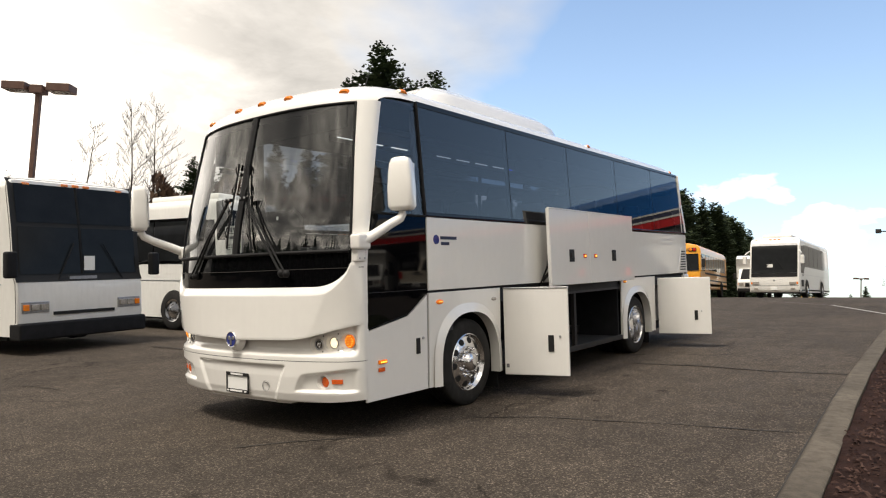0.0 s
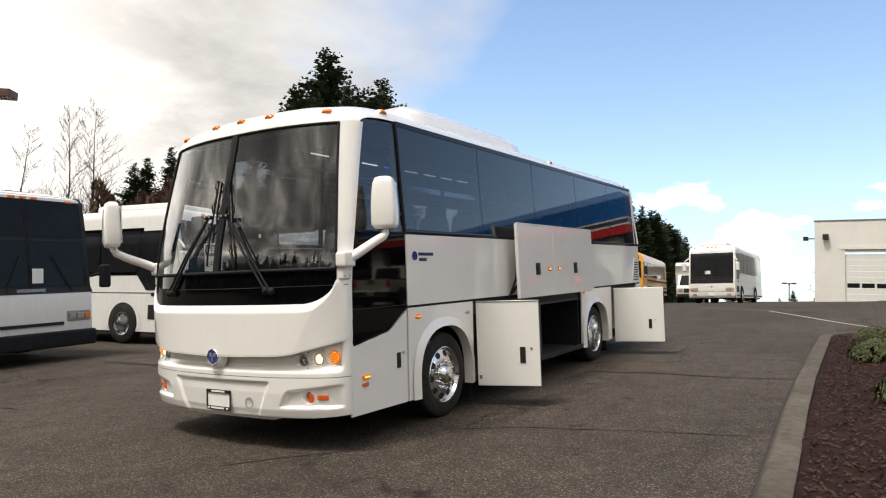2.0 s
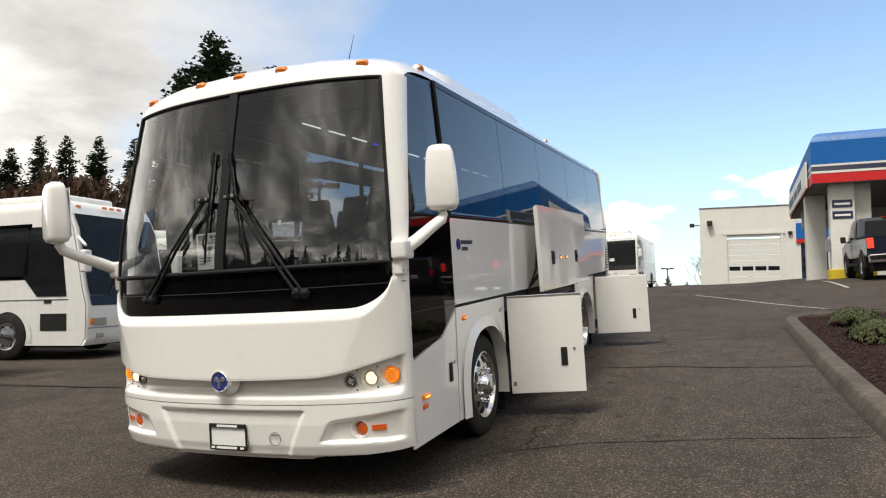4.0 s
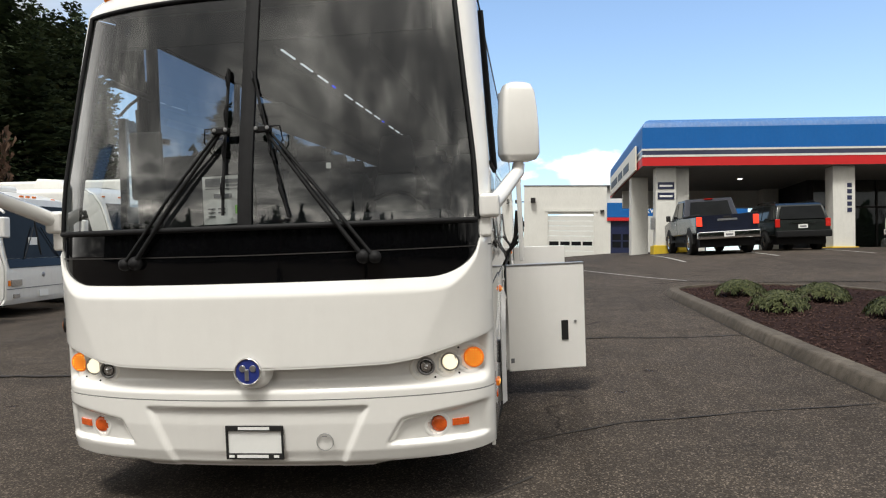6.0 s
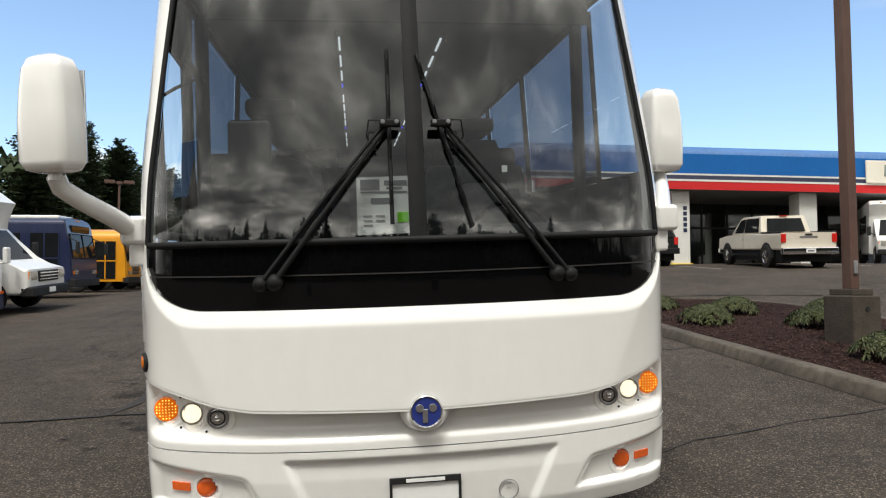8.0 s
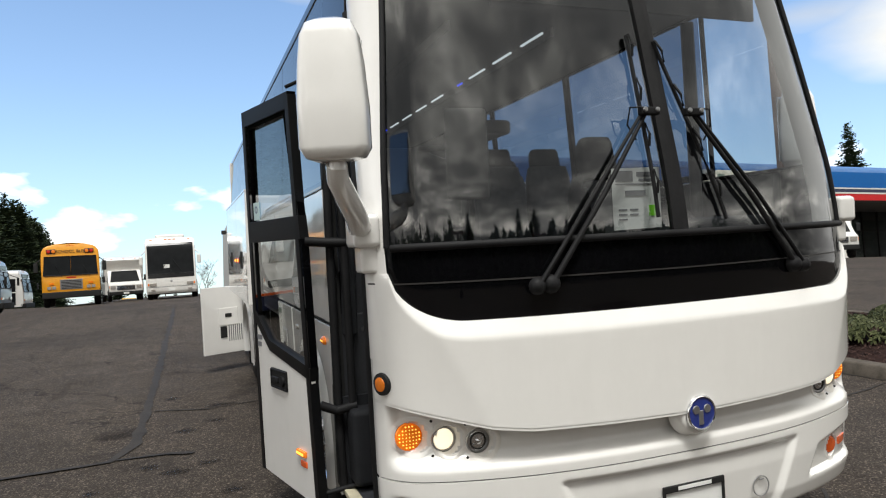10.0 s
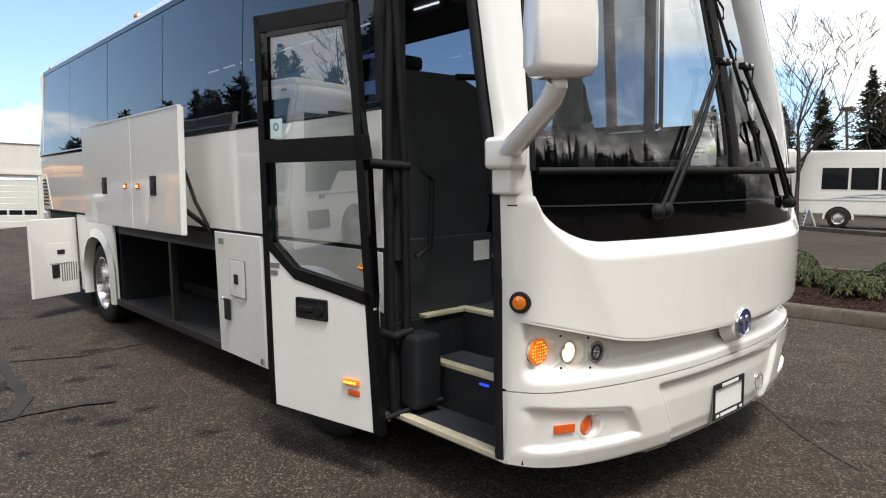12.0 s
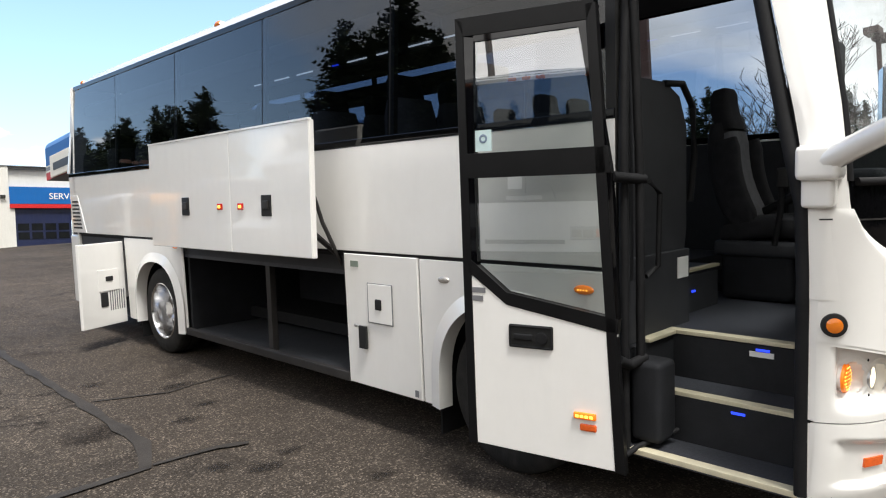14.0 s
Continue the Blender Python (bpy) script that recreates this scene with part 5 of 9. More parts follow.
def marker(at, normal, along, w=0.075):
    bm = bmesh.new()
    n, a = Vector(normal).normalized(), Vector(along).normalized()
    b = n.cross(a)
    rings = []
    for h, k3 in ((-0.012, 1.0), (0.008, 1.0), (0.020, 0.75), (0.026, 0.35)):
        rings.append([bm.verts.new(Vector(at) + n * h + a * (w / 2 * k3 * sx) + b * (0.019 * k3 * sy)) for sx, sy in ((-1, -1), (1, -1), (1, 1), (-1, 1))])
    for r0, r1 in zip(rings, rings[1:]):
        for i in range(4):
            bm.faces.new((r0[i], r0[(i + 1) % 4], r1[(i + 1) % 4], r1[i]))
    bm.faces.new(rings[-1])
    bm.faces.new(rings[0][::-1])
    return bm


for s in (-0.79, -0.30, 0.0, 0.30, 0.79):
    p = cap_pt(s, 0.26)
    part("roof_marker_lamp", marker(p, (0, -0.75, 0.66), (1, 0.25 * s, 0), 0.085), M["orange_lens"], roof)
for sg in (-1, 1):
    for y in (1.03, 4.98, 8.62 - 0.25):
        p = roof_pt(sg * 0.925, y)
        part("roof_side_lamp", marker(p, (sg * 0.8, 0, 0.6), (0, 1, 0), 0.085), M["orange_lens"], roof)
        part("lamp_base", marker(p - Vector((sg * 0.006, 0, 0.005)), (sg * 0.8, 0, 0.6), (0, 1, 0), 0.12), M["white"], roof)

# sides
WIN = [1.18, 2.735, 4.215, 5.755, 7.235, 8.66]
for sg in (-1, 1):
    left = sg > 0
    # upper white wall
    part("upper_side_panel", side_sheet([(1.20, 1.168), (8.80, 1.168), (8.80, 1.845), (1.20, 1.845)], sg), M["white"], bus)
    part("waist_rail", side_sheet([(1.20, 1.150), (8.82, 1.150), (8.82, 1.166), (1.20, 1.166)], sg, 0.03, -0.012, 0), M["rubber"], bus)
    # window band
    part("window_sill_strip", side_sheet([(1.19, 1.848), (8.80, 1.848), (8.79, 1.892), (1.19, 1.892)], sg, 0.02, 0.003), M["black_gloss"], bus)
    part("window_head_strip", side_sheet([(1.16, 2.875), (8.60, 2.875), (8.585, 2.925), (1.16, 2.925)], sg, 0.02, 0.003), M["black_gloss"], bus)
    for a, b in zip(WIN, WIN[1:]):
        last = b > 8
        poly = [(a + 0.006, 1.892), (b - 0.006 + (0.11 if last else 0), 1.892), (b - 0.006 - (0.07 if last else 0), 2.875), (a + 0.006, 2.875)]
        if a < 1.5:
            poly = [(1.20, 1.892), (b - 0.006, 1.892), (b - 0.006, 2.875), (1.175, 2.875)]
        part("side_window", side_pane(poly, sg, -0.003), M["glass_side"], bus, "dark tinted side window", smooth=0)
        if not last:
            part("window_post", side_sheet([(b - 0.03, 1.892), (b + 0.03, 1.892), (b + 0.03, 2.875), (b - 0.03, 2.875)], sg, 0.03, -0.012, 0), M["ink_black"], bus)
    # rear corner strip
    part("rear_corner", side_sheet([(8.765, 1.892), (8.86, 1.892), (8.62, 2.92), (8.585, 2.92)], sg, 0.03, 0.0), M["white"], bus)
    part("side_grille", side_sheet([(8.28, 1.17), (8.76, 1.17), (8.76, 1.62), (8.52, 1.62)], sg, 0.02, 0.006, 0.006), M["white"], bus)
    for i in range(8):
        z = 1.22 + i * 0.045
        y0 = 8.40 + 0.53 * (z - 1.17) * 0.5
        part("grille_slot", side_sheet([(y0, z), (8.72, z), (8.72, z + 0.022), (y0 + 0.01, z + 0.022)], sg, 0.01, 0.010, 0), M["ink_black"], bus)
    # front wheel arch
    y_end = 2.43 if left else 2.505
    a_front = 1.20
    hole = arch(Y_FA, 0.50)
    poly = [(y_end, 0.275)] + [(y_end, 1.146), (a_front, 1.146), (a_front, 0.275)] + [p for p in reversed(hole)]
    part("front_arch_panel", side_sheet(poly, sg, 0.02, 0.0, 0.003), M["white"], bus)
    lip = bmesh.new()
    ro, ri = arch(Y_FA, 0.585), arch(Y_FA, 0.495)
    for k4 in range(len(ri) - 1):
        q = []
        for (yy, zz), o in ((ro[k4], 0.002), (ro[k4 + 1], 0.002), (ri[k4 + 1], 0.030), (ri[k4], 0.030)):
            q.append(lip.verts.new((sg * (1.25 + o), yy, zz)))
        lip.faces.new(q)
        q2 = [lip.verts.new((sg * 1.28, *ri[k4])), lip.verts.new((sg * 1.28, *ri[k4 + 1])), lip.verts.new((sg * 1.17, *ri[k4 + 1])), lip.verts.new((sg * 1.17, *ri[k4]))]
        lip.faces.new(q2)
    bmesh.ops.remove_doubles(lip, verts=lip.verts, dist=0.0005)
    part("front_wheel_arch", lip, M["white"], bus)
    hole = arch(Y_RW, 0.50)
    poly = [(7.13, 0.275), (7.13, 1.146), (5.74, 1.146), (5.74, 0.275)] + [p for p in reversed(hole)]
    part("rear_arch_panel", side_sheet(poly, sg, 0.02, 0.0, 0.003), M["white"], bus)
    lip = bmesh.new()
    ro, ri = arch(Y_RW, 0.585), arch(Y_RW, 0.495)
    for k4 in range(len(ri) - 1):
        q = []
        for (yy, zz), o in ((ro[k4], 0.002), (ro[k4 + 1], 0.002), (ri[k4 + 1], 0.030), (ri[k4], 0.030)):
            q.append(lip.verts.new((sg * (1.25 + o), yy, zz)))
        lip.faces.new(q)
        lip.faces.new([lip.verts.new((sg * 1.28, *ri[k4])), lip.verts.new((sg * 1.28, *ri[k4 + 1])), lip.verts.new((sg * 1.17, *ri[k4 + 1])), lip.verts.new((sg * 1.17, *ri[k4]))])
    bmesh.ops.remove_doubles(lip, verts=lip.verts, dist=0.0005)
    part("rear_wheel_arch", lip, M["white"], bus)
    for yw in (Y_FW, Y_RW):
        well = bmesh.new()
        pts = arch(Y_FA if yw == Y_FW else yw, 0.52)
        for (ya, za), (yb, zb) in zip(pts, pts[1:]):
            well.faces.new([well.verts.new(v) for v in ((sg * 1.22, ya, za), (sg * 1.22, yb, zb), (sg * 0.62, yb, zb), (sg * 0.62, ya, za))])
        well.faces.new([well.verts.new((sg * 0.62, y, z)) for y, z in pts])
        part("wheel_well", well, M["rubber"], bus)
        part("mud_flap", boxed(sg * 1.22 if sg < 0 else 0.85, sg * 0.85 if sg < 0 else 1.22, yw + 0.515, yw + 0.527, 0.10, 0.46), M["rubber"], bus)
    # amber lamps on the flank
    for y, z in ((1.36, 1.055), (5.86, 1.10)):
        if True:
            ov = bmesh.new()
            add_lathe(ov, [(0, 0.055), (0.008, 0.052), (0.016, 0.030), (0.018, 0)], (0, 0, 0), (1, 0, 0), 24)
            for w in ov.verts:
                w.co.z *= 0.42
            ml = part("side_marker_lamp", ov, M["amber_soft"], bus, "oval amber marker lamp", m=pose(sg * 1.25, y, z, 0, 0, 0 if sg > 0 else 180))
            for i in range(4):
                part("diode", lathe([(0, 0.006), (0.004, 0.004), (0.005, 0)], (0.014, -0.024 + 0.016 * i, 0), (1, 0, 0), 8), M["lit_amber"], ml)
    rep = lathe([(0, 0.045), (0.006, 0.042), (0.010, 0.025), (0.011, 0)], (0, 0, 0), (1, 0, 0), 20)
    for w in rep.verts:
        w.co.z *= 0.42
    part("side_repeater", rep, M["clear_lens"], bus, m=pose(sg * 1.25, 2.30, 1.035, 0, 0, 0 if sg > 0 else 180))

# left front: black glass, driver's window and lower hatch
blk = [(0.375, 0.885), (0.90, 0.975), (1.185, 1.155), (1.185, 1.845), (0.47, 1.845), (0.385, 1.40)]
part("driver_side_black_panel", side_sheet(blk, 1, 0.02, 0.0, 0.003), M["black_gloss"], bus)
part("black_panel_seam", side_sheet([(0.385, 1.178), (1.185, 1.178), (1.185, 1.184), (0.385, 1.184)], 1, 0.004, 0.003, 0), M["dark_frame"], bus)
part("driver_window", side_pane([(0.47, 1.85), (1.165, 1.85), (1.15, 2.90), (0.665, 2.865)], 1, -0.003), M["glass_driver"], bus, "dark tinted driver window", smooth=0)
fr = bmesh.new()
add_tube(fr, [(side_x(1.86) + 0.004, 1.178, 1.86), (side_x(2.9) + 0.004, 1.155, 2.90)], 0.016, 6)
add_tube(fr, [(side_x(1.85) + 0.002, 0.47, 1.85), (side_x(1.85) + 0.002, 1.18, 1.85)], 0.012, 6)
part("driver_window_frame", fr, M["rubber"], bus)
hatch = part("driver_side_hatch", side_sheet([(0.365, 0.285), (1.175, 0.275), (1.175, 1.130), (0.90, 0.955), (0.375, 0.865)], 1, 0.02, 0.0, 0.004), M["white"], bus)
part("hatch_handle", boxed(1.24, 1.256, 1.005, 1.055, 0.61, 0.75, bevel=0.004), M["ink_black"], hatch)
part("hatch_lock", lathe([(0, 0.014), (0.008, 0.012), (0.009, 0)], (1.25, 1.10, 0.745), (1, 0, 0), 12), M["steel"], hatch)
for z, mt in ((0.600, "lit_amber"), (0.535, "orange_reflector")):
    hl = part("hatch_lamp" if z > 0.55 else "hatch_reflector", boxed(1.246, 1.266 if z > 0.55 else 1.256, 0.495, 0.595 if z > 0.55 else 0.575, z - 0.018, z + 0.016, bevel=0.006), M["amber_soft" if z > 0.55 else mt], hatch)
    if z > 0.55:
        for i in range(3):
            part("diode", boxed(1.264, 1.268, 0.51 + i * 0.026, 0.528 + i * 0.026, z - 0.007, z + 0.005), M["lit_amber"], hl)
# maker's badge and model bars on the left flank
part("flank_badge", lathe([(0, 0.045), (0.004, 0.044), (0.005, 0)], (1.25, 1.335, 1.64), (1, 0, 0), 24), M["badge_blue"], bus)
for y0, y1, z0, z1 in ((1.40, 1.66, 1.642, 1.672), (1.41, 1.54, 1.588, 1.618)):
    part("model_lettering_bar", boxed(1.249, 1.2535, y0, y1, z0, z1), M["navy"], bus)


# doors that stand open
def lid_door(w, z0, z1):
    """A hinged side door along +x from its hinge; its outer face looks to -y."""
    bm = boxed(0.0, w, -0.022, 0.022, z0, z1, bevel=0.008)
    return bm


hinged = part("luggage_door", lid_door(0.69, 0.225, 1.132), M["white"], bus, "white luggage door swung open", m=pose(1.262, 2.475, 0, 0, 0, 15))
part("door_handle", boxed(0.475, 0.535, -0.030, -0.018, 0.475, 0.645, bevel=0.004), M["ink_black"], hinged)
part("door_lock", lathe([(0, 0.013), (0.008, 0.011), (0.009, 0)], (0.60, -0.022, 0.632), (0, -1, 0), 12), M["steel"], hinged)
part("door_emblem", boxed(0.02, 0.05, -0.0255, -0.021, 0.30, 0.34), M["ink"], hinged)
part("door_top_edge", boxed(0.0, 0.69, -0.026, 0.026, 1.128, 1.144, bevel=0.003), M["steel"], hinged)
flap = part("rear_service_door", lid_door(0.80, 0.215, 1.115), M["white"], bus, "white service door swung open", m=pose(1.258, 7.22, 0, 0, 0, 11))
part("door_handle", boxed(0.555, 0.605, -0.030, -0.018, 0.44, 0.59, bevel=0.004), M["ink_black"], flap)
part("door_lock", lathe([(0, 0.012), (0.008, 0.010), (0.009, 0)], (0.66, -0.022, 0.58), (0, -1, 0), 12), M["steel"], flap)
flap2 = part("rear_service_door", lid_door(0.56, 0.235, 1.110), M["white"], bus, "white service door swung open, with a fuel flap", m=pose(-1.255, 7.20, 0, 0, 0, 203) @ Matrix.Diagonal((1, -1, 1, 1)))
part("fuel_flap", boxed(0.08, 0.35, -0.0285, -0.020, 0.60, 0.83, bevel=0.006), M["white"], flap2)
part("flap_catch", boxed(0.17, 0.26, -0.036, -0.026, 0.705, 0.755, bevel=0.008), M["ink_black"], flap2)
part("door_handle", boxed(0.24, 0.33, -0.030, -0.018, 0.44, 0.59, bevel=0.004), M["ink_black"], flap2)
for i in range(7):
    part("vent_slot", boxed(0.03 + i * 0.029, 0.042 + i * 0.029, -0.0255, -0.019, 0.39, 0.60), M["ink"], flap2)
for sg in (-1, 1):
    # pair of bay doors lifted outwards on arms
    xo = 1.405 if sg > 0 else 1.455
    lift = part("bay_door", boxed(-0.02, 0.02, -1.27, 1.27, -0.452, 0.452, bevel=0.008), M["white"], bus, "white two-leaf luggage bay door raised on arms",
                m=pose(sg * (xo - 0.012), 4.545, 1.578, 0, sg * -1.0, 0))
    for a, b in ((-1.268, -0.212), (-0.206, 1.268)):
        part("bay_door_leaf", boxed(sg * 0.018 if sg > 0 else -0.026, 0.026 if sg > 0 else -0.018, a, b, -0.448, 0.448, bevel=0.004), M["white"], lift)
    for y in (-0.73, 0.55):
        part("latch_plate", boxed(min(sg * 0.02, sg * 0.034), max(sg * 0.02, sg * 0.034), y - 0.065, y + 0.065, -0.175, -0.025, bevel=0.006), M["ink_black"], lift)
        part("latch_grip", boxed(min(sg * 0.03, sg * 0.044), max(sg * 0.03, sg * 0.044), y - 0.038, y + 0.038, -0.125, -0.065, bevel=0.005), M["dark_frame"], lift)
    for y in (-0.365, -0.045):
        part("bay_lamp_mount", boxed(min(sg * 0.02, sg * 0.032), max(sg * 0.02, sg * 0.032), y - 0.042, y + 0.042, -0.130, -0.080, bevel=0.005), M["red_lens"], lift)
        part("bay_lamp", boxed(min(sg * 0.028, sg * 0.040), max(sg * 0.028, sg * 0.040), y - 0.015, y + 0.015, -0.116, -0.094, bevel=0.004), M["lit_amber"], lift)
    part("bay_door_gutter", boxed(min(sg * 0.0, sg * 0.03), max(sg * 0.0, sg * 0.03), -1.27, 1.27, 0.448, 0.462), M["white"], lift)
    for y in (3.32, 5.70):
        part("lifting_arm", tube([(sg * 1.20, y, 1.05), (sg * 1.34, y + 0.02, 1.36), (sg * (xo - 0.04), y + 0.03, 1.62)], 0.014, 6), M["dark_frame"], bus)
        part("gas_strut", tube([(sg * 1.16, y + 0.06, 1.10), (sg * (xo - 0.04), y + 0.08, 1.32)], 0.020, 6), M["dark_frame"], bus)

# right front luggage door (shut)
lug = part("right_luggage_door", side_sheet([(2.52, 0.275), (3.235, 0.275), (3.235, 1.150), (2.52, 1.150)], -1, 0.02, 0.006, 0.006), M["white"], bus)
part("filler_flap", boxed(-1.2625, -1.254, 2.755, 2.985, 0.715, 0.965, bevel=0.003), M["white"], lug)
ring = bmesh.new()
for a in ((2.748, 2.992, 0.962, 0.970), (2.748, 2.992, 0.710, 0.718), (2.748, 2.756, 0.714, 0.966), (2.984, 2.992, 0.714, 0.966)):
    add_box(ring, -1.2600, -1.2565, a[0], a[1], a[2], a[3])
part("filler_flap_gap", ring, M["ink"], lug)
part("filler_catch", boxed(-1.272, -1.258, 2.85, 2.91, 0.80, 0.87, bevel=0.008), M["ink_black"], lug)
part("luggage_handle", boxed(-1.272, -1.254, 3.01, 3.085, 0.53, 0.68, bevel=0.004), M["ink_black"], lug)
part("luggage_lock", lathe([(0, 0.012), (0.008, 0.010), (0.009, 0)], (-1.256, 3.13, 0.675), (-1, 0, 0), 12), M["steel"], lug)
part("luggage_sticker", boxed(-1.2595, -1.2555, 3.08, 3.16, 1.065, 1.105), M["sign_green"], lug)
part("luggage_emblem", boxed(-1.2595, -1.2555, 2.535, 2.565, 0.30, 0.34), M["ink"], lug)

# luggage bay, floor and frames
part("bay_floor", boxed(-1.20, 1.20, 2.44, 5.73, 0.285, 0.32), M["grey_trim"], bus)
part("bay_sill", boxed(-1.245, -1.20, 3.24, 5.74, 0.272, 0.335, bevel=0.005), M["dark_frame"], bus)
part("bay_sill", boxed(1.20, 1.245, 2.44, 5.74, 0.272, 0.335, bevel=0.005), M["dark_frame"], bus)
part("bay_roof", boxed(-1.22, 1.22, 2.36, 8.7, 1.128, 1.145), M["charcoal"], bus)
part("bay_divider", boxed(-0.02, 0.02, 2.44, 5.73, 0.32, 1.128), M["charcoal"], bus)
part("bay_front_wall", boxed(-1.20, 1.20, 2.36, 2.40, 0.30, 1.128), M["charcoal"], bus)
part("bay_rear_wall", boxed(-1.20, 1.20, 5.68, 5.72, 0.30, 1.128), M["charcoal"], bus)
for x in (-1.18, 1.18):
    part("bay_post", boxed(x - 0.025, x + 0.025, 4.27, 4.33, 0.32, 1.128), M["dark_frame"], bus)
    part("bay_post", boxed(x - 0.025, x + 0.025, 3.22, 3.27, 0.32, 1.128), M["dark_frame"], bus)
part("engine_floor", boxed(-1.2, 1.2, 6.9, 8.85, 0.285, 0.31), M["charcoal"], bus)
part("engine_bulkhead", boxed(-0.25, 0.25, 6.9, 8.85, 0.31, 1.128), M["charcoal"], bus)
part("front_underbody", boxed(-1.10, 1.15, 0.50, 1.22, 0.285, 0.33), M["charcoal"], bus)
part("chassis_rail", boxed(-0.60, 0.60, 0.6, 8.6, 0.36, 0.46), M["rubber"], bus)
for yw in (Y_FW, Y_RW):
    part("axle", tube([(-1.0, yw, 0.43), (1.0, yw, 0.43)], 0.07, 10), M["rubber"], bus)
# back of the bus
part("rear_panel", prism([(-1.25, 0.28), (1.25, 0.28), (1.25, 1.9), (1.19, 2.92), (0.9, 3.03), (-0.9, 3.03), (-1.19, 2.92), (-1.25, 1.9)], "y", 8.60, 8.63), M["white"], bus)
part("rear_bumper", boxed(-1.24, 1.24, 8.62, 8.95, 0.28, 1.14, bevel=0.03), M["white"], bus)
part("rear_upper", prism([(8.62, 1.14), (8.94, 1.14), (8.85, 1.9), (8.62, 2.92)], "x", -1.22, 1.22, 0.01), M["white"], bus)

# wheels
def tyre_mesh():
    bm = bmesh.new()
    prof = [(-0.125, 0.275), (-0.132, 0.315), (-0.134, 0.365), (-0.118, 0.410), (-0.10, 0.426), (-0.062, 0.430), (-0.058, 0.422), (-0.050, 0.422), (-0.046, 0.430),
            (-0.004, 0.430), (0.0, 0.421), (0.008, 0.421), (0.012, 0.430), (0.052, 0.430), (0.056, 0.422), (0.064, 0.422), (0.068, 0.430),
            (0.10, 0.426), (0.118, 0.410), (0.134, 0.365), (0.132, 0.315), (0.125, 0.275)]
    add_lathe(bm, prof, (0, 0, 0), (1, 0, 0), 48, close=True)
    return mesh_of("tyre", bm, M["tyre"])


def rim_mesh(dished):
    bm = bmesh.new()
    if dished:   # front: hub stands proud
        prof = [(-0.10, 0.272), (0.128, 0.283), (0.132, 0.275), (0.122, 0.264), (0.100, 0.256), (0.096, 0.246), (0.112, 0.205), (0.124, 0.170), (0.126, 0.108), (0.132, 0.102),
                (0.168, 0.090), (0.184, 0.070), (0.190, 0.0)]
    else:        # rear: deep dish
        prof = [(-0.10, 0.272), (0.128, 0.283), (0.132, 0.275), (0.118, 0.260), (0.02, 0.246), (-0.045, 0.235), (-0.055, 0.20), (-0.035, 0.165), (-0.034, 0.11), (0.03, 0.100),
                (0.065, 0.085), (0.072, 0.0)]
    add_lathe(bm, prof, (0, 0, 0), (1, 0, 0), 48)
    return mesh_of("rim", bm, M["alloy"])


TYRE = tyre_mesh()
RIMS = {True: rim_mesh(True), False: rim_mesh(False)}
bm = bmesh.new()
add_lathe(bm, [(-0.004, 0.034), (0.002, 0.033), (0.003, 0)], (0, 0, 0), (1, 0, 0), 16)
HOLE = mesh_of("hand_hole", bm, M["ink_black"])
bm = bmesh.new()
add_lathe(bm, [(0, 0.019), (0.012, 0.018), (0.026, 0.016), (0.034, 0.010), (0.035, 0)], (0, 0, 0), (1, 0, 0), 10)
NUT = mesh_of("lug_nut", bm, M["chrome"])
for sg in (-1, 1):
    for yw, dished in ((Y_FW, True), (Y_RW, False)):
        wheel = part("tyre", TYRE, None, bus, "black road tyre", m=pose(sg * 1.085, yw, 0.43, 0, 0, 0 if sg > 0 else 180))
        rim = part("rim", RIMS[dished], None, wheel, "polished alloy rim")
        h0 = 0.106 if dished else -0.05
        n0 = 0.122 if dished else -0.036
        for i in range(10):
            a = 2 * math.pi * i / 10 + 0.1
            part("hand_hole", HOLE, None, wheel, m=Matrix.Translation((h0 + 0.004, 0.216 * math.cos(a), 0.216 * math.sin(a))) @ Matrix.Rotation(0.32 if dished else -0.2, 4, Vector((0, -math.sin(a), math.cos(a)))))
            part("lug_nut", NUT, None, wheel, m=Matrix.Translation((n0, 0.138 * math.cos(a + 0.31), 0.138 * math.sin(a + 0.31))))
        if not dished:
            part("inner_tyre", TYRE, None, bus, "black road tyre", m=pose(sg * 0.78, yw, 0.43))


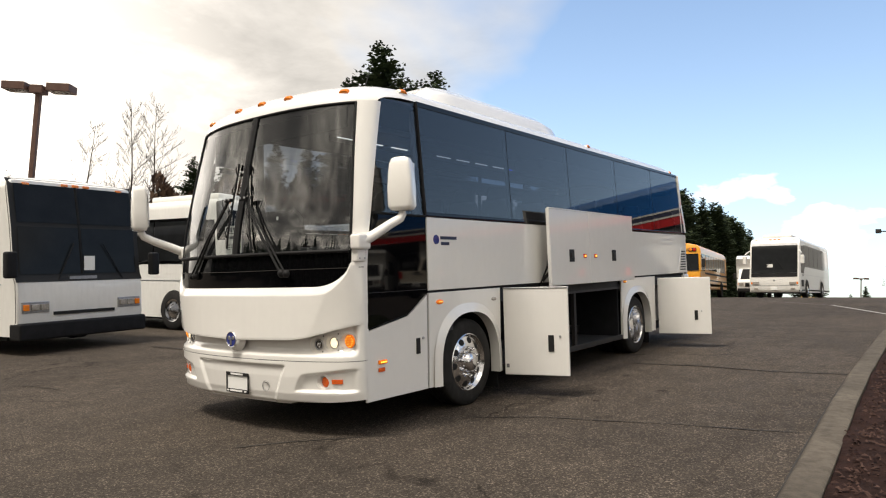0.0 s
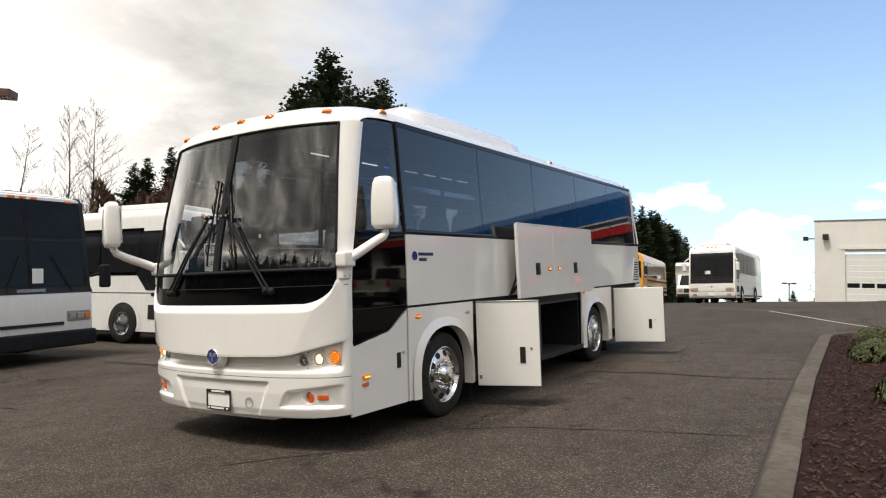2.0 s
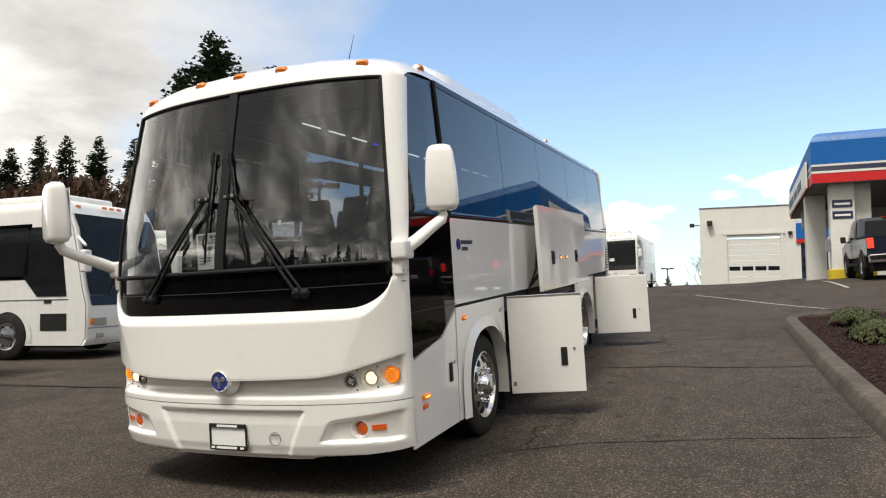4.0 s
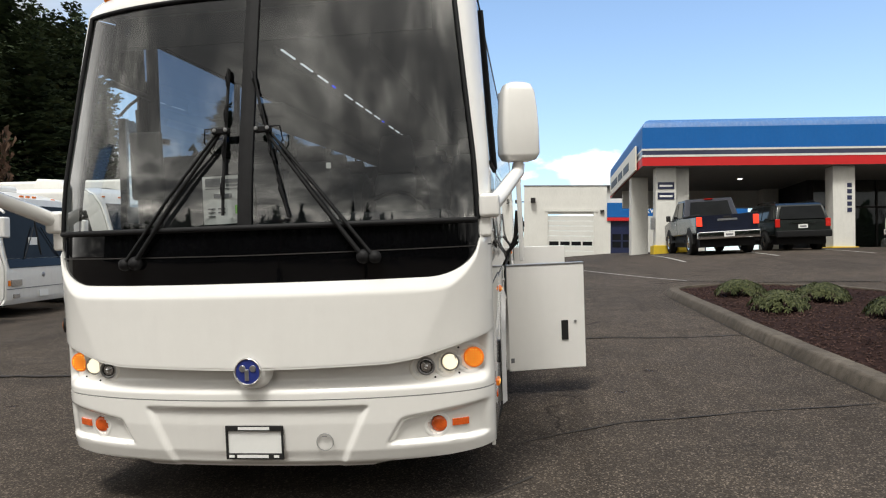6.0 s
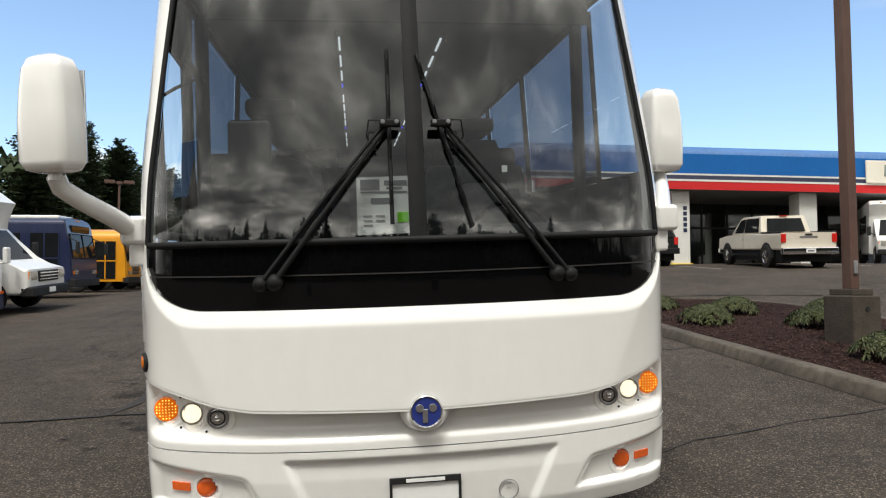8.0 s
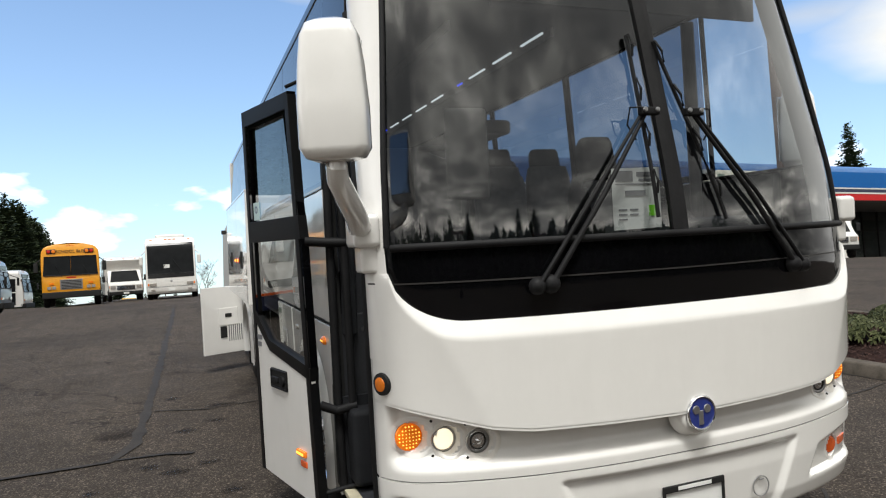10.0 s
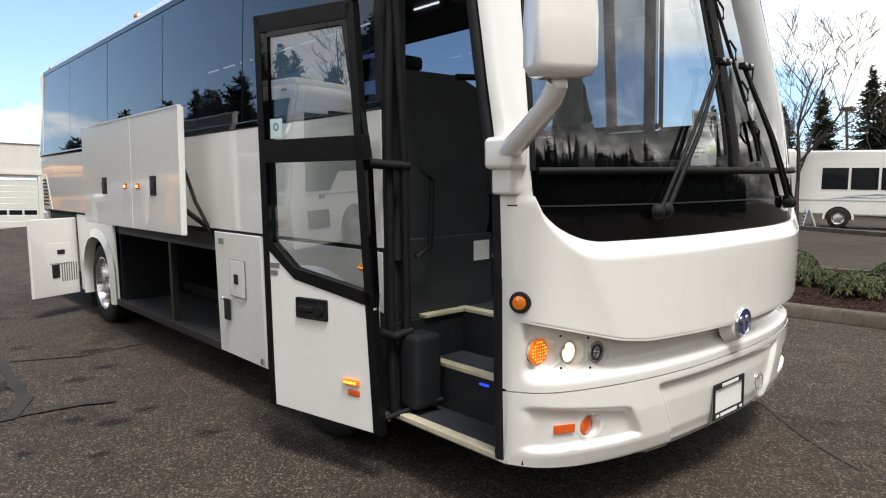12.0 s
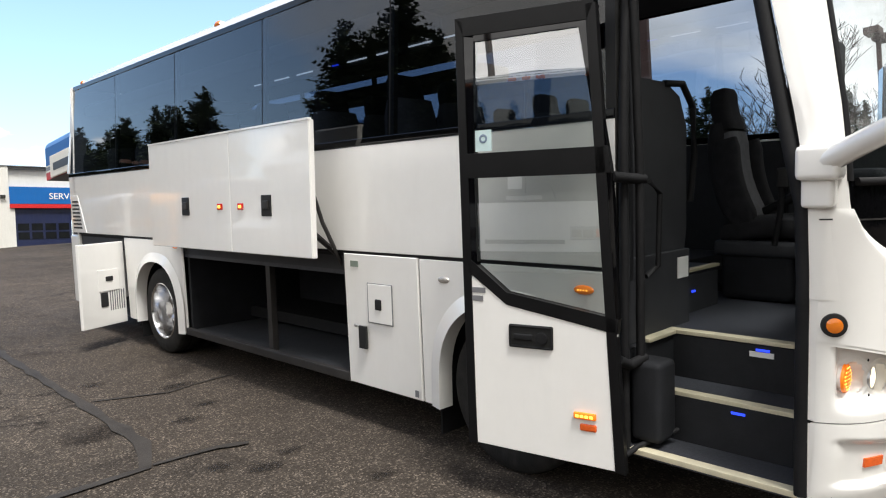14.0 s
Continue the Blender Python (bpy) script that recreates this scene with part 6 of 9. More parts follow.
# mirrors
def mirror(head_at, turn, arm_pts, base):
    arm = part("mirror_arm", tube(arm_pts, [0.045, 0.043, 0.040, 0.038, 0.036][:len(arm_pts)], 14), M["white"], bus, "white mirror arm")
    sg = 1 if base[0] > 0 else -1
    bk = bmesh.new()
    add_box(bk, base[0] - 0.055, base[0] + 0.055, base[1] - 0.075, base[1] + 0.075, base[2] - 0.055, base[2] + 0.075, bevel=0.022)
    add_box(bk, base[0] - 0.045 - 0.02 * sg, base[0] + 0.03 - 0.02 * sg, base[1] - 0.05, base[1] + 0.06, base[2] - 0.155, base[2] - 0.04, bevel=0.015)
    part("mirror_bracket", bk, M["white"], bus)
    for dy in (-0.025, 0.035):
        part("bracket_bolt", lathe([(0, 0.009), (0.005, 0.008), (0.006, 0)], (base[0] + sg * 0.012, base[1] + dy, base[2] - 0.125), (sg, 0, 0), 8), M["steel"], bus)
    bm = bmesh.new()
    rows = []
    for z, w, d in ((-0.232, 0.060, 0.045), (-0.222, 0.095, 0.072), (-0.19, 0.114, 0.086), (-0.05, 0.114, 0.090), (0.08, 0.106, 0.084), (0.17, 0.096, 0.076), (0.212, 0.078, 0.06), (0.228, 0.045, 0.035)):
        ring = []
        for i in range(24):
            t = 2 * math.pi * i / 24
            c, s = math.cos(t), math.sin(t)
            e = 0.42
            ring.append(bm.verts.new((w * abs(c) ** e * (1 if c > 0 else -1), d * abs(s) ** e * (1 if s > 0 else -1) * (1.0 if s < 0 else 0.75), z)))
        rows.append(ring)
    for r0, r1 in zip(rows, rows[1:]):
        for i in range(24):
            bm.faces.new((r0[i], r0[(i + 1) % 24], r1[(i + 1) % 24], r1[i]))
    bm.faces.new(rows[0][::-1])
    bm.faces.new(rows[-1])
    head = part("mirror_head", bm, M["white"], bus, "white mirror housing", m=pose(*head_at, 0, 0, turn))
    part("mirror_glass", boxed(-0.092, 0.092, 0.062, 0.072, -0.19, 0.18, bevel=0.003), M["chrome"], head, "mirror glass")
    neck = part("mirror_neck", lathe([(0, 0.030), (0.045, 0.026)], (head_at[0], head_at[1], head_at[2] - 0.262), (0, 0, 1), 14), M["white"], bus)


mirror((-1.435, -0.06, 2.062), -23, [(-1.27, 0.33, 1.605), (-1.32, 0.20, 1.665), (-1.39, 0.05, 1.73), (-1.43, -0.03, 1.775), (-1.437, -0.055, 1.82)], (-1.262, 0.345, 1.595))
mirror((1.412, 0.67, 2.093), 20, [(1.26, 0.33, 1.605), (1.31, 0.43, 1.665), (1.365, 0.55, 1.745), (1.405, 0.645, 1.80), (1.412, 0.67, 1.845)], (1.252, 0.315, 1.595))

# wipers
for sg in (-1, 1):
    pv = front(sg * 0.49, 1.365, -0.03)
    jt = front(sg * 0.09, 2.04, -0.055)
    arm = part("wiper_arm", tube([pv, (pv + jt) / 2 + Vector((0, -0.02, 0)), jt], [0.013, 0.011, 0.008], 8), M["rubber"], bus)
    off = Vector((sg * 0.058, 0, -0.005))
    part("wiper_link", tube([pv + off, (pv + jt) / 2 + off * 0.8 + Vector((0, -0.015, 0)), jt + off * 0.35], [0.010, 0.009, 0.007], 8), M["rubber"], arm)
    part("wiper_pivot", lathe([(0, 0.038), (0.02, 0.036), (0.035, 0.024), (0.04, 0)], pv + Vector((0, 0.02, 0)), (0, -1, 0), 16), M["rubber"], arm)
    part("wiper_pivot_cap", lathe([(0, 0.034), (0.02, 0.032), (0.032, 0.02), (0.036, 0)], pv + off + Vector((0, 0.02, 0)), (0, -1, 0), 16), M["rubber"], arm)
    part("wiper_hinge", boxed(jt.x - 0.045, jt.x + 0.045, jt.y - 0.03, jt.y + 0.005, jt.z - 0.02, jt.z + 0.012, bevel=0.006), M["rubber"], arm)
    for dx in (-0.030, 0.030):
        part("hinge_bolt", lathe([(0, 0.011), (0.006, 0.009), (0.007, 0)], (jt.x + dx, jt.y - 0.03, jt.z), (0, -1, 0), 8), M["steel"], arm)
    pts = [front(sg * 0.09 + sg * 0.008 * i * (0 if sg < 0 else 1) * (-0.5), 1.60 + 0.098 * i, -0.014) for i in range(9)]
    if sg > 0:
        pts = [front(0.19 - 0.0215 * i, 1.58 + 0.098 * i, -0.014) for i in range(9)]
    part("wiper_blade", tube(pts, 0.009, 6), M["rubber"], arm)
    for a, b in zip(pts[1:-1:2], pts[2::2]):
        part("blade_bridge", tube([a + Vector((0, -0.014, 0)), (a + b) / 2 + Vector((0, -0.03, 0)), b + Vector((0, -0.014, 0))], 0.006, 6), M["rubber"], arm)
    hose = [jt + Vector((sg * 0.03, -0.02, 0.01)), jt + Vector((sg * 0.09, -0.01, 0.01)), jt + Vector((sg * 0.10, 0.0, -0.06)), jt + Vector((sg * 0.06, 0.0, -0.12))]
    part("washer_hose", tube(hose, 0.004, 6), M["rubber"], arm)

# papers behind the windscreen
ph = part("windscreen_notice", prism([(-0.262, 1.555), (-0.022, 1.560), (-0.022, 1.815), (-0.262, 1.81)], "y", 0, 0.002), M["paper"], bus, "white notice with a lime sticker", m=Matrix.Translation((0, 0.105, 0)))
for x0, x1, z0, z1, mt in ((-0.245, -0.16, 1.755, 1.80, "ink"), (-0.14, -0.04, 1.775, 1.795, "ink"), (-0.245, -0.04, 1.742, 1.747, "ink"), (-0.13, -0.06, 1.757, 1.767, "ink"),
                           (-0.20, -0.10, 1.695, 1.718, "ink"), (-0.235, -0.195, 1.635, 1.642, "ink"), (-0.18, -0.14, 1.635, 1.642, "ink"), (-0.235, -0.195, 1.615, 1.622, "ink"), (-0.18, -0.14, 1.615, 1.622, "ink"),
                           (-0.235, -0.195, 1.595, 1.602, "ink"), (-0.085, -0.035, 1.61, 1.655, "lime")):
    part("print_bar", boxed(x0, x1, -0.003, 0.0, z0, z1), M[mt], ph)
part("glass_sticker", boxed(0.405, 0.43, 0.155, 0.157, 1.83, 1.86), M["paper"], bus)

# ---- inside the coach ----
part("cabin_floor", boxed(-1.21, 1.21, 1.62, 8.6, 1.0, 1.03), M["floor_vinyl"], bus)
part("platform", prism([(-0.72, 0.36), (-0.45, 0.24), (0.45, 0.24), (1.0, 0.36), (1.21, 0.60), (1.21, 1.62), (-0.72, 1.62)], "z", 0.77, 0.80), M["floor_vinyl"], bus)
part("under_platform", boxed(-0.70, 1.20, 0.52, 1.62, 0.34, 0.768), M["charcoal"], bus)
part("stepwell_front", boxed(-1.21, -0.70, 0.30, 0.36, 0.32, 1.25), M["charcoal"], bus)
part("stepwell_back", boxed(-1.21, -0.45, 1.16, 1.20, 0.32, 0.784), M["charcoal"], bus)
part("aisle_riser", boxed(-1.21, 1.21, 1.60, 1.625, 0.80, 1.03), M["grey_trim"], bus)
part("aisle_floor", boxed(-0.47, 0.14, 1.31, 1.625, 1.018, 1.048), M["floor_vinyl"], bus)
part("aisle_riser", boxed(-0.47, 0.14, 1.305, 1.325, 0.80, 1.017), M["grey_trim"], bus)
part("aisle_riser", boxed(0.125, 0.14, 1.326, 1.60, 0.80, 1.017), M["grey_trim"], bus)
part("aisle_edge", boxed(-0.47, 0.145, 1.295, 1.34, 1.036, 1.054, bevel=0.003), M["nosing"], bus)
for x0, x1, z in ((-1.235, -0.99, 0.335), (-0.99, -0.73, 0.565)):
    part("step_tread", boxed(x0, x1, 0.36, 1.17, z - 0.03, z), M["floor_vinyl"], bus)
    part("step_nosing", boxed(x0 - 0.006, x0 + 0.05, 0.36, 1.13, z - 0.022, z + 0.004, bevel=0.003), M["nosing"], bus, "pale anti-slip step edge")
    part("step_riser", boxed(x1 - 0.012, x1, 0.36, 1.17, z, z + 0.215), M["charcoal"], bus)
    if z > 0.4:
        part("step_lamp", boxed(x0 - 0.020, x0 - 0.013, 0.70, 0.76, z - 0.048, z - 0.038), M["led_blue"], bus, "small blue step lamp")
part("step_nosing", boxed(-0.745, -0.685, 0.36, 1.198, 0.785, 0.806, bevel=0.003), M["nosing"], bus, "pale anti-slip step edge")
part("step_nosing", boxed(-1.02, -0.748, 1.142, 1.198, 0.786, 0.805, bevel=0.003), M["nosing"], bus, "pale anti-slip step edge")
part("step_lamp", boxed(-0.751, -0.743, 0.69, 0.75, 0.754, 0.764), M["led_blue"], bus, "small blue step lamp")
part("aisle_lamp", boxed(-0.225, -0.185, 1.297, 1.304, 0.916, 0.928), M["led_blue"], bus, "small blue step lamp")
part("step_notice", boxed(-0.748, -0.744, 0.67, 0.78, 0.725, 0.75), M["paper"], bus)
part("partition_lower", boxed(-1.20, -0.47, 1.20, 1.235, 0.78, 1.20, bevel=0.008), M["grey_trim"], bus)
part("partition", prism([(-1.16, 1.18), (-0.50, 1.18), (-0.47, 1.30), (-0.47, 1.85), (-0.55, 2.0), (-0.70, 2.06), (-1.16, 2.06)], "y", 1.215, 1.25, 0.012), M["grey_trim"], bus, "dark grey partition behind the steps")
part("partition_notice", boxed(-0.62, -0.50, 1.194, 1.199, 1.05, 1.16), M["paper"], bus)
part("partition_rail", tube([(-0.72, 1.22, 2.05), (-0.56, 1.20, 2.06), (-0.44, 1.20, 1.95), (-0.42, 1.20, 1.70), (-0.45, 1.21, 1.45)], 0.018, 10), M["rubber"], bus)
part("dash", prism([(-1.02, 0.40), (-0.55, 0.20), (0.55, 0.20), (1.05, 0.40), (1.15, 0.62), (1.10, 0.72), (0.20, 0.72), (0.12, 0.52), (-0.70, 0.50)], "z", 0.82, 1.50, 0.03), M["charcoal"], bus, "black moulded dashboard")
part("dash_cowl", boxed(0.28, 1.02, 0.48, 0.76, 1.46, 1.60, bevel=0.04), M["charcoal"], bus)
wheel_m = pose(0.62, 0.86, 1.53, 62, 0, 0)
sw = bmesh.new()
N = 36
for i in range(N):
    a0, a1 = 2 * math.pi * i / N, 2 * math.pi * (i + 1) / N
    add_tube(sw, [(0.225 * math.cos(a0), 0.225 * math.sin(a0), 0), (0.225 * math.cos(a1), 0.225 * math.sin(a1), 0)], 0.015, 8, cap=False)
for a in (0.2, math.pi - 0.2, 1.5 * math.pi):
    add_tube(sw, [(0, 0, -0.02), (0.22 * math.cos(a), 0.22 * math.sin(a), 0)], 0.014, 6)
add_lathe(sw, [(-0.03, 0.06), (0.01, 0.055), (0.015, 0)], (0, 0, 0), (0, 0, 1), 16)
add_tube(sw, [(0, 0, -0.02), (0, 0.0, -0.40)], 0.03, 8)
part("steering_wheel", sw, M["rubber"], bus, "black steering wheel", m=wheel_m)


def padded(w, d, h, curve=0.04, top=0.8):
    """An upholstered slab: w wide, d thick, h high, narrower at the top."""
    bm = bmesh.new()
    rows = []
    for j in range(9):
        t = j / 8
        ww = w / 2 * (1 - (1 - top) * t * t) * (0.93 if j in (0, 8) else 1)
        dd = d / 2 * (0.75 if j in (0, 8) else 1)
        yo = curve * math.sin(t * math.pi)
        ring = []
        for i in range(20):
            a = 2 * math.pi * i / 20
            c, s = math.cos(a), math.sin(a)
            ring.append(bm.verts.new((ww * abs(c) ** 0.5 * (1 if c > 0 else -1), yo + dd * abs(s) ** 0.5 * (1 if s > 0 else -1), h * t)))
        rows.append(ring)
    for r0, r1 in zip(rows, rows[1:]):
        for i in range(20):
            bm.faces.new((r0[i], r0[(i + 1) % 20], r1[(i + 1) % 20], r1[i]))
    bm.faces.new(rows[0][::-1])
    bm.faces.new(rows[-1])
    return bm


ds = part("driver_seat", padded(0.48, 0.15, 0.50, 0.03, 1.0), M["seat_dark"], bus, "black cloth driver seat", m=pose(0.55, 1.37, 1.215, 86, 0, 0))
part("driver_backrest", padded(0.36, 0.12, 0.60, 0.05, 0.80), M["seat_cloth"], bus, "grey cloth driver backrest", m=pose(0.55, 1.23, 1.28, -14, 0, 0))
part("driver_backrest_shell", padded(0.50, 0.11, 0.66, 0.05, 0.70), M["seat_dark"], bus, m=pose(0.55, 1.275, 1.28, -14, 0, 0))
for dx in (-0.19, 0.19):
    part("driver_side_bolster", padded(0.11, 0.17, 0.54, 0.04, 0.7), M["seat_dark"], bus, m=pose(0.55 + dx, 1.22, 1.29, -14, 0, 0))
part("driver_headrest", padded(0.27, 0.12, 0.27, 0.02, 0.80), M["seat_dark"], bus, m=pose(0.55, 1.385, 1.88, -12, 0, 0))
part("driver_seat_base", boxed(0.33, 0.77, 0.93, 1.38, 0.80, 1.14, bevel=0.05), M["charcoal"], bus)
part("driver_seat_skirt", boxed(0.30, 0.80, 0.89, 1.41, 1.08, 1.18, bevel=0.03), M["grey_trim"], bus)
part("belt_buckle_stalk", tube([(0.27, 1.02, 1.16), (0.25, 0.98, 1.38), (0.24, 0.97, 1.52)], 0.018, 8), M["rubber"], bus)
part("belt_buckle", boxed(0.215, 0.265, 0.93, 1.00, 1.50, 1.62, bevel=0.015), M["ink_black"], bus)
part("driver_side_wall", boxed(1.16, 1.21, 0.62, 1.62, 0.80, 1.83), M["grey_trim"], bus)
SEAT = mesh_of("seat_back", padded(0.44, 0.12, 0.72, 0.04, 0.86), M["seat_cloth"])
HEAD = mesh_of("seat_headrest", padded(0.28, 0.10, 0.20, 0.01, 0.9), M["seat_dark"])
CUSH = mesh_of("seat_cushion", padded(0.44, 0.13, 0.44, 0.02, 1.0), M["seat_cloth"])
for row in range(8):
    y = 2.25 + row * 0.80
    for x in (-0.99, -0.53, 0.53, 0.99):
        b = part("seat_back", SEAT, None, bus, "grey cloth passenger seat", m=pose(x, y + 0.42, 1.42, -12, 0, 0))
        part("seat_headrest", HEAD, None, b, m=pose(0, 0.02, 0.68))
        part("seat_cushion", CUSH, None, bus, m=pose(x, y + 0.40, 1.42, 88, 0, 0))
    for x in (-0.76, 0.76):
        part("seat_plinth", boxed(x - 0.40, x + 0.40, y + 0.05, y + 0.38, 1.03, 1.36, bevel=0.02), M["charcoal"], bus)
for sg in (-1, 1):
    part("inner_side_wall", boxed(min(sg * 1.17, sg * 1.215), max(sg * 1.17, sg * 1.215), 1.62, 8.6, 1.03, 1.84), M["grey_trim"], bus)
    part("parcel_rack", boxed(min(sg * 0.72, sg * 1.13), max(sg * 0.72, sg * 1.13), 3.7 if sg > 0 else 2.75, 8.5, 2.56, 2.70, bevel=0.04), M["grey_trim"], bus)
    part("strip_lamp_lip", boxed(min(sg * 0.349, sg * 0.366), max(sg * 0.349, sg * 0.366), 1.55, 7.2, 2.815, 2.885, bevel=0.004), M["grey_trim"], bus)
    for i in range(12):
        y = 1.65 + i * 0.46
        part("strip_lamp", boxed(sg * 0.34 - 0.007, sg * 0.34 + 0.007, y, y + (0.30 if i % 5 != 3 else 0.10), 2.866, 2.877), M["led_white" if i % 5 != 3 else "led_blue"], bus,
             "white ceiling strip lamp" if i % 5 != 3 else "blue ceiling strip lamp")
part("roof_video_console", boxed(-0.30, 0.30, 0.92, 1.12, 2.80, 2.875, bevel=0.03), M["grey_trim"], bus)
part("sun_blind", boxed(-0.95, 0.95, 0.50, 0.52, 2.62, 2.80), M["charcoal"], bus)
part("inside_mirror", boxed(-0.86, -0.66, 0.42, 0.45, 1.72, 2.12, bevel=0.02), M["ink_black"], bus)
for x in (-1.04, 1.04):
    part("inner_pillar", tube([(x * 1.1, 1.20, 1.1), (x * 1.08, 1.2, 2.84)], 0.04, 8), M["grey_trim"], bus)

# ---- right doorway ----
part("doorway_header", side_sheet([(0.665, 2.55), (1.20, 2.50), (1.16, 2.925), (0.68, 2.86)], -1, 0.03, 0.0, 0.004), M["black_gloss"], bus)
for y0, y1, z0, z1, w in ((0.43, 0.66, 0.33, 2.56, 0.03), (1.155, 1.155, 0.33, 2.52, 0.022)):
    pts = [(-(side_x(z0 + (z1 - z0) * i / 8) - 0.015), table(z0 + (z1 - z0) * i / 8, [(0.3, 0.40), (1.4, 0.40), (2.56, 0.64)]) if y0 < 1 else y0, z0 + (z1 - z0) * i / 8) for i in range(9)]
    part("doorway_seal", tube(pts, w, 8), M["rubber"], bus)
part("doorway_post", boxed(-1.245, -1.19, 1.185, 1.235, 0.33, 2.60), M["ink_black"], bus)
part("doorway_front_trim", prism([(-1.24, 0.385), (-1.10, 0.30), (-1.06, 0.34), (-1.18, 0.43)], "z", 0.32, 1.40), M["ink_black"], bus)
part("lower_bus_side_by_door", side_sheet([(1.19, 1.168), (1.30, 1.168), (1.30, 1.845), (1.19, 1.845)], -1, 0.02, 0.001, 0), M["white"], bus)
part("door_rail", tube([(-1.20, 1.12, 2.38), (-1.17, 1.11, 1.6), (-1.17, 1.11, 0.75)], 0.021, 10), M["rubber"], bus)
part("door_rail_mount", tube([(-1.36, 1.14, 1.585), (-1.25, 1.12, 1.575), (-1.15, 1.10, 1.57)], 0.024, 8), M["rubber"], bus)
part("door_rail_mount", tube([(-1.33, 1.13, 0.765), (-1.25, 1.12, 0.73), (-1.15, 1.10, 0.75)], 0.024, 8), M["rubber"], bus)
part("door_motor_box", boxed(-1.20, -1.03, 1.00, 1.155, 0.36, 0.74, bevel=0.03), M["charcoal"], bus)
part("door_foot_arm", tube([(-1.33, 1.10, 0.335), (-1.22, 1.10, 0.345), (-1.04, 0.99, 0.40)], 0.013, 8), M["rubber"], bus)
part("top_arm", tube([(-1.40, 1.22, 2.37), (-1.26, 1.12, 2.42), (-1.10, 1.02, 2.46)], 0.010, 8), M["rubber"], bus)
part("grab_handle", tube([(-1.10, 1.12, 1.12), (-1.02, 1.10, 1.16), (-1.00, 1.10, 1.50), (-1.06, 1.12, 1.56)], 0.014, 8), M["rubber"], bus)
part("grab_handle", tube([(-0.98, 0.42, 0.86), (-1.0, 0.46, 0.92), (-1.0, 0.47, 1.48), (-0.97, 0.42, 1.54)], 0.013, 8), M["rubber"], bus)
part("header_track", tube([(-1.10, 0.66, 2.47), (-1.12, 1.16, 2.46)], 0.02, 8), M["dark_frame"], bus)

# entry door, slid out along the side; drawn flat as y (rear to front) and z, then turned
door_m = Matrix.Translation((-1.346, 1.120, 0)) @ Matrix.Rotation(radians(14.4), 4, "Z")


def lean(y, z):
    """The door follows the lean of the front edge: y runs from 0 (front edge) to the rear edge."""
    return y + (0.145 * max(0.0, (z - 1.4) / 0.95) - 0.026 * min(1.0, (z - 0.26) / 0.85) if y < 0.4 else 0.0)


def door_sheet(poly, x0, x1, bevel=0.0):
    return prism([(lean(y, z), z) for y, z in poly], "x", x0, x1, bevel)


door = part("entry_door", door_sheet([(0.012, 0.268), (0.705, 0.290), (0.728, 1.144), (0.529, 0.993), (0.018, 0.893)], -0.030, 0.0, 0.004), M["white"], bus,
            "open entry door with two panes in a black frame", m=door_m)
frame_bm = bmesh.new()
for poly in ([(-0.036, 0.258), (0.012, 0.266), (0.012, 2.33), (-0.036, 2.33)], [(0.705, 0.288), (0.752, 0.283), (0.770, 2.36), (0.726, 2.34)],
             [(0.012, 2.26), (0.726, 2.27), (0.770, 2.36), (-0.036, 2.345)], [(0.012, 1.600), (0.724, 1.600), (0.724, 1.718), (0.012, 1.718)],
             [(0.016, 0.893), (0.529, 0.993), (0.728, 1.144), (0.726, 1.215), (0.682, 1.179), (0.528, 1.051), (0.070, 0.970), (0.012, 0.958)]):
    add_prism(frame_bm, [(lean(y, z), z) for y, z in poly], "x", -0.034, 0.014, 0.003)
part("door_frame", frame_bm, M["door_black"], door)
inner = bmesh.new()
for poly in ([(0.012, 0.958), (0.070, 0.970), (0.062, 1.60), (0.012, 1.60)], [(0.682, 1.179), (0.726, 1.215), (0.724, 1.60), (0.686, 1.60)],
             [(0.012, 1.718), (0.054, 1.718), (0.056, 2.26), (0.012, 2.26)], [(0.684, 1.718), (0.724, 1.718), (0.724, 2.27), (0.674, 2.26)],
             [(0.056, 2.238), (0.674, 2.242), (0.674, 2.27), (0.056, 2.26)]):
    add_prism(inner, [(lean(y, z), z) for y, z in poly], "x", -0.030, 0.010)
part("door_inner_frame", inner, M["black_gloss"], door)
for poly in ([(0.070, 0.970), (0.528, 1.051), (0.682, 1.179), (0.686, 1.60), (0.062, 1.60)], [(0.054, 1.718), (0.684, 1.718), (0.674, 2.242), (0.056, 2.238)]):
    pane_bm = bmesh.new()
    pane_bm.faces.new([pane_bm.verts.new((-0.018, lean(y, z), z)) for y, z in poly])
    part("door_pane", pane_bm, M["glass_door"], door, "clear door pane", smooth=0)
hb = part("door_handle", boxed(-0.036, -0.026, 0.296, 0.519, 0.793, 0.904, bevel=0.008), M["ink_black"], door, "black recessed door handle")
cupb = bmesh.new()
for x0, x1, z0, z1 in ((0.302, 0.513, 0.892, 0.901), (0.302, 0.513, 0.796, 0.805), (0.299, 0.308, 0.80, 0.90), (0.507, 0.516, 0.80, 0.90)):
    add_box(cupb, -0.043, -0.033, x0, x1, z0, z1, bevel=0.003)
part("handle_rim", cupb, M["rubber"], hb)
part("handle_grip", boxed(-0.050, -0.036, 0.395, 0.490, 0.832, 0.862, bevel=0.006), M["rubber"], hb)
part("handle_knob", lathe([(0, 0.030), (0.012, 0.028), (0.014, 0)], (-0.036, 0.350, 0.846), (-1, 0, 0), 16), M["rubber"], hb)
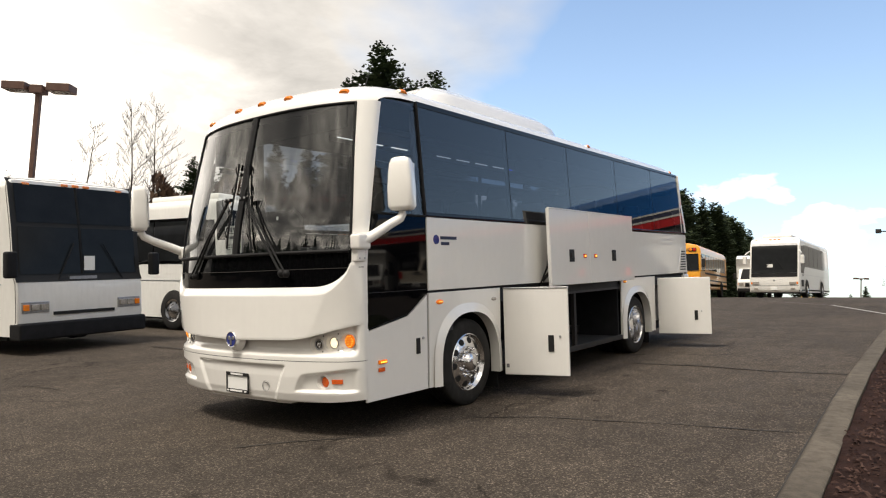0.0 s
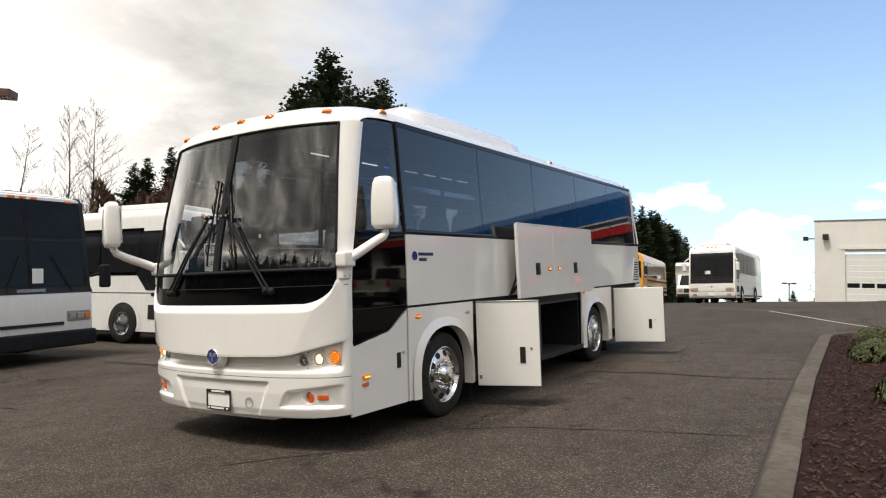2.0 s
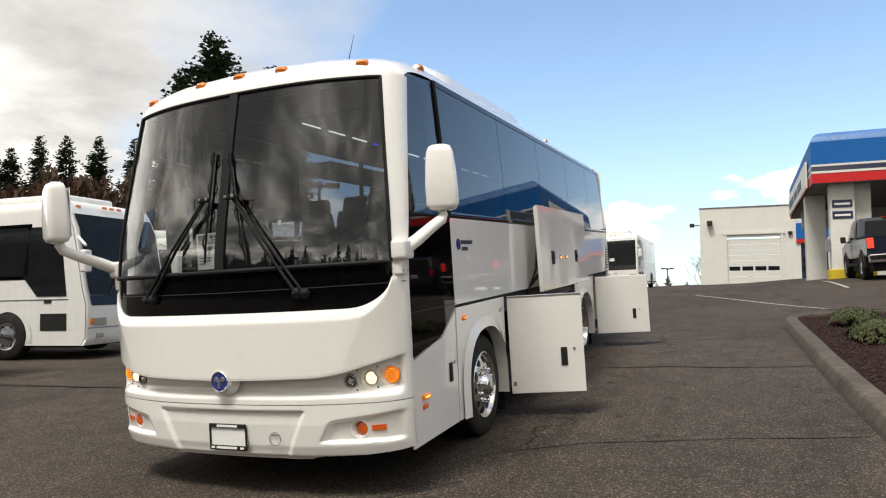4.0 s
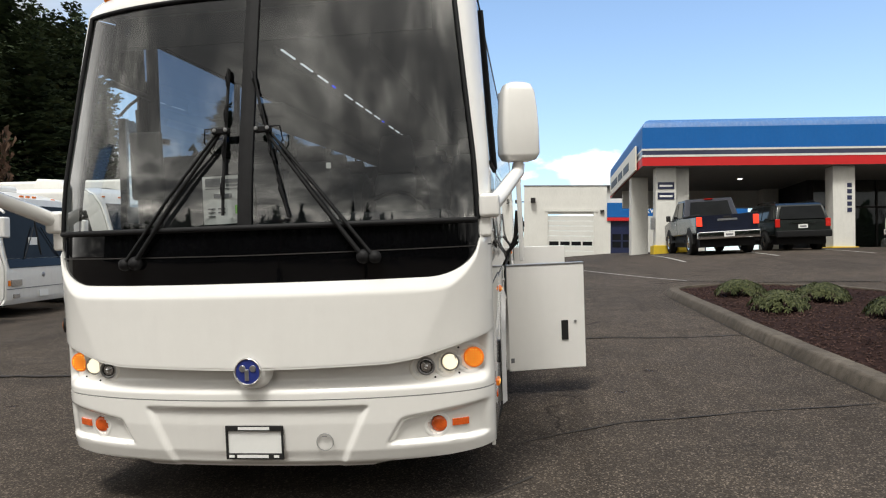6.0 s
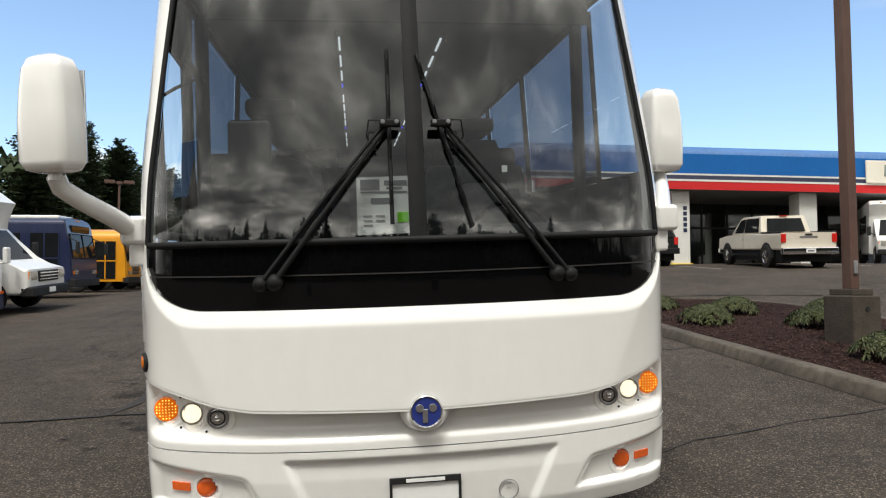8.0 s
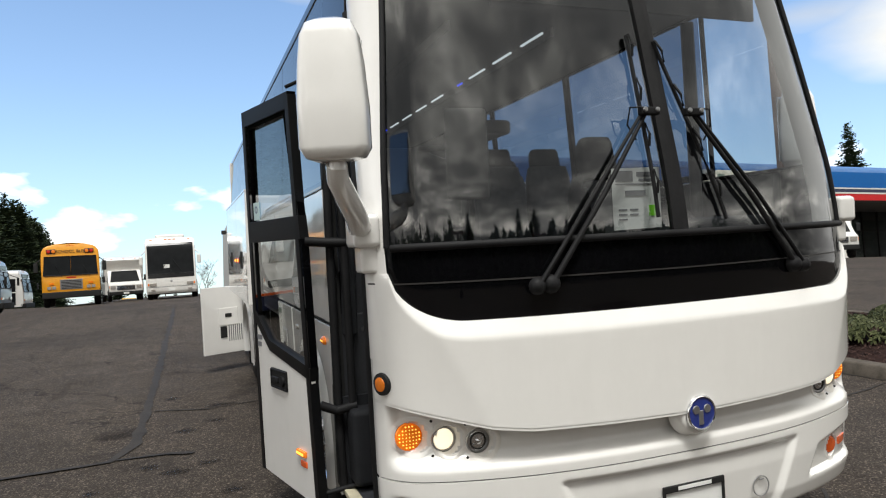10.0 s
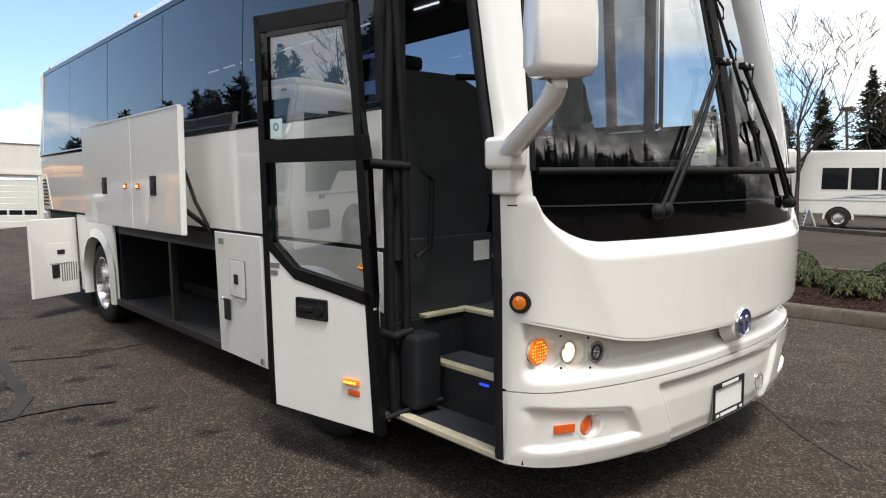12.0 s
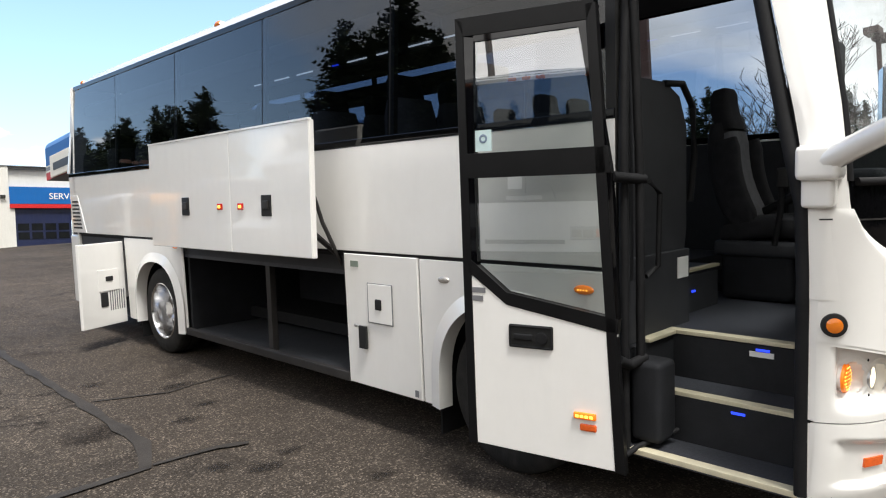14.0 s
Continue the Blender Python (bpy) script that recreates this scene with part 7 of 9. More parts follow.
for z, mt in ((0.506, "lit_amber"), (0.452, "orange_reflector")):
    dl = part("door_lamp" if z > 0.48 else "door_reflector", boxed(-0.046 if z > 0.48 else -0.036, -0.028, 0.095, 0.200 if z > 0.48 else 0.172, z - 0.016, z + 0.016, bevel=0.006), M["amber_soft" if z > 0.48 else mt], door)
    if z > 0.48:
        for i in range(4):
            part("diode", boxed(-0.049, -0.045, 0.108 + i * 0.022, 0.123 + i * 0.022, z - 0.006, z + 0.006), M["lit_amber"], dl)
part("door_sticker", boxed(-0.024, -0.0205, 0.594, 0.679, 1.726, 1.826), M["sky_sticker"], door)
part("sticker_mark", lathe([(0, 0.022), (0.001, 0.021), (0.0012, 0.012), (0.0002, 0.011)], (-0.0245, 0.636, 1.785), (-1, 0, 0), 16), M["silver_blue"], door)
for z, w in ((1.058, 0.089), (1.018, 0.075)):
    part("door_text_bar", boxed(-0.0325, -0.0295, 0.729 - w, 0.722, z - 0.013, z + 0.013), M["ink"], door)
part("round_side_lamp_base", lathe([(0, 0.046), (0.014, 0.043), (0.017, 0.028), (0.015, 0.025)], (-1.225, 0.300, 1.008), (-0.90, -0.42, 0), 24), M["ink_black"], bus)
part("round_side_lamp", lathe([(0.011, 0.0295), (0.019, 0.028), (0.023, 0.017), (0.024, 0)], (-1.225, 0.300, 1.008), (-0.90, -0.42, 0), 24), M["orange_lens"], bus, "round amber side lamp")
# lower corner skin beside the steps, both sides
for sg in (-1, 1):
    bm = bmesh.new()
    for z0, z1 in ((0.315, 0.628), (0.640, 0.94), (0.94, 1.10), (1.10, 1.42)):
        a0, a1 = front(sg, z0, -0.002 if z0 > 0.9 else 0.002), front(sg, z1, -0.002 if z0 > 0.9 else 0.002)
        q = [bm.verts.new(v) for v in (a0, a1, Vector((sg * table(z1, HALF_W), a1.y + 0.035, z1)), Vector((sg * table(z0, HALF_W), a0.y + 0.035, z0)))]
        bm.faces.new(q)
        q2 = [bm.verts.new(v) for v in (q[3].co, q[2].co, q[2].co - Vector((sg * 0.06, -0.01, 0)), q[3].co - Vector((sg * 0.06, -0.01, 0)))]
        bm.faces.new(q2)
    part("corner_skin", bm, M["white"], bus)
# headlight well closing sheet so that no light leaks in from the front
part("front_bulkhead", front_patch(-0.985, 0.985, 30, lambda s: 0.30, lambda s: 1.52, 4, lambda s, z: 0.10, 0.01), M["charcoal"], bus)


# ---- the buildings ----
def building_piece(owner, name, dims, mt, bevel=0.0, label=""):
    return part(name, boxed(*dims, bevel=bevel), M[mt], owner, label)


CAN = pose(6.39, 26.45, 2.30, 0, 0, -1)
shop = thing("canopy_building", "bus dealer building with blue and red canopy fascia on white columns", "building", CAN, kind="structure")
LEN, DEP = 44.0, 12.8
ZB, ZT = 3.70, 5.78


def fascia(prof, x0, x1, y0, name, mt):
    """Front fascia band: profile of (outward, z), with both ends closed, mitred at the west corner."""
    bm = bmesh.new()
    rows = []
    for x, along in ((x0, "front"), (x1, "front")):
        rows.append([bm.verts.new((x - (o if x == x0 else 0), y0 - o, z)) for o, z in prof])
    west = [bm.verts.new((x0 - o, y0 + DEP, z)) for o, z in prof]
    for i in range(len(prof) - 1):
        bm.faces.new((rows[0][i], rows[1][i], rows[1][i + 1], rows[0][i + 1]))
        bm.faces.new((west[i], rows[0][i], rows[0][i + 1], west[i + 1]))
    return part(name, bm, M[mt], shop)


fascia([(0.0, ZB), (0.0, 4.08)], 0, LEN, 0, "red_band", "red_stripe")
fascia([(0.0, 4.08), (0.012, 4.08), (0.012, 4.17), (0.0, 4.17)], 0, LEN, 0, "white_band", "stucco")
fascia([(0.0, 4.17), (0.0, 4.36)], 0, LEN, 0, "navy_band", "navy")
fascia([(0.0, 4.36), (0.012, 4.36), (0.012, 4.44), (0.0, 4.44)], 0, LEN, 0, "white_band", "stucco")
fascia([(0.0, 4.44), (0.0, 5.36)], 0, LEN, 0, "blue_band", "blue_fascia")
fascia([(0.0, 5.36), (-0.05, 5.52), (-0.16, 5.66), (-0.32, 5.75), (-0.6, 5.78)], 0, LEN, 0, "blue_top", "blue_top")
building_piece(shop, "flat_roof", (0.4, LEN, 0.4, DEP, 5.55, 5.70), "soffit")
building_piece(shop, "soffit", (0.02, LEN, 0.02, DEP, ZB, ZB + 0.08), "soffit")
building_piece(shop, "canopy_lamp", (5.12, 5.28, 4.1, 4.3, ZB - 0.04, ZB - 0.004), "ceiling_lit")
# columns: a wide pair at the corner, then singles
for x0, x1, y0, y1, guard in ((0.64, 1.50, 0.45, 1.15, True), (1.52, 2.10, 0.75, 1.35, True), (7.85, 8.72, 0.4, 1.2, True), (14.2, 15.1, 0.4, 1.2, False), (20.8, 21.6, 0.4, 1.2, False), (27.3, 28.1, 0.4, 1.2, False),
                              (0.02, 0.80, 3.5, 4.3, False), (7.5, 8.3, 8.2, 8.95, False)):
    c = building_piece(shop, "column", (x0, x1, y0, y1, -0.9, ZB), "stucco", 0.02)
    if guard:
        building_piece(c, "yellow_guard", (x0 - 0.10, x1 + 0.10, y0 - 0.10, y1 + 0.10, -0.9, 0.30), "yellow_paint", 0.03)
for i in range(5):
    building_piece(shop, "house_number_bar", (8.40, 8.58, 0.385, 0.398, 1.75 + i * 0.26, 1.93 + i * 0.26), "navy")
for z, mt in ((2.75, "navy"), (2.30, "navy")):
    building_piece(shop, "column_sign", (0.72, 1.42, 0.43, 0.448, z, z + 0.30), mt)
    building_piece(shop, "column_sign_bar", (0.80, 1.34, 0.418, 0.429, z + 0.10, z + 0.18), "paper")
building_piece(shop, "service_box", (0.45, 0.62, 0.48, 0.66, 1.0, 1.5), "steel")
# shop front under the canopy
building_piece(shop, "back_wall", (8.4, LEN, 9.2, 9.4, -0.3, ZB), "soffit")
building_piece(shop, "canopy_back_beam", (0.3, 8.4, 9.0, 9.35, 2.75, ZB), "stucco")
building_piece(shop, "drive_through_far_wall", (2.2, 6.4, 16.2, 16.4, -0.3, 2.9), "stucco")
for i in range(24):
    x = 8.7 + i * 1.45
    building_piece(shop, "shop_mullion", (x, x + 0.08, 4.9, 5.0, -0.2, ZB), "dark_frame")
    if x + 1.45 < LEN:
        part("shop_pane", boxed(x + 0.08, x + 1.45, 4.945, 4.955, 0.35, ZB), M["glass_front"], shop, "dark shop glass", smooth=0)
for z in (0.30, 2.35):
    building_piece(shop, "shop_transom", (8.7, LEN, 4.89, 5.01, z, z + 0.09), "dark_frame")
building_piece(shop, "shop_plinth", (8.6, LEN, 4.85, 5.05, -0.3, 0.30), "soffit")
building_piece(shop, "shop_side_wall", (8.5, 8.7, 4.9, 9.3, -0.3, ZB), "shop_dark")
building_piece(shop, "kerb_of_walk", (8.5, LEN, 3.3, 3.5, -0.3, 0.32), "concrete")
# name board: plain shapes for the dealer's mark and name
board = building_piece(shop, "name_board", (17.3, 25.7, -0.12, -0.03, 4.16, 5.26), "sign_white", 0.04, "cream name board with black bars")
part("board_mark", prism([(18.2, 4.50), (18.95, 4.42), (19.1, 4.62), (18.8, 4.70), (18.7, 5.05), (18.25, 5.05)], "y", -0.135, -0.12), M["sign_green"], board)
for x0, x1 in ((19.4, 21.9), (22.2, 23.4), (23.7, 25.4)):
    building_piece(board, "lettering_bar", (x0, x1, -0.133, -0.121, 4.52, 4.88), "sign_black")
bd2 = building_piece(shop, "name_board", (-0.12, -0.03, 1.3, 11.6, 3.70, 4.82), "sign_white", 0.04, "cream name board with black bars")
for y0, y1 in ((3.4, 5.4), (5.9, 7.6), (8.1, 11.0)):
    building_piece(bd2, "lettering_bar", (-0.133, -0.121, y0, y1, 4.02, 4.40), "sign_black")

# white workshop at the far end
WS = pose(1.32, 54.0, 3.90, 0, 0, 0)
work = thing("workshop_building", "plain white workshop with a sectional garage door", "building", WS, kind="structure")
ZG = -1.5
building_piece(work, "front_wall", (0, 2.0, 0, 0.3, ZG, 4.78), "stucco")
building_piece(work, "front_wall", (5.78, 6.85, 0, 0.3, ZG, 4.78), "stucco")
building_piece(work, "wall_over_door", (2.0, 5.78, 0.002, 0.3, 2.42, 4.78), "stucco")
building_piece(work, "side_wall", (0, 0.3, 0.3, 14, ZG, 4.78), "stucco")
building_piece(work, "roof", (0.1, 18, 0.1, 14, 4.6, 4.74), "soffit")
building_piece(work, "parapet_cap", (-0.05, 18.0, -0.05, 0.35, 4.78, 4.84), "soffit")
building_piece(work, "door_frame", (1.80, 2.0, -0.06, 0.0, ZG, 2.62), "stucco")
building_piece(work, "door_frame", (5.78, 5.98, -0.06, 0.0, ZG, 2.62), "stucco")
building_piece(work, "door_head", (1.72, 6.06, -0.09, 0.0, 2.62, 2.82), "stucco")
for i in range(9):
    z = ZG + 0.42 * i
    if i == 3:
        row = building_piece(work, "door_section", (2.0, 5.78, 0.10, 0.15, z, z + 0.41), "garage_door")
        for j in range(4):
            building_piece(row, "door_light", (2.12 + j * 0.92, 2.90 + j * 0.92, 0.085, 0.098, z + 0.04, z + 0.36), "glass_far")
    else:
        building_piece(work, "door_section", (2.0, 5.78, 0.10, 0.15, z, z + 0.405), "garage_door", 0.01)
fl = building_piece(work, "wall_lamp", (0.55, 0.95, -0.45, -0.12, 3.35, 3.75), "dark_frame", 0.03)
building_piece(work, "lamp_bracket", (0.70, 0.80, -0.14, 0.0, 3.45, 3.65), "dark_frame")
building_piece(work, "corner_lamp", (-0.75, -0.40, -0.2, 0.1, 3.3, 3.6), "dark_frame", 0.03)
building_piece(work, "corner_lamp_arm", (-0.42, 0.0, -0.05, 0.05, 3.40, 3.48), "dark_frame")
building_piece(work, "alarm_bell", (6.3, 6.6, -0.2, 0.0, 2.55, 2.75), "dark_frame", 0.02)
# blue service bay
building_piece(work, "service_fascia", (6.85, 18, -0.12, 0.3, 2.15, 3.35), "blue_fascia")
building_piece(work, "service_red", (6.85, 18, -0.13, 0.3, 1.85, 2.13), "red_stripe")
building_piece(work, "wall_over_service", (6.85, 18, 0.31, 0.5, 1.0, 4.78), "stucco")
for x0 in (7.15, 11.2):
    bay = building_piece(work, "service_door", (x0, x0 + 3.6, 0.12, 0.17, ZG, 1.84), "navy")
    for r in range(2):
        for j in range(4):
            building_piece(bay, "door_light", (x0 + 0.15 + j * 0.86, x0 + 0.85 + j * 0.86, 0.10, 0.118, -0.35 + r * 0.62, 0.15 + r * 0.62), "glass_far")
    building_piece(work, "bay_pier", (x0 - 0.3, x0, 0.0, 0.3, ZG, 1.84), "stucco")
cu = bpy.data.curves.new("service_sign", "FONT")
cu.body = "SERVICE"
cu.size, cu.extrude, cu.align_x = 0.62, 0.01, "LEFT"
sgn = new("service_sign", cu)
sgn.data.materials.append(M["paper"])
sgn.parent = work
sgn.matrix_basis = pose(9.3, -0.14, 2.50, 90, 0, 0)


# ---- parked vehicles ----
def wheel_part(parent, x, y, r, w, out, mt="steel"):
    """One road wheel of a parked vehicle; out is +1 or -1 along x."""
    t = part("wheel", lathe([(-w / 2, r * 0.62), (-w / 2, r * 0.88), (-w * 0.38, r), (w * 0.38, r), (w / 2, r * 0.88), (w / 2, r * 0.62)], (0, 0, 0), (out, 0, 0), 24, close=True), M["tyre"], parent,
             m=Matrix.Translation((x, y, r)))
    part("rim", lathe([(w * 0.42, r * 0.64), (w * 0.46, r * 0.60), (w * 0.38, r * 0.52), (w * 0.36, r * 0.42), (w * 0.42, r * 0.30), (w * 0.45, r * 0.12), (w * 0.46, 0)], (0, 0, 0), (out, 0, 0), 24), M[mt], t)
    for i in range(6):
        a = i * 1.047
        part("rim_hole", lathe([(0, r * 0.075), (0.004, 0)], (out * (w * 0.38), r * 0.47 * math.cos(a), r * 0.47 * math.sin(a)), (out, 0, 0), 8), M["ink_black"], t)


def windows_row(v, ys, z0, z1, hw, mt="glass_far", side=(-1, 1), gap=0.06):
    for sg in side:
        for a, b in zip(ys, ys[1:]):
            bm = boxed(min(sg * hw, sg * (hw + 0.012)), max(sg * hw, sg * (hw + 0.012)), a + gap / 2, b - gap / 2, z0, z1)
            part("window", bm, M[mt], v, smooth=0)


def lamp(v, name, x, y, z, w, h, mt, face=-1):
    part(name, boxed(x - w / 2, x + w / 2, min(y, y + face * 0.03), max(y, y + face * 0.03), z - h / 2, z + h / 2, bevel=0.008), M[mt], v)


def shell(levels, L2, rear_in=0.12, bevel=0.05):
    """Body of a bus from levels of (height, half width, front y): straight along its length, rounded at the eaves."""
    bm = bmesh.new()
    ring = []
    for y_of in (lambda l: l[2], lambda l: l[2] + 0.5, lambda l: L2 - rear_in * max(0.0, l[0] - 1.0)):
        ring.append([[bm.verts.new((sg * l[1], y_of(l), l[0])) for l in levels] for sg in (-1, 1)])
    n = len(levels)
    for a, b in zip(ring, ring[1:]):
        for sd in (0, 1):
            for i in range(n - 1):
                bm.faces.new((a[sd][i], a[sd][i + 1], b[sd][i + 1], b[sd][i]))
        bm.faces.new((a[0][n - 1], a[1][n - 1], b[1][n - 1], b[0][n - 1]))
        bm.faces.new((a[0][0], a[1][0], b[1][0], b[0][0]))
    for r in (ring[0], ring[-1]):
        for i in range(n - 1):
            bm.faces.new((r[0][i], r[1][i], r[1][i + 1], r[0][i + 1]))
    bm.edges.ensure_lookup_table()
    front_edges = [e for r in (ring[0], ring[-1]) for sd in (0, 1) for v0, v1 in zip(r[sd], r[sd][1:]) for e in v0.link_edges if e.other_vert(v0) is v1]
    bmesh.ops.bevel(bm, geom=front_edges, offset=bevel, segments=3, affect="EDGES", profile=0.5)
    return bm


def eaves(hw, H, r, crown=0.05):
    """Rounded shoulder from the wall to the crowned roof, as (height, half width)."""
    return [(H - crown - r + r * math.sin(radians(a)), hw - r + r * math.cos(radians(a))) for a in (0, 22, 45, 68, 88)] + [(H - crown * 0.4, hw * 0.5), (H, hw * 0.08)]


def coach(m, label, style, group="parked buses"):
    """A long parked coach; its front is at y = 0 and looks to -y."""
    v = thing("parked_coach", label, "coach bus", m, group=group)
    H, L2, hw = {"square": (3.32, 12.0, 1.28), "tall": (3.48, 11.0, 1.26), "low": (2.98, 9.2, 1.25), "round": (3.38, 11.0, 1.26)}[style]
    if style == "square":      # upright split windscreens, dark bumper
        prof = [(0.10, 0.34), (0.0, 0.62), (0.02, 1.30), (0.10, 1.45), (0.20, 2.35), (0.34, 3.20), (0.62, H), (L2 - 0.3, H), (L2, 3.1), (L2, 0.45)]
    else:
        prof = [(0.12, 0.30), (0.02, 0.45), (0.0, 1.15), (0.10, 1.5), (0.34, 2.8), (0.62, H - 0.1), (1.0, H), (L2 - 0.4, H), (L2, 3.0), (L2, 0.45)]
    nose = sorted([(q[1], q[0]) for q in prof[:7]])
    levels = [(q[1], hw, q[0]) for q in prof[:7] if q[1] < H - 0.32]
    levels += [(z, x, table(z, nose)) for z, x in eaves(hw, H, 0.24)]
    part("body", shell(levels, L2), M["white_far"], v)
    # black box added below the skirts, standing in for shade under the body
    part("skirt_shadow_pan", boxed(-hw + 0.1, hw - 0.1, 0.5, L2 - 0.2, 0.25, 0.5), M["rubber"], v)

    def on_front(z):
        return table(z, sorted([(p[1], p[0]) for p in prof[:7]]))

    def front_glass(x0, x1, z0, z1, mt="glass_far", name="windscreen"):
        bm = bmesh.new()
        rows2 = []
        for j in range(17):
            z = z0 + (z1 - z0) * j / 16
            y = on_front(z) - (0.012 if name == "black_band" else 0.024)
            rows2.append([bm.verts.new((x, y, z)) for x in [x0 + (x1 - x0) * i / 6 for i in range(7)]])
        for a, b in zip(rows2, rows2[1:]):
            for i in range(6):
                bm.faces.new((a[i], a[i + 1], b[i + 1], b[i]))
        part(name, bm, M[mt], v, smooth=60)
    e = hw - 0.10
    if style == "square":
        for x0, x1 in ((-e, -0.03), (0.03, e)):
            front_glass(x0, x1, 1.46, 2.34)
            front_glass(x0, x1, 2.42, 3.14)
        front_glass(-e - 0.10, e + 0.10, 1.32, 3.24, "ink_black", "black_band")
        part("front_bumper", boxed(-hw - 0.01, hw + 0.01, -0.10, 0.25, 0.27, 0.58, bevel=0.04), M["rubber"], v)
        part("grille_slot", boxed(-0.62, 0.62, -0.02, 0.02, 0.70, 0.76), M["ink_black"], v)
        for sg in (-1, 1):
            part("lamp_surround", boxed(min(sg * 0.70, sg * 1.20), max(sg * 0.70, sg * 1.20), -0.015, 0.03, 0.76, 0.96, bevel=0.01), M["steel"], v)
            for x in (0.80, 0.97):
                lamp(v, "headlamp", sg * x, -0.015, 0.86, 0.14, 0.11, "clear_lens")
            lamp(v, "turn_lamp", sg * 1.13, -0.015, 0.86, 0.10, 0.11, "orange_lens")
        part("maker_bar", boxed(-0.28, 0.28, on_front(1.39) - 0.03, on_front(1.39), 1.355, 1.415), M["steel"], v)
        part("dash_paper", boxed(0.04, 0.26, on_front(1.52) - 0.030, on_front(1.52) - 0.024, 1.52, 1.80), M["paper"], v)
        part("wiper", tube([(-0.5, 0.04, 1.34), (-0.15, 0.10, 2.05)], 0.012, 6), M["rubber"], v)
        part("wiper", tube([(0.85, 0.04, 1.34), (0.45, 0.10, 2.05)], 0.012, 6), M["rubber"], v)
        part("centre_strip", tube([(0, on_front(1.46) - 0.02, 1.46), (0, on_front(3.15) - 0.02, 3.15)], 0.025, 6), M["rubber"], v)
    else:
        front_glass(-e, e, 1.36, H - 0.36)
        front_glass(-e, e, 1.14, 1.35, "black_gloss", "black_band")
        part("centre_strip", tube([(0, on_front(1.42) - 0.02, 1.42), (0, on_front(H - 0.4) - 0.02, H - 0.4)], 0.022, 6), M["rubber"], v)
        for sg in (-1, 1):
            lamp(v, "headlamp", sg * 0.92, on_front(0.80) - 0.0, 0.80, 0.34, 0.15, "clear_lens")
            lamp(v, "turn_lamp", sg * 1.14, on_front(0.80) + 0.02, 0.80, 0.08, 0.13, "orange_lens")
            lamp(v, "fog_lamp", sg * 0.92, on_front(0.5) - 0.0, 0.50, 0.20, 0.09, "clear_lens")
            part("wiper", tube([(sg * 0.62, on_front(1.36) - 0.04, 1.34), (sg * 0.12, on_front(2.0) - 0.05, 2.1)], 0.013, 6), M["rubber"], v)
        part("front_plate", boxed(-0.16, 0.16, on_front(0.5) - 0.02, on_front(0.5), 0.43, 0.58), M["paper"], v)
        part("bumper_line", boxed(-hw + 0.04, hw - 0.04, on_front(0.66) - 0.006, on_front(0.66) + 0.02, 0.655, 0.672), M["ink"], v)
        part("badge", lathe([(0, 0.06), (0.01, 0.05), (0.011, 0)], (0, on_front(0.95), 0.95), (0, -1, 0), 16), M["steel"], v)
        part("window_paper", boxed(-0.36, -0.06, on_front(1.7) - 0.030, on_front(1.7) - 0.024, 1.52, 1.85), M["paper"], v)
        part("roof_pod", boxed(-0.75, 0.75, 1.2, 4.0, H - 0.03, H + 0.16, bevel=0.06), M["white_far"], v)
    for x in (-0.95, -0.22, 0, 0.22, 0.95):
        lamp(v, "marker_lamp", x, on_front(H - 0.16) - 0.02 + (0 if abs(x) < 0.5 else 0.02), H - 0.15 if abs(x) < 0.5 else H - 0.18, 0.13, 0.05, "orange_lens")
    ys = [1.55 + 1.55 * i for i in range(7)]
    windows_row(v, [y for y in ys if y < L2 - 0.8], 1.80, min(2.85, H - 0.40), hw)
    for sg in (-1, 1):
        # driver's glass with a slanted lower edge, as dark as the rest
        bm = prism([(0.55, 1.35), (1.35, 1.35), (1.75, 1.80), (1.52, min(2.85, H - 0.40)), (0.72, min(2.85, H - 0.40))], "x", min(sg * hw, sg * (hw + 0.012)), max(sg * hw, sg * (hw + 0.012)))
        part("cab_window", bm, M["glass_far"], v, smooth=0)
        part("window_surround", boxed(min(sg * (hw - 0.01), sg * (hw + 0.005)), max(sg * (hw - 0.01), sg * (hw + 0.005)), 1.5, L2 - 0.9, 1.72, min(2.93, H - 0.34)), M["black_gloss"], v)
        part("belt_line", boxed(min(sg * hw, sg * (hw + 0.008)), max(sg * hw, sg * (hw + 0.008)), 0.5, L2 - 0.3, 1.27, 1.29), M["steel"], v)
        part("grille_box", boxed(min(sg * hw, sg * (hw + 0.01)), max(sg * hw, sg * (hw + 0.01)), 0.55, 1.25, 0.62, 0.98), M["ink_black"], v)
        part("latch", boxed(min(sg * hw, sg * (hw + 0.012)), max(sg * hw, sg * (hw + 0.012)), 0.95, 1.15, 1.20, 1.28), M["ink_black"], v)
        for yw in (2.15, L2 - 3.4):
            wheel_part(v, sg * (hw - 0.09), yw, 0.50, 0.30, sg, "alloy")
            bm = bmesh.new()
            p1, p2 = arc(yw, 0.50, 0.66, -12, 192, 18), arc(yw, 0.50, 0.53, -12, 192, 18)
            for i in range(18):
                bm.faces.new([bm.verts.new((sg * (hw + 0.014), *q)) for q in (p1[i], p1[i + 1], p2[i + 1], p2[i])])
            part("wheel_arch", bm, M["white_far"], v)
            part("arch_shadow", prism(arc(yw, 0.50, 0.55, -10, 190, 16), "x", min(sg * (hw - 0.1), sg * (hw + 0.004)), max(sg * (hw - 0.1), sg * (hw + 0.004))), M["ink_black"], v)
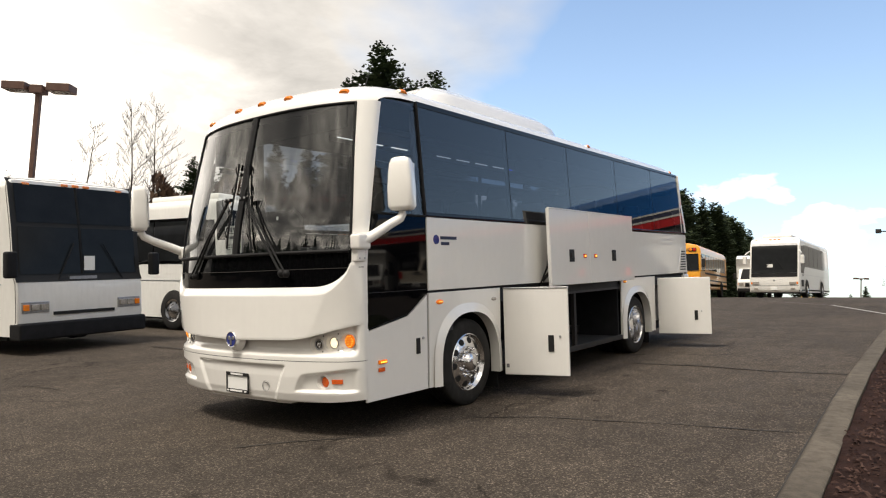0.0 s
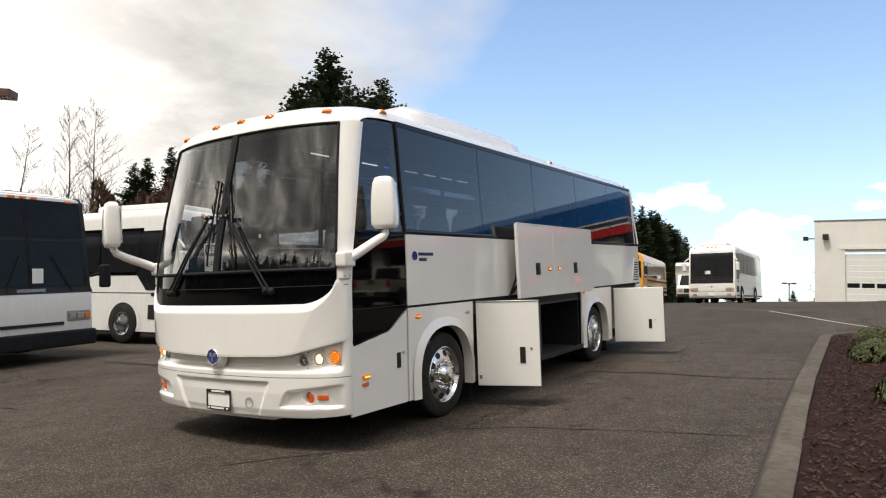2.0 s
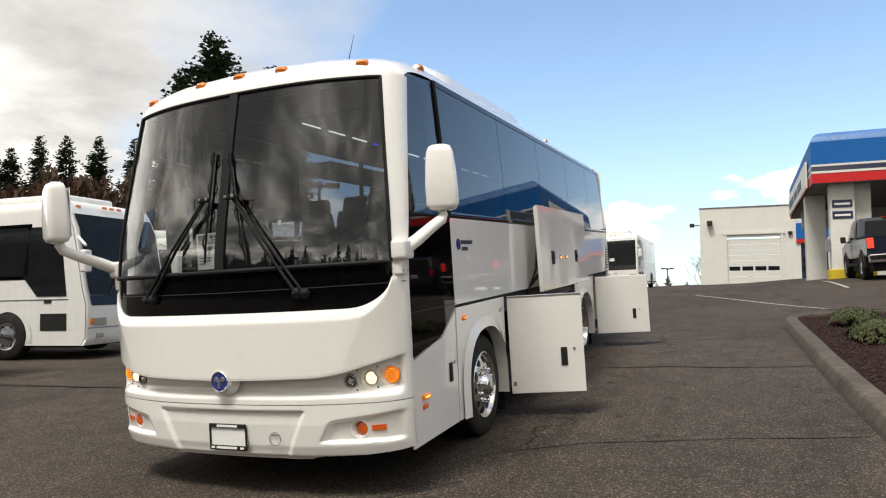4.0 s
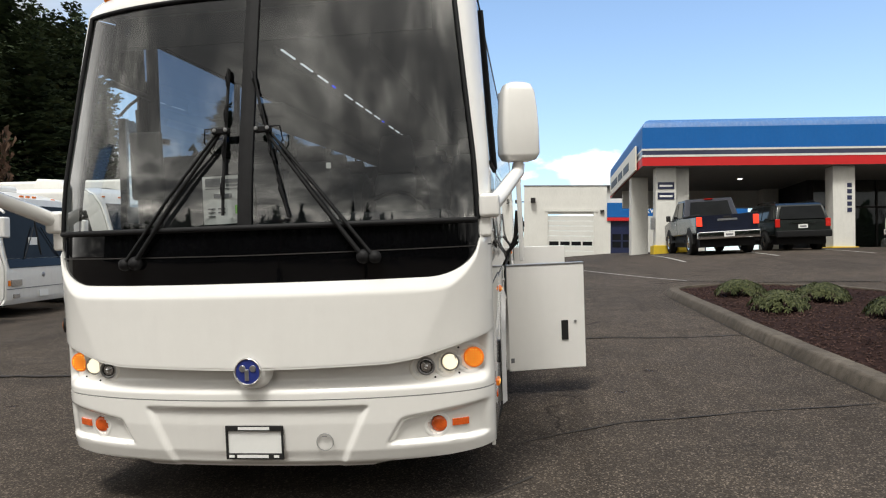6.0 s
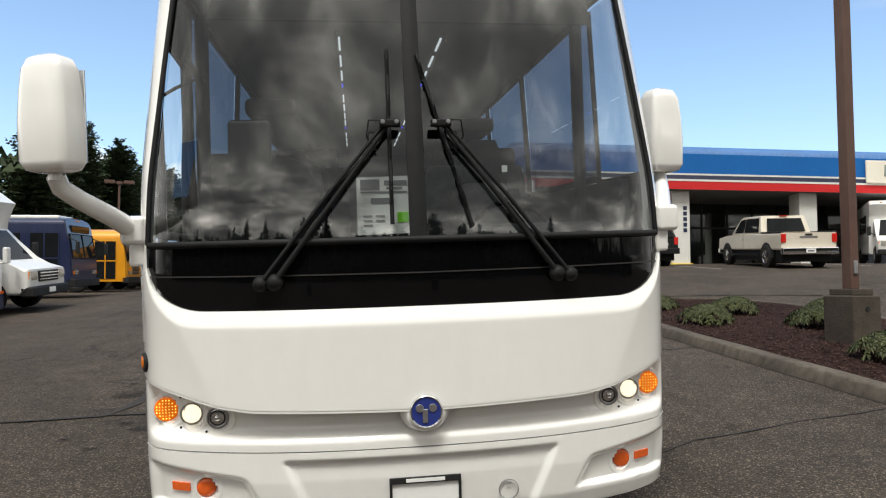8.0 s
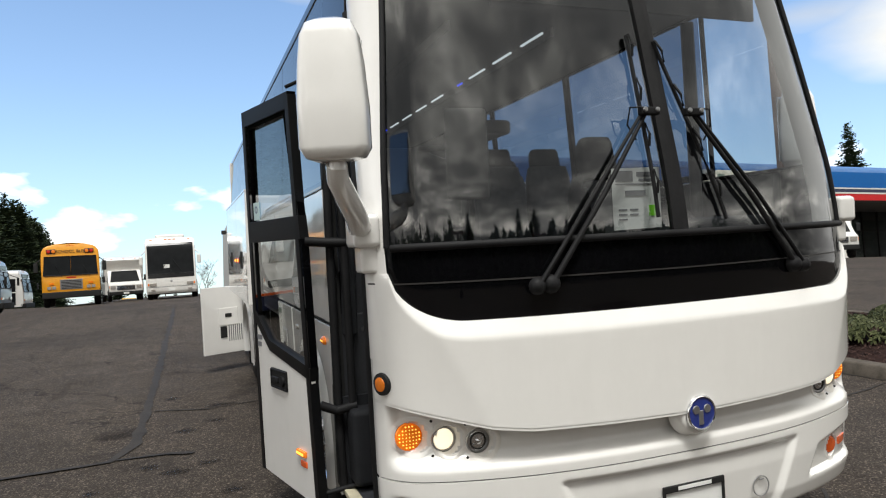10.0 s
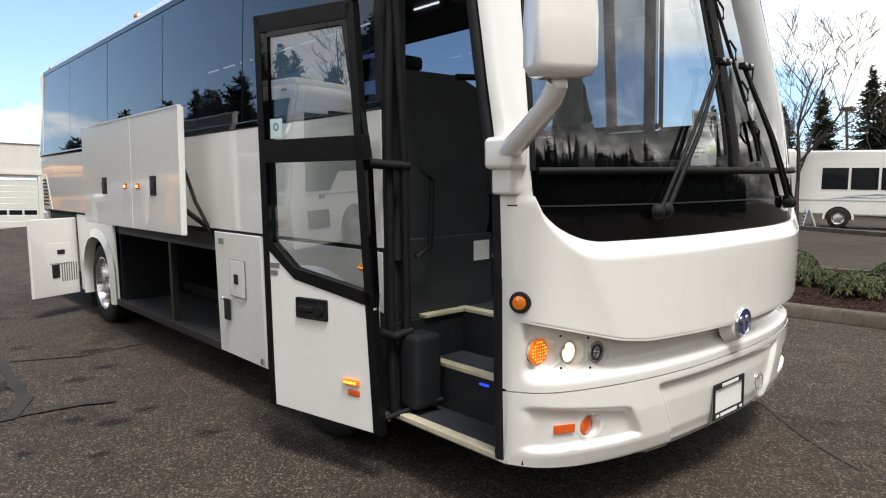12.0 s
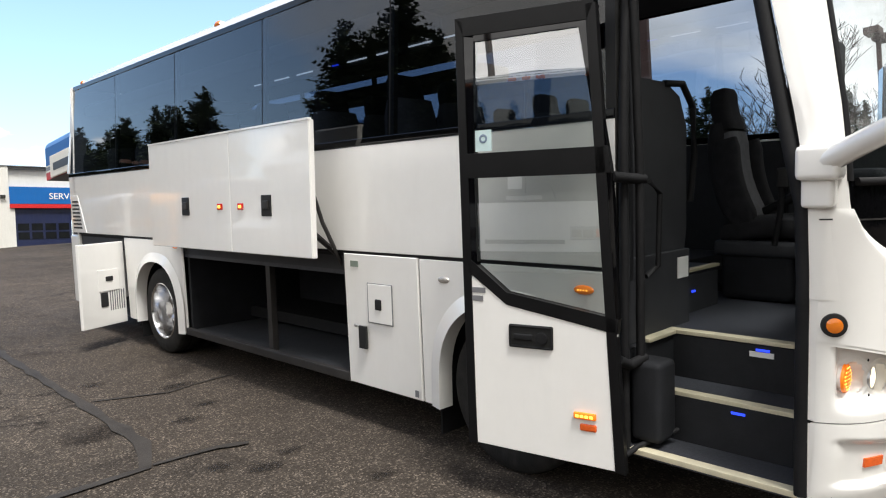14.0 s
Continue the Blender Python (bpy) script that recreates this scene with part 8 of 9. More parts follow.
        arm = part("mirror_arm", tube([(sg * hw, 0.25, 1.62 if style == "square" else 2.6), (sg * (hw + 0.16), -0.10, 1.70 if style == "square" else 2.4)], 0.03, 8), M["rubber" if style == "square" else "white_far"], v)
        zc = 1.62 if style == "square" else 2.05
        part("mirror_head", boxed(sg * (hw + 0.18) - 0.10, sg * (hw + 0.18) + 0.10, -0.20, -0.05, zc - 0.22, zc + 0.25, bevel=0.04), M["rubber" if style == "square" else "white_far"], v)
    return v


def on_slope(x, y, heading):
    """A pose on the ground, square to it, whose -y axis points along the heading (degrees from +x)."""
    h = radians(heading)
    f = Vector((math.cos(h), math.sin(h), 0.0))
    r = Vector((-f.y, f.x, 0.0))
    mid = Vector((x, y, 0.0)) - f * 3.0

    def rise(d, n):
        a, b = mid + d * n, mid - d * n
        return (ground_z(a.x, a.y) - ground_z(b.x, b.y)) / (2 * n)
    fwd = (f + Vector((0, 0, rise(f, 2.5)))).normalized()
    across = (r + Vector((0, 0, rise(r, 1.0)))).normalized()
    up = fwd.cross(across).normalized()
    m = Matrix((across, up.cross(across), up)).transposed().to_4x4()
    m.translation = (x, y, ground_z(x, y))
    return m


def facing(x, y, heading):
    """Pose of a vehicle whose front centre is at (x, y) and whose nose points along the heading (degrees from +x)."""
    return on_slope(x, y, heading)


coach(facing(-8.41, 2.675, 7.9), "white coach with split windscreens and a black bumper", "square")
coach(facing(-9.34, 7.8, 5.9), "white coach with a dark window band and polished wheels", "tall")
coach(facing(-10.24, 11.87, 1.6), "white mid-size touring coach with a rounded front", "low")
coach(facing(-2.75, 36.8, -90), "white touring coach parked at the far end of the yard", "round")


def cutaway(m, label, L2=7.2, H=2.85, stripe=None, nose=True, group="parked minibuses", far=False):
    """A small bus on a van chassis; its front is at y = 0 and looks to -y."""
    v = thing("minibus", label, "minibus", m, group=group)
    hw = 1.16
    part("body", prism([(1.55, 0.45), (1.55, 2.2), (1.25, 2.65), (1.7, H), (L2 - 0.15, H), (L2, H - 0.2), (L2, 0.5)], "x", -hw, hw, 0.08, 3), M["white_far"], v)
    part("cab", prism([(0.12, 0.42), (0.03, 0.6), (0.05, 1.02), (0.75, 1.22), (1.35, 1.98), (1.75, 2.02), (1.75, 0.42)], "x", -0.98, 0.98, 0.08, 3), M["white_far"], v)
    ws = bmesh.new()
    ws.faces.new([ws.verts.new(p) for p in ((-0.86, 0.78, 1.22), (0.86, 0.78, 1.22), (0.74, 1.34, 1.94), (-0.74, 1.34, 1.94))])
    for f in ws.verts:
        f.co += Vector((0, -0.022, 0.018))
    part("windscreen", ws, M["glass_far"], v, smooth=0)
    part("grille", boxed(-0.52, 0.52, 0.0, 0.06, 0.72, 0.98, bevel=0.02), M["ink_black"], v)
    for i in range(3):
        part("grille_bar", boxed(-0.50, 0.50, -0.012, 0.0, 0.76 + i * 0.075, 0.79 + i * 0.075), M["chrome"], v)
    part("front_bumper", boxed(-0.98, 0.98, -0.06, 0.25, 0.38, 0.62, bevel=0.04), M["ink_black"], v)
    part("plate", boxed(-0.16, 0.16, -0.075, -0.06, 0.45, 0.57), M["paper"], v)
    for sg in (-1, 1):
        lamp(v, "headlamp", sg * 0.74, 0.04, 0.88, 0.28, 0.20, "clear_lens")
        lamp(v, "turn_lamp", sg * 0.92, 0.08, 0.88, 0.06, 0.18, "orange_lens")
        part("cab_window", prism([(0.95, 1.20), (1.62, 1.20), (1.62, 1.88), (1.38, 1.88)], "x", min(sg * 0.975, sg * 0.995), max(sg * 0.975, sg * 0.995)), M["glass_far"], v, smooth=0)
        part("mirror_head", boxed(sg * 1.22 - 0.08, sg * 1.22 + 0.08, 0.80, 0.92, 1.25, 1.65, bevel=0.03), M["ink_black"], v)
        part("mirror_arm", tube([(sg * 0.97, 0.95, 1.25), (sg * 1.2, 0.88, 1.4)], 0.02, 6), M["ink_black"], v)
        for yw in (0.95, L2 - 1.9):
            wheel_part(v, sg * (0.91 if yw < 1 else hw - 0.075), yw, 0.37, 0.24, sg, "steel")
            part("arch_shadow", prism(arc(yw, 0.37, 0.44, -5, 185, 14), "x", min(sg * 0.9, sg * (0.986 if yw < 1 else hw + 0.004)), max(sg * 0.9, sg * (0.986 if yw < 1 else hw + 0.004))), M["ink_black"], v)
            if yw > 1:
                bm = bmesh.new()
                p1, p2 = arc(yw, 0.37, 0.52, -5, 185, 16), arc(yw, 0.37, 0.44, -5, 185, 16)
                for i in range(16):
                    bm.faces.new([bm.verts.new((sg * (hw + 0.012), *q)) for q in (p1[i], p1[i + 1], p2[i + 1], p2[i])])
                part("wheel_arch", bm, M["white_far"], v)
    nwin = int((L2 - 3.3) / 0.95)
    windows_row(v, [2.55 + 0.95 * i for i in range(nwin + 1)], 1.45, 2.25, hw, gap=0.09)
    part("entry_door", boxed(hw - 0.01, hw + 0.012, 1.72, 2.42, 0.50, 2.35), M["glass_far"], v)
    for x in (-0.7, 0, 0.7):
        lamp(v, "marker_lamp", x, 1.42, 2.74, 0.10, 0.04, "orange_lens")
    part("belt_moulding", boxed(-hw - 0.008, hw + 0.008, 1.7, L2 - 0.1, 1.02, 1.05), M["steel"], v)
    if stripe == "swoosh":
        for sg in (-1, 1):
            for a, b, z in ((3.4, 5.6, 1.26), (3.0, 4.8, 1.20), (4.4, 6.2, 1.15)):
                pts = [(a, z), ((a + b) / 2, z + 0.03), (b, z - 0.08), ((a + b) / 2, z - 0.015)]
                part("swoosh_stripe", prism(pts, "x", min(sg * hw, sg * (hw + 0.006)), max(sg * hw, sg * (hw + 0.006))), M["silver_blue"], v)
    elif stripe:
        part("colour_stripe", boxed(-hw - 0.006, hw + 0.006, 1.75, L2 - 0.05, 0.52, 0.95), M[stripe], v)
    return v


cutaway(facing(22.6, 22.7, -124), "white minibus with a dark windscreen on a van chassis", 7.0)
cutaway(facing(26.2, 20.6, -124), "white minibus parked beside another", 7.4)
cutaway(facing(21.9, 1.9, -73) @ Matrix.Scale(0.82, 4), "white minibus with grey swoosh stripes along its side", 7.6, 2.9, "swoosh")
for i, (bearing, dist) in enumerate(((-66.2, 40), (-68.0, 42), (-69.6, 45))):
    x, y = polar(-2.9, -1.66, bearing, dist)
    cutaway(facing(x, y, -150), "white minibus far across the road", 6.6)


def motorhome(m, label):
    """A flat-fronted motorhome with roof coolers and a two-colour skirt; its front is at y = 0 and looks to -y."""
    v = thing("motorhome", label, "motorhome", m, group="parked minibuses")
    hw, H, L2 = 1.24, 3.22, 9.2
    nose = [(0.30, 0.10), (0.55, 0.02), (1.35, 0.0), (1.55, 0.10), (2.70, 0.46), (3.0, 0.66), (H, 1.1)]
    levels = [(z, hw, y) for z, y in nose[:5]] + [(z, x, table(z, nose)) for z, x in eaves(hw, H, 0.16)]
    part("body", shell(levels, L2), M["white_far"], v)
    ws = bmesh.new()
    rows = []
    for j in range(13):
        z = 1.52 + 1.22 * j / 12
        e = 1.13 - 0.07 * j / 12
        rows.append([ws.verts.new((-e + 2 * e * i / 8, table(z, nose) - 0.022, z)) for i in range(9)])
    for a, b in zip(rows, rows[1:]):
        for i in range(8):
            ws.faces.new((a[i], a[i + 1], b[i + 1], b[i]))
    part("windscreen", ws, M["glass_far"], v, smooth=60)
    part("windscreen_post", tube([(0, table(1.55, nose) - 0.02, 1.55), (0, table(2.7, nose) - 0.02, 2.7)], 0.018, 6), M["rubber"], v)
    part("skirt", boxed(-hw - 0.012, hw + 0.012, -0.012, L2 - 0.05, 0.22, 0.62, bevel=0.02), M["navy"], v, "navy lower skirt")
    part("skirt_stripe", boxed(-hw - 0.014, hw + 0.014, -0.014, L2 - 0.05, 0.622, 0.69), M["orange_reflector"], v, "orange stripe")
    part("grille_slot", prism([(-0.45, 0.86), (0.45, 0.86), (0.40, 0.90), (0, 0.93), (-0.40, 0.90)], "y", -0.01, 0.03), M["ink_black"], v)
    for sg in (-1, 1):
        ov = lathe([(-0.01, 0.20), (0.012, 0.18), (0.022, 0.0)], (0, 0, 0), (0, -1, 0), 20)
        for w in ov.verts:
            w.co.z *= 0.48
        part("headlamp", ov, M["clear_lens"], v, m=Matrix.Translation((sg * 0.88, 0.004, 0.92)))
        lamp(v, "fog_lamp", sg * 0.85, -0.01, 0.42, 0.16, 0.08, "clear_lens")
        part("wiper", tube([(sg * 0.75, 0.02, 1.42), (sg * 0.62, 0.06, 1.62), (sg * 0.15, 0.08, 1.70)], 0.016, 6), M["rubber"], v)
        part("mirror_arm", tube([(sg * 1.22, 0.25, 1.42), (sg * 1.40, 0.0, 1.45)], 0.03, 6), M["white_far"], v)
        part("mirror_head", boxed(sg * 1.42 - 0.11, sg * 1.42 + 0.11, -0.08, 0.05, 1.42, 1.86, bevel=0.04), M["white_far"], v)
        x0, x1 = min(sg * hw, sg * (hw + 0.012)), max(sg * hw, sg * (hw + 0.012))
        part("cab_window", prism([(0.62, 1.50), (1.75, 1.50), (1.75, 2.55), (0.92, 2.55)], "x", x0, x1), M["glass_far"], v, smooth=0)
        for y0, y1 in ((2.6, 3.7), (5.2, 6.5), (7.2, 8.2)):
            part("window", boxed(x0, x1, y0, y1, 1.55, 2.35), M["glass_far"], v, smooth=0)
        part("side_vent", boxed(x0, x1, 0.55, 1.35, 0.82, 1.02), M["ink_black"], v)
        lamp(v, "side_lamp", sg * (hw + 0.012), 0.45, 1.05, 0.02, 0.10, "orange_lens")
        for yw in (1.9, 6.6):
            wheel_part(v, sg * (hw - 0.09), yw, 0.46, 0.28, sg, "alloy")
            part("arch_shadow", prism(arc(yw, 0.46, 0.53, -10, 190, 16), "x", min(sg * (hw - 0.1), sg * (hw + 0.016)), max(sg * (hw - 0.1), sg * (hw + 0.016))), M["ink_black"], v)
    part("underside", boxed(-1.0, 1.0, 0.4, L2 - 0.3, 0.15, 0.30), M["rubber"], v)
    for y in (2.2, 6.0):
        ac = part("roof_cooler", prism([(y, H - 0.03), (y + 0.15, H + 0.26), (y + 0.9, H + 0.30), (y + 1.1, H - 0.03)], "x", -0.36, 0.36, 0.05), M["white_far"], v)
        part("cooler_grille", boxed(-0.24, 0.24, y + 1.0, y + 1.05, H + 0.06, H + 0.18), M["ink"], ac)
    for x in (-0.95, -0.22, 0.0, 0.22, 0.95):
        lamp(v, "marker_lamp", x, table(2.93, nose) - 0.01, 2.93, 0.11, 0.045, "orange_lens")
    return v


motorhome(facing(-9.68, 15.36, -0.9), "white motorhome with roof coolers and an orange and navy skirt")
cutaway(facing(-9.2, 18.3, 0) @ Matrix.Scale(1.2, 4), "white shuttle bus on a truck chassis with a chrome grille", 8.2, 3.0)
cutaway(facing(-5.6, 45.0, -82), "white shuttle bus behind a yellow school bus", 7.0, 2.9)


def flat_bus(m, label, colour, style, L2=10.5, group="parked buses"):
    """A flat-fronted bus: school bus or city bus."""
    v = thing("school_bus" if style == "school" else "city_bus", label, "school bus" if style == "school" else "bus", m, group=group)
    hw, H = 1.22, 3.05
    nose = [(0.5, 0.06), (0.8, 0.0), (1.35, 0.0), (2.45, 0.19), (2.75, 0.24), (H, 0.34)]
    levels = [(0.5, hw, 0.06), (0.8, hw, 0.0), (1.35, hw, 0.0), (2.0, hw, table(2.0, nose))]
    levels += [(z, x, table(z, nose)) for z, x in eaves(hw, H, 0.42 if style == "school" else 0.2, 0.10)]
    part("body", shell(levels, L2), M[colour], v)
    if colour == "navy":
        part("white_roof", boxed(-0.95, 0.95, 0.6, L2 - 0.3, H - 0.10, H + 0.05, bevel=0.05), M["white_far"], v)
    part("front_bumper", boxed(-hw, hw, -0.12, 0.2, 0.42, 0.72, bevel=0.03), M["ink_black"], v)
    for x0, x1 in ((-hw + 0.09, -0.02), (0.02, hw - 0.09)):
        bm = bmesh.new()
        bm.faces.new([bm.verts.new(p) for p in ((x0, -0.002, 1.50), (x1, -0.002, 1.50), (x1 * 0.96, 0.155, 2.40), (x0 * 0.96, 0.155, 2.40))])
        part("windscreen", bm, M["glass_far"], v, smooth=0)
        part("windscreen_gasket", tube([(x0, -0.006, 1.50), (x1, -0.006, 1.50), (x1 * 0.96, 0.150, 2.40), (x0 * 0.96, 0.150, 2.40), (x0, -0.006, 1.50)], 0.022, 6), M["rubber"], v)
        xm = (x0 + x1) / 2
        part("wiper", tube([(xm + 0.2, -0.03, 1.44), (xm - 0.05, 0.03, 1.95)], 0.012, 6), M["rubber"], v)
    if style == "school":
        part("grille_frame", boxed(-0.47, 0.47, -0.012, 0.004, 0.82, 1.30, bevel=0.004), M["steel"], v)
        part("maker_bar", boxed(-0.20, 0.20, -0.012, 0.004, 1.36, 1.41), M["red_lens"], v)
        for i in range(6):
            part("grille_slat", boxed(-0.42, 0.42, -0.02, 0.01, 0.86 + i * 0.07, 0.895 + i * 0.07), M["ink_black"], v)
        for sg in (-1, 1):
            for x in (0.72, 0.92):
                lamp(v, "headlamp", sg * x, -0.005, 0.92, 0.16, 0.14, "clear_lens")
            lamp(v, "turn_lamp", sg * 0.82, -0.005, 1.10, 0.2, 0.10, "orange_lens")
            hood = part("lamp_hood", boxed(min(sg * 0.60, sg * 1.0), max(sg * 0.60, sg * 1.0), 0.17, 0.26, 2.53, 2.75, bevel=0.04), M["ink_black"], v)
            for x in (0.70, 0.90):
                part("warning_lamp", lathe([(0, 0.085), (0.02, 0.075), (0.028, 0)], (sg * x, 0.165, 2.64), (0, -1, 0), 16), M["red_lens" if x > 0.8 else "orange_lens"], hood)
            part("black_rail", boxed(min(sg * hw, sg * (hw + 0.012)), max(sg * hw, sg * (hw + 0.012)), 1.6, L2 - 0.2, 1.32, 1.42), M["ink_black"], v)
            part("black_rail", boxed(min(sg * hw, sg * (hw + 0.012)), max(sg * hw, sg * (hw + 0.012)), 1.6, L2 - 0.2, 0.95, 1.03), M["ink_black"], v)
        tx = bpy.data.curves.new("school_bus_sign", "FONT")
        tx.body, tx.size, tx.extrude, tx.align_x = "SCHOOL BUS", 0.20, 0.004, "CENTER"
        ob = new("school_bus_sign", tx)
        ob.data.materials.append(M["ink_black"])
        ob.parent = v
        ob.matrix_basis = pose(0, 0.185, 2.57, 82, 0, 0)
    else:
        part("route_board", boxed(-0.85, 0.85, 0.17, 0.23, 2.46, 2.74, bevel=0.02), M["glass_far"], v)
        for sg in (-1, 1):
            lamp(v, "headlamp", sg * 0.85, -0.005, 0.95, 0.30, 0.15, "clear_lens")
            lamp(v, "turn_lamp", sg * 1.08, 0.0, 0.95, 0.10, 0.12, "orange_lens")
    for x in (-0.9, -0.15, 0, 0.15, 0.9):
        lamp(v, "marker_lamp", x * 0.8, 0.31, 2.93 - 0.10 * abs(x), 0.09, 0.04, "orange_lens")
    windows_row(v, [1.75 + 0.98 * i for i in range(int((L2 - 2.6) / 0.98) + 1)], 1.58, 2.42, hw, gap=0.12)
    for sg in (-1, 1):
        part("front_side_door" if sg < 0 else "driver_window", boxed(min(sg * hw, sg * (hw + 0.014)), max(sg * hw, sg * (hw + 0.014)), 0.45, 1.50, 0.62 if sg < 0 else 1.5, 2.42), M["glass_far"], v, smooth=0)
        if sg < 0:
            for y0, y1, z0, z1 in ((0.95, 1.00, 0.62, 2.42), (0.45, 1.50, 1.46, 1.52), (0.45, 0.49, 0.62, 2.42), (1.46, 1.50, 0.62, 2.42)):
                part("door_bar", boxed(-hw - 0.022, -hw - 0.012, y0, y1, z0, z1), M[colour], v)
        part("skirt_lamp", boxed(min(sg * hw, sg * (hw + 0.02)), max(sg * hw, sg * (hw + 0.02)), 1.62, 1.74, 1.10, 1.16), M["orange_lens"], v)
        for yw in (2.3, L2 - 2.6):
            wheel_part(v, sg * (hw - 0.09), yw, 0.48, 0.28, sg, "rubber")
            part("arch_shadow", prism(arc(yw, 0.48, 0.56, -5, 185, 14), "x", min(sg * (hw - 0.1), sg * (hw + 0.004)), max(sg * (hw - 0.1), sg * (hw + 0.004))), M["ink_black"], v)
        part("mirror_arm", tube([(sg * hw, 0.2, 2.3), (sg * (hw + 0.2), -0.25, 2.1)], 0.02, 6), M["ink_black"], v)
        part("mirror_head", boxed(sg * (hw + 0.2) - 0.09, sg * (hw + 0.2) + 0.09, -0.32, -0.22, 1.65, 2.1, bevel=0.03), M["ink_black"], v)
    return v


flat_bus(facing(-10.7, 24.9, 0), "dark navy blue bus parked in the row", "navy", "city")
flat_bus(facing(-11.1, 32.3, -2), "yellow school bus parked in the row", "school_yellow", "school")
flat_bus(facing(-11.5, 36.9, -2), "white city bus with a dark route board", "white_far", "city")
flat_bus(facing(-11.2, 40.6, 0), "grey-blue city bus with a dark route board", "silver_blue", "city")
flat_bus(facing(-11.0, 45.0, -2) @ Matrix.Scale(0.86, 4), "small white shuttle bus", "white_far", "city", 7.6)
flat_bus(facing(-7.1, 34.0, -83), "yellow school bus facing down the yard", "school_yellow", "school")


def car(m, label, kind, colour):
    """Pickup or SUV; its front is at y = 0 and looks to -y, the tail at +y."""
    pick = kind == "pickup"
    v = thing("pickup_truck" if pick else "suv", label, "pickup truck" if pick else "car", m, group="parked cars")
    hw = 0.96
    if pick:
        L2, wb = 5.9, (1.0, 4.75)
        lower = [(0.05, 0.62), (0.0, 0.80), (0.05, 1.12), (1.55, 1.26), (L2, 1.26), (L2, 0.66)]
        ce = 4.22 if kind == "pickup" and colour == "cream" else 3.78
        cabp = [(1.35, 1.24), (2.05, 1.86), (2.4, 1.92), (ce - 0.28, 1.92), (ce, 1.24)]
        glass_side = [[(1.72, 1.30), (2.18, 1.80), (2.62, 1.84), (2.62, 1.30)], [(2.70, 1.30), (2.70, 1.84), (ce - 0.38, 1.84), (ce - 0.20, 1.30)]]
        r = 0.42
    else:
        L2, wb = 4.7, (0.92, 3.65)
        lower = [(0.05, 0.45), (0.0, 0.65), (0.06, 0.98), (1.15, 1.12), (L2, 1.12), (L2 + 0.03, 0.55)]
        cabp = [(1.05, 1.10), (1.75, 1.68), (2.1, 1.76), (4.30, 1.74), (4.52, 1.60), (L2 - 0.02, 1.10)]
        glass_side = [[(1.40, 1.16), (1.86, 1.62), (2.35, 1.67), (2.35, 1.16)], [(2.43, 1.16), (2.43, 1.67), (3.20, 1.67), (3.20, 1.16)], [(3.28, 1.16), (3.28, 1.67), (4.20, 1.64), (4.42, 1.16)]]
        r = 0.36
    part("body", prism(lower, "x", -hw, hw, 0.07, 3), M[colour], v)
    cb = bmesh.new()
    add_prism(cb, cabp, "x", -hw + 0.04, hw - 0.04, 0.05, 2)
    for w in cb.verts:
        if w.co.z > 1.5:
            w.co.x *= 0.87
    part("cab", cb, M[colour], v)
    for sg in (-1, 1):
        for poly in glass_side:
            gb = bmesh.new()
            add_prism(gb, poly, "x", min(sg * (hw - 0.05), sg * (hw - 0.018)), max(sg * (hw - 0.05), sg * (hw - 0.018)))
            top = 1.88 if pick else 1.70
            base = 1.24 if pick else 1.10
            for w in gb.verts:
                f = min(1.0, max(0.0, (w.co.z - base) / (top - base)))
                w.co.x *= 1.0 - 0.125 * f
            part("side_window", gb, M["glass_far"], v, smooth=0)
        part("mirror", boxed(sg * (hw + 0.10) - 0.08, sg * (hw + 0.10) + 0.08, 1.55 if pick else 1.25, 1.66 if pick else 1.36, 1.22 if pick else 1.10, 1.44 if pick else 1.26, bevel=0.03), M["ink_black"] if pick else M[colour], v)
        part("door_handle", boxed(min(sg * hw, sg * (hw + 0.02)), max(sg * hw, sg * (hw + 0.02)), 2.45, 2.62, 1.05, 1.09), M["chrome"], v)
        part("door_gap", boxed(min(sg * hw, sg * (hw + 0.004)), max(sg * hw, sg * (hw + 0.004)), 2.655, 2.668, 0.68, 1.24 if pick else 1.10), M["ink_black"], v)
        part("side_step", boxed(min(sg * (hw - 0.05), sg * (hw + 0.06)), max(sg * (hw - 0.05), sg * (hw + 0.06)), wb[0] + 0.6, wb[1] - 0.6, 0.42, 0.50), M["rubber"], v)
        for yw in wb:
            wheel_part(v, sg * (hw - 0.085), yw, r, 0.27, sg, "alloy")
            part("arch_shadow", prism(arc(yw, r, r + 0.09, -5, 185, 14), "x", min(sg * (hw - 0.2), sg * (hw + 0.004)), max(sg * (hw - 0.2), sg * (hw + 0.004))), M["ink_black"], v)
        lamp(v, "headlamp", sg * 0.72, 0.03, 0.92, 0.34, 0.20, "clear_lens")
        zt = 1.08 if pick else 1.02
        part("tail_lamp", boxed(sg * 0.86 - 0.085, sg * 0.86 + 0.085, L2 - 0.02, L2 + 0.035, zt - 0.16, zt + 0.14, bevel=0.015), M["lit_red" if colour == "dark_blue_car" else "red_lens"], v)
    part("front_bumper", boxed(-hw, hw, -0.10, 0.15, 0.48, 0.72, bevel=0.04), M["chrome" if pick else colour], v)
    part("rear_bumper", boxed(-hw + 0.02, hw - 0.02, L2 - 0.05, L2 + 0.16, 0.50, 0.74, bevel=0.03), M["chrome" if pick else "rubber"], v)
    pl = part("licence_plate", boxed(-0.16, 0.16, L2 + 0.16 if pick else L2 + 0.036, L2 + 0.17 if pick else L2 + 0.046, 0.56 if pick else 0.82, 0.70 if pick else 0.96), M["paper"], v)
